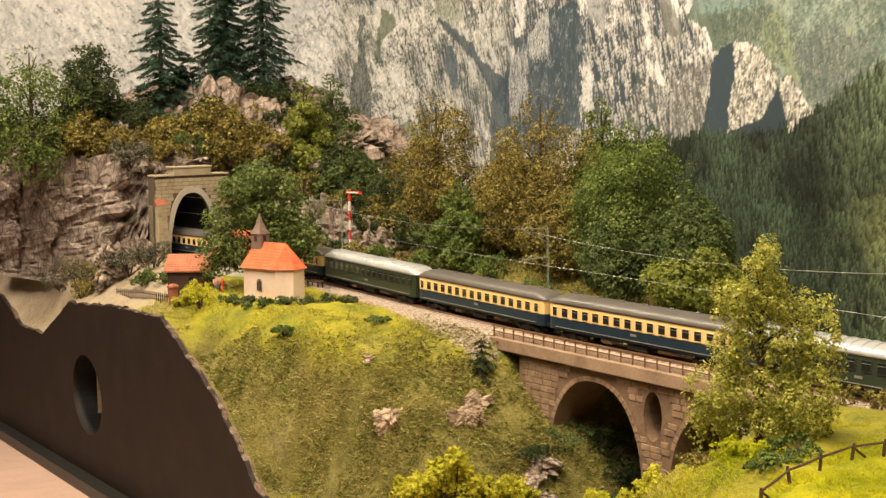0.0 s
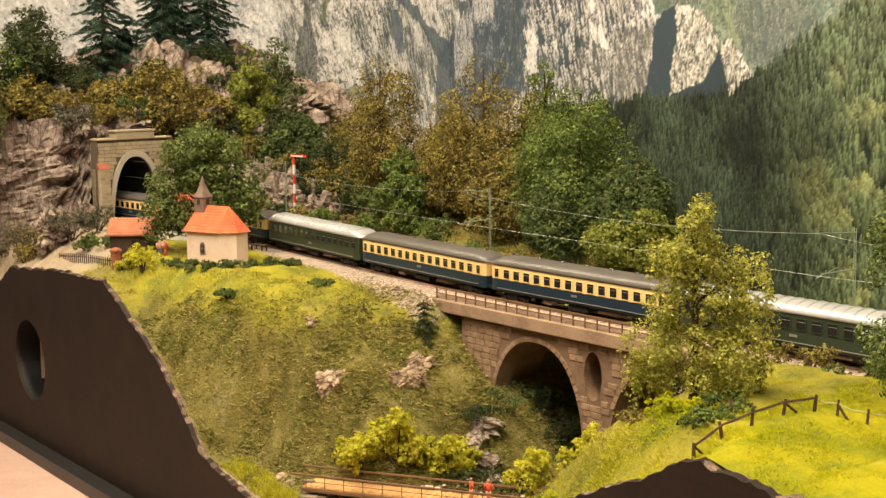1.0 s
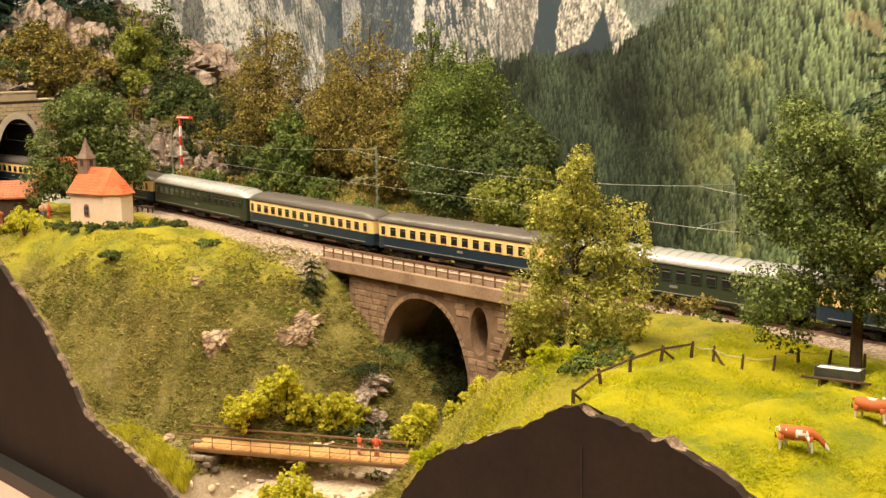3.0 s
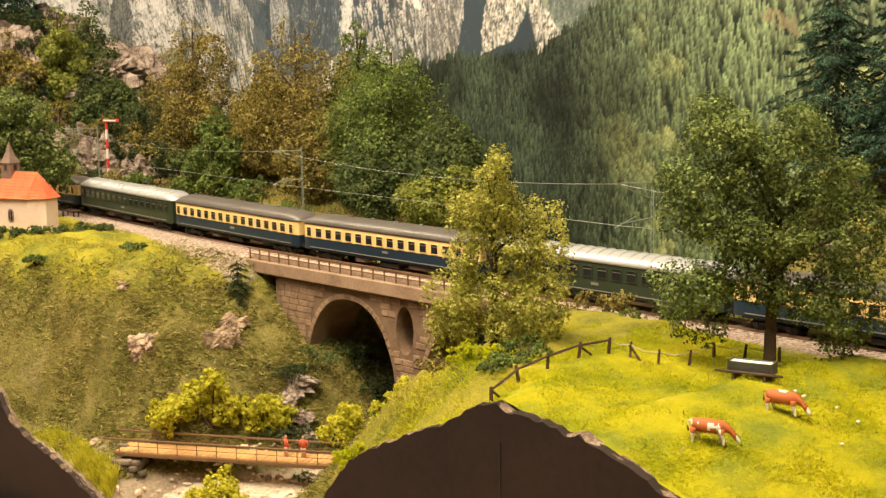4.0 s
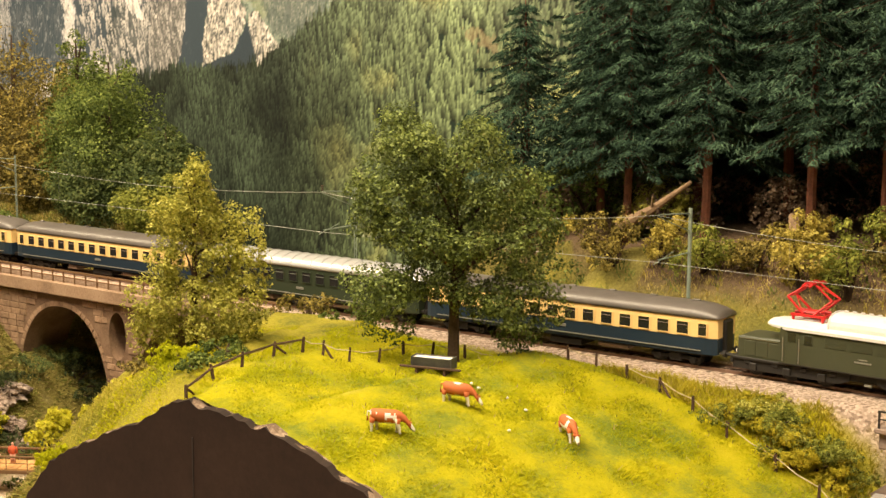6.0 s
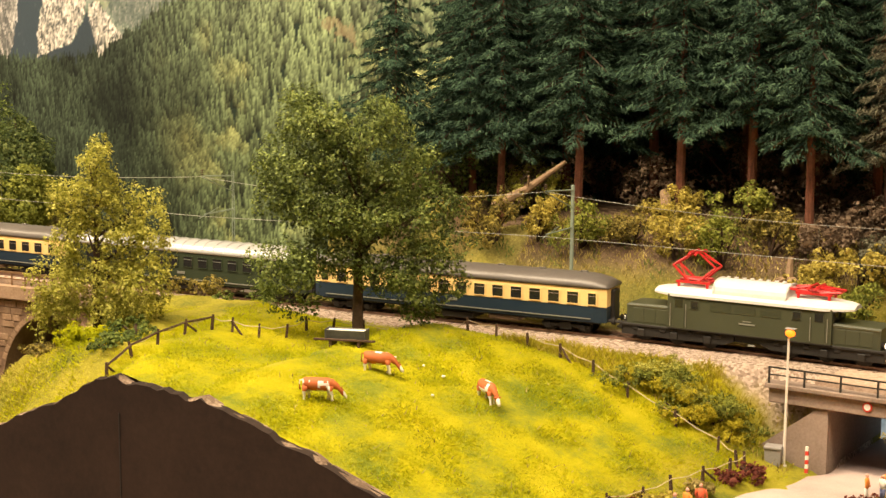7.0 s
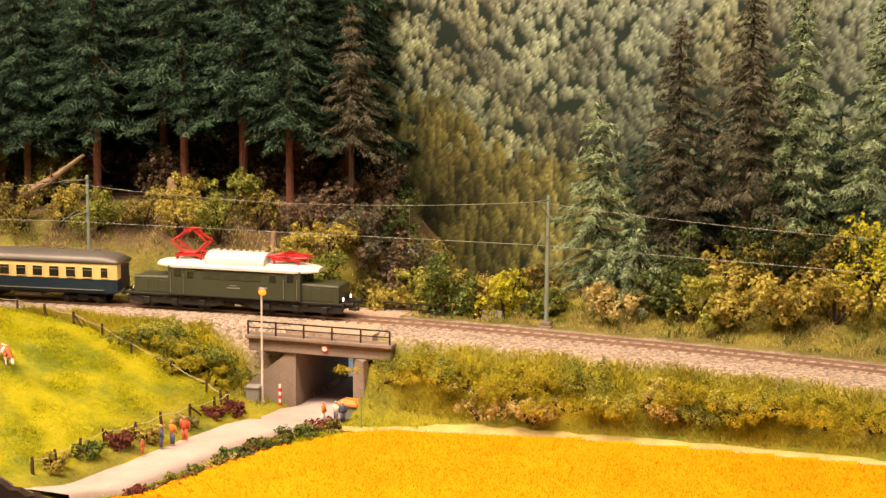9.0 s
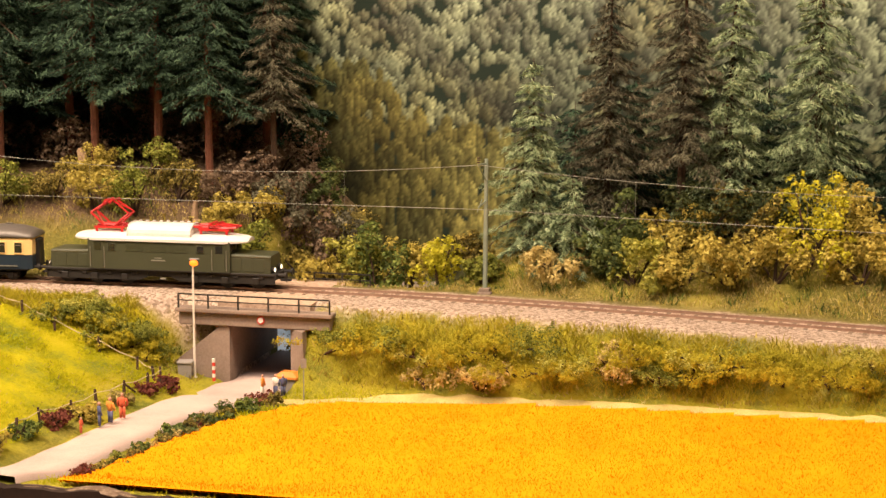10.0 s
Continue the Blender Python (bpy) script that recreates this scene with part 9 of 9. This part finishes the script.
def doll(x, y, z, h, body, legs, rz, label):
    """A plain standing model-railway figure, one mesh."""
    mb = MB()
    for s in (-1, 1):
        mb.tube([(0, s * 0.06 * h, 0), (0, s * 0.06 * h, 0.46 * h)], [0.055 * h, 0.07 * h], 6)
    mb.loft([[(0.075 * h * k * math.cos(6.283 * a / 8), 0.12 * h * k * math.sin(6.283 * a / 8), q * h) for a in range(8)] for q, k in ((0.44, 1.0), (0.6, 0.95), (0.78, 1.2), (0.84, 0.6))])
    for s in (-1, 1):
        mb.tube([(0, s * 0.15 * h, 0.79 * h), (0.03 * h, s * 0.19 * h, 0.6 * h), (0.08 * h, s * 0.15 * h, 0.46 * h)], 0.04 * h, 5)
    mb.ball((0, 0, 0.92 * h), 0.07 * h, 0.065 * h, 0.085 * h)
    me = mb.mesh("toy_figure", body, True)
    painted(me, legs, lambda c: c.z < 0.45 * h)
    me.materials.append(M_SKIN)
    for p in me.polygons:
        if p.center.z > 0.85 * h:
            p.material_index = 2
    ob = new("toy_figure", me)
    ob.location, ob.rotation_euler = (x, y, z), (0, 0, rz)
    return tagged(ob, label, "figure", "toy figures")


for k, (x, y, h, a, b) in enumerate([(0.254, 0.119, 0.011, M_DOLLRED, M_DOLLRED), (0.258, 0.139, 0.017, M_DOLLBLUE, M_DOLLBLUE), (0.261, 0.150, 0.018, M_ORANGE, M_DOLLBLUE), (0.264, 0.163, 0.018, M_DOLLRED, M_DOLLRED)]):
    doll(x, y, gz(x, y) + 0.0022, h, a, b, 0.6 * k, "tiny plain painted figure standing on the road")
for k, (x, y, a, b) in enumerate([(0.333, 0.262, M_ORANGE, M_WHITE), (0.342, 0.266, M_WHITE, M_DOLLBLUE), (0.348, 0.266, M_DOLLBLUE, M_DOLLBLUE)]):
    doll(x, y, -0.065, 0.0165, a, b, 1.1 * k, "tiny plain painted figure near the underpass")


# ---- footbridge in the gorge ----
def footbridge():
    ax, ay, bx, by = -0.660, 0.026, -0.462, 0.177
    a = math.atan2(by - ay, bx - ax)
    L = math.hypot(bx - ax, by - ay)
    fb = thing("footbridge", "orange-brown wooden footbridge with wire railings over the stream", "footbridge", (ax, ay, -0.155), a)
    W = 0.0145
    n = int(L / 0.0062)
    plank = None
    for k in range(n):
        if plank is None:
            plank = part("plank", MB().box(0, -W, -0.0008, 0.0058, W, 0.0008, 0.0002), M_RUST_DECK, fb)
        else:
            same_part(plank, "plank", fb, (k * 0.0062, 0, 0))
    for s in (-1, 1):
        part("girder", MB().box(0, s * W - 0.0012, -0.0040, L, s * W + 0.0012, -0.0009, 0.0003), M_BRIDGEWOOD, fb)
        part("handrail", MB().box(-0.012, s * W - 0.0010, 0.0110, L, s * W + 0.0010, 0.0127, 0.0003), M_BRIDGEWOOD, fb)
        part("wire", MB().box(0, s * W - 0.00025, 0.0055, L, s * W + 0.00025, 0.0060), M_BRIDGEWOOD, fb)
        for k in range(13):
            part("post", MB().box(0.004 + k * 0.0198 - 0.0003, s * W - 0.0003, -0.005, 0.004 + k * 0.0198 + 0.0003, s * W + 0.0003, 0.0112), M_BRIDGEWOOD, fb)
    rs = random.Random(8)
    stone = None
    for u, d in ((-0.004, 0.030), (L - 0.046, 0.05)):
        part("abutment", MB().box(u + 0.002, -W - 0.002, -0.045, u + d - 0.002, W + 0.002, -0.0075), M_DARKSTONE, fb, "dark core of a dry stone abutment")
        for row in range(6):
            z = -0.0092 - 0.0056 * row
            for side in (-1, 1):
                q = u
                while q < u + d - 0.003:
                    w = rs.uniform(0.007, 0.013)
                    if stone is None:
                        stone = part("stone", MB().box(-0.005, -0.0036, -0.0024, 0.005, 0.0036, 0.0024, 0.0009), M_DARKSTONE, fb)
                    ob = same_part(stone, "stone", fb, (q + w / 2, side * (W + 0.002) + rs.uniform(-0.0022, 0.0022), z + rs.uniform(-0.0009, 0.0009)), rs.uniform(-0.35, 0.35))
                    ob.rotation_euler.y = rs.uniform(-0.12, 0.12)
                    ob.scale = (w / 0.0104, 1, rs.uniform(0.85, 1.1))
                    q += w
    return a


fa = footbridge()
for k, u in enumerate((0.165, 0.182)):
    x, y = -0.660 + math.cos(fa) * u - math.sin(fa) * 0.002, 0.026 + math.sin(fa) * u + math.cos(fa) * 0.002
    doll(x, y, -0.1542, 0.020, M_DOLLRED, M_SKIN, 1.4 + k, "tiny plain painted figure standing on the footbridge")


def stream():
    m = bpy.data.materials.new("stream_bed")
    t, n, l, b = nodes_of(m)
    p = place(n)
    w = noise_tex(n, l, p, 160, 5, 0.7)
    l.new(ramp(n, l, w, [(0.32, (0.30, 0.21, 0.13)), (0.46, (0.58, 0.45, 0.31)), (0.64, (0.78, 0.66, 0.50))]), b.inputs["Base Color"])
    b.inputs["Roughness"].default_value = 0.6
    add_bump(n, l, b, w, 0.9, 0.004)
    pts = [(-0.46, 0.42), (-0.50, 0.30), (-0.52, 0.20), (-0.545, 0.11), (-0.57, 0.05), (-0.58, 0.006)]
    sp = spline(pts, 0.01)
    mb = MB().loft([[(q[0] + u * 0.055, q[1], gz(q[0], q[1]) + 0.0065 - 0.006 * u * u) for u in (-1, -0.5, 0, 0.5, 1)] for q in sp], False, False)
    tagged(part("stream", mb, m, None, smooth=True), "shallow pebbly brown stream in the gorge", "stream", kind="structure")
    rs = random.Random(12)
    peb = None
    st = thing("pebble_bank", "pale pebbles scattered along the stream", "stones")
    for k in range(290):
        q = sp[rs.randrange(int(len(sp) * 0.5), len(sp))]
        x, y = q[0] + rs.uniform(-0.06, 0.085), max(0.006, q[1] + rs.uniform(-0.02, 0.02))
        if peb is None:
            peb = part("pebble", MB().ball((0, 0, 0), 0.0028, 0.0022, 0.0017, 7, 5), M_PEBBLE, st)
            peb.location = (x, y, gz(x, y) + 0.0055)
        else:
            ob = same_part(peb, "pebble", st, (x, y, gz(x, y) + 0.0055), rs.uniform(0, 3))
            ob.scale = [rs.uniform(0.4, 1.0 + 1.3 * (k % 4 == 0)) * rs.uniform(0.75, 1.25) for _ in range(3)]


stream()


# ---- chapel garden ----
def garden():
    pl = thing("brick_pillar", "small red brick gate pillar with a rounded top", "pillar", (-1.265, 0.040, gz(-1.265, 0.04)), 0.5)
    part("shaft", MB().box(-0.0045, -0.0045, -0.004, 0.0045, 0.0045, 0.020, 0.0005), M_BRICKRED, pl)
    part("cap", MB().loft([[(0.0056 * k * a, 0.0056 * k * b, z) for a, b in ((-1, -1), (1, -1), (1, 1), (-1, 1))] for z, k in ((0.020, 1), (0.0225, 1), (0.0255, 0.4))]), M_BRICKRED, pl)
    fn = thing("picket_fence", "low dark wooden picket fence by the hut", "fence")
    post = None
    for k in range(26):
        t = k / 25
        x, y = -1.49 + t * 0.205, 0.030 + t * 0.008
        z = gz(x, y)
        if post is None:
            post = part("picket", MB().box(-0.0012, -0.0004, -0.003, 0.0012, 0.0004, 0.0115), M_DARKWOOD, fn)
            post.location = (x, y, z)
        else:
            same_part(post, "picket", fn, (x, y, z))
    part("rail", MB().tube([(-1.49, 0.031, gz(-1.49, 0.031) + 0.007), (-1.388, 0.035, gz(-1.388, 0.035) + 0.007), (-1.285, 0.039, gz(-1.285, 0.039) + 0.007)], 0.0007, 4), M_DARKWOOD, fn)
    tb = thing("garden_table", "small weathered wooden table beside the line", "table", (-1.18, 0.205, gz(-1.18, 0.205)), 0.3)
    part("tabletop", MB().box(-0.013, -0.006, 0.0095, 0.013, 0.006, 0.0107, 0.0003), M_FENCE, tb)
    for a in (-0.010, 0.010):
        for b in (-0.004, 0.004):
            part("leg", MB().box(a - 0.0007, b - 0.0007, -0.002, a + 0.0007, b + 0.0007, 0.0096), M_FENCE, tb)
    for k, (x, y, c) in enumerate([(-1.225, 0.085, M_SKIN), (-1.213, 0.089, M_DOLLRED)]):
        doll(x, y, gz(x, y), 0.021, c, M_DOLLBLUE if k == 0 else M_DOLLRED, 0.8 * k, "tiny plain painted figure in the chapel garden")
    mk = thing("kilometre_board", "small white trackside marker board on a post", "sign", (-0.80, 0.305, gz(-0.80, 0.305)))
    part("post", MB().tube([(0, 0, -0.003), (0, 0, 0.018)], 0.0005, 5), M_WHITE, mk)
    part("board", MB().box(-0.0028, -0.0008, 0.017, 0.0028, -0.0003, 0.026, 0.0002), M_WHITE, mk)


garden()


# ---- fallen wood below the spruces ----
def log(x0, y0, z0, x1, y1, z1, r0, r1, label, fork=True):
    lg = thing("fallen_log", label, "log")
    mid = ((x0 + x1) / 2, (y0 + y1) / 2 - 0.004, (z0 + z1) / 2 - 0.004)
    part("stem", MB().tube([(x0, y0, z0), mid, (x1, y1, z1)], [r0, (r0 + r1) / 2, r1], 8), M_LOG, lg)
    if fork:
        part("branch", MB().tube([mid, (mid[0] + 0.006, mid[1] - 0.008, mid[2] + 0.012)], [r1, r1 * 0.4], 5), M_LOG, lg)


log(-0.068, 0.455, 0.078, 0.000, 0.458, 0.120, 0.0055, 0.0016, "bleached fallen tree trunk leaning over the bank")
log(0.085, 0.475, 0.098, 0.108, 0.452, gz(0.108, 0.452) + 0.002, 0.0042, 0.0052, "bleached log lying down the bank", False)


def stump(x, y):
    sm = thing("root_stump", "pale upturned root stump on the bank", "stump", (x, y, gz(x, y)))
    part("stem", MB().tube([(0, 0, -0.004), (0, 0, 0.012), (0.001, 0, 0.022)], [0.004, 0.003, 0.002], 7), M_LOG, sm)
    for k in range(6):
        a = k * 1.05
        part("root", MB().tube([(0, 0, 0.006), (0.008 * math.cos(a), 0.008 * math.sin(a) - 0.002, 0.004), (0.016 * math.cos(a), 0.013 * math.sin(a) - 0.004, -0.002)], [0.0022, 0.0015, 0.0006], 5), M_LOG, sm)


stump(0.212, 0.432)
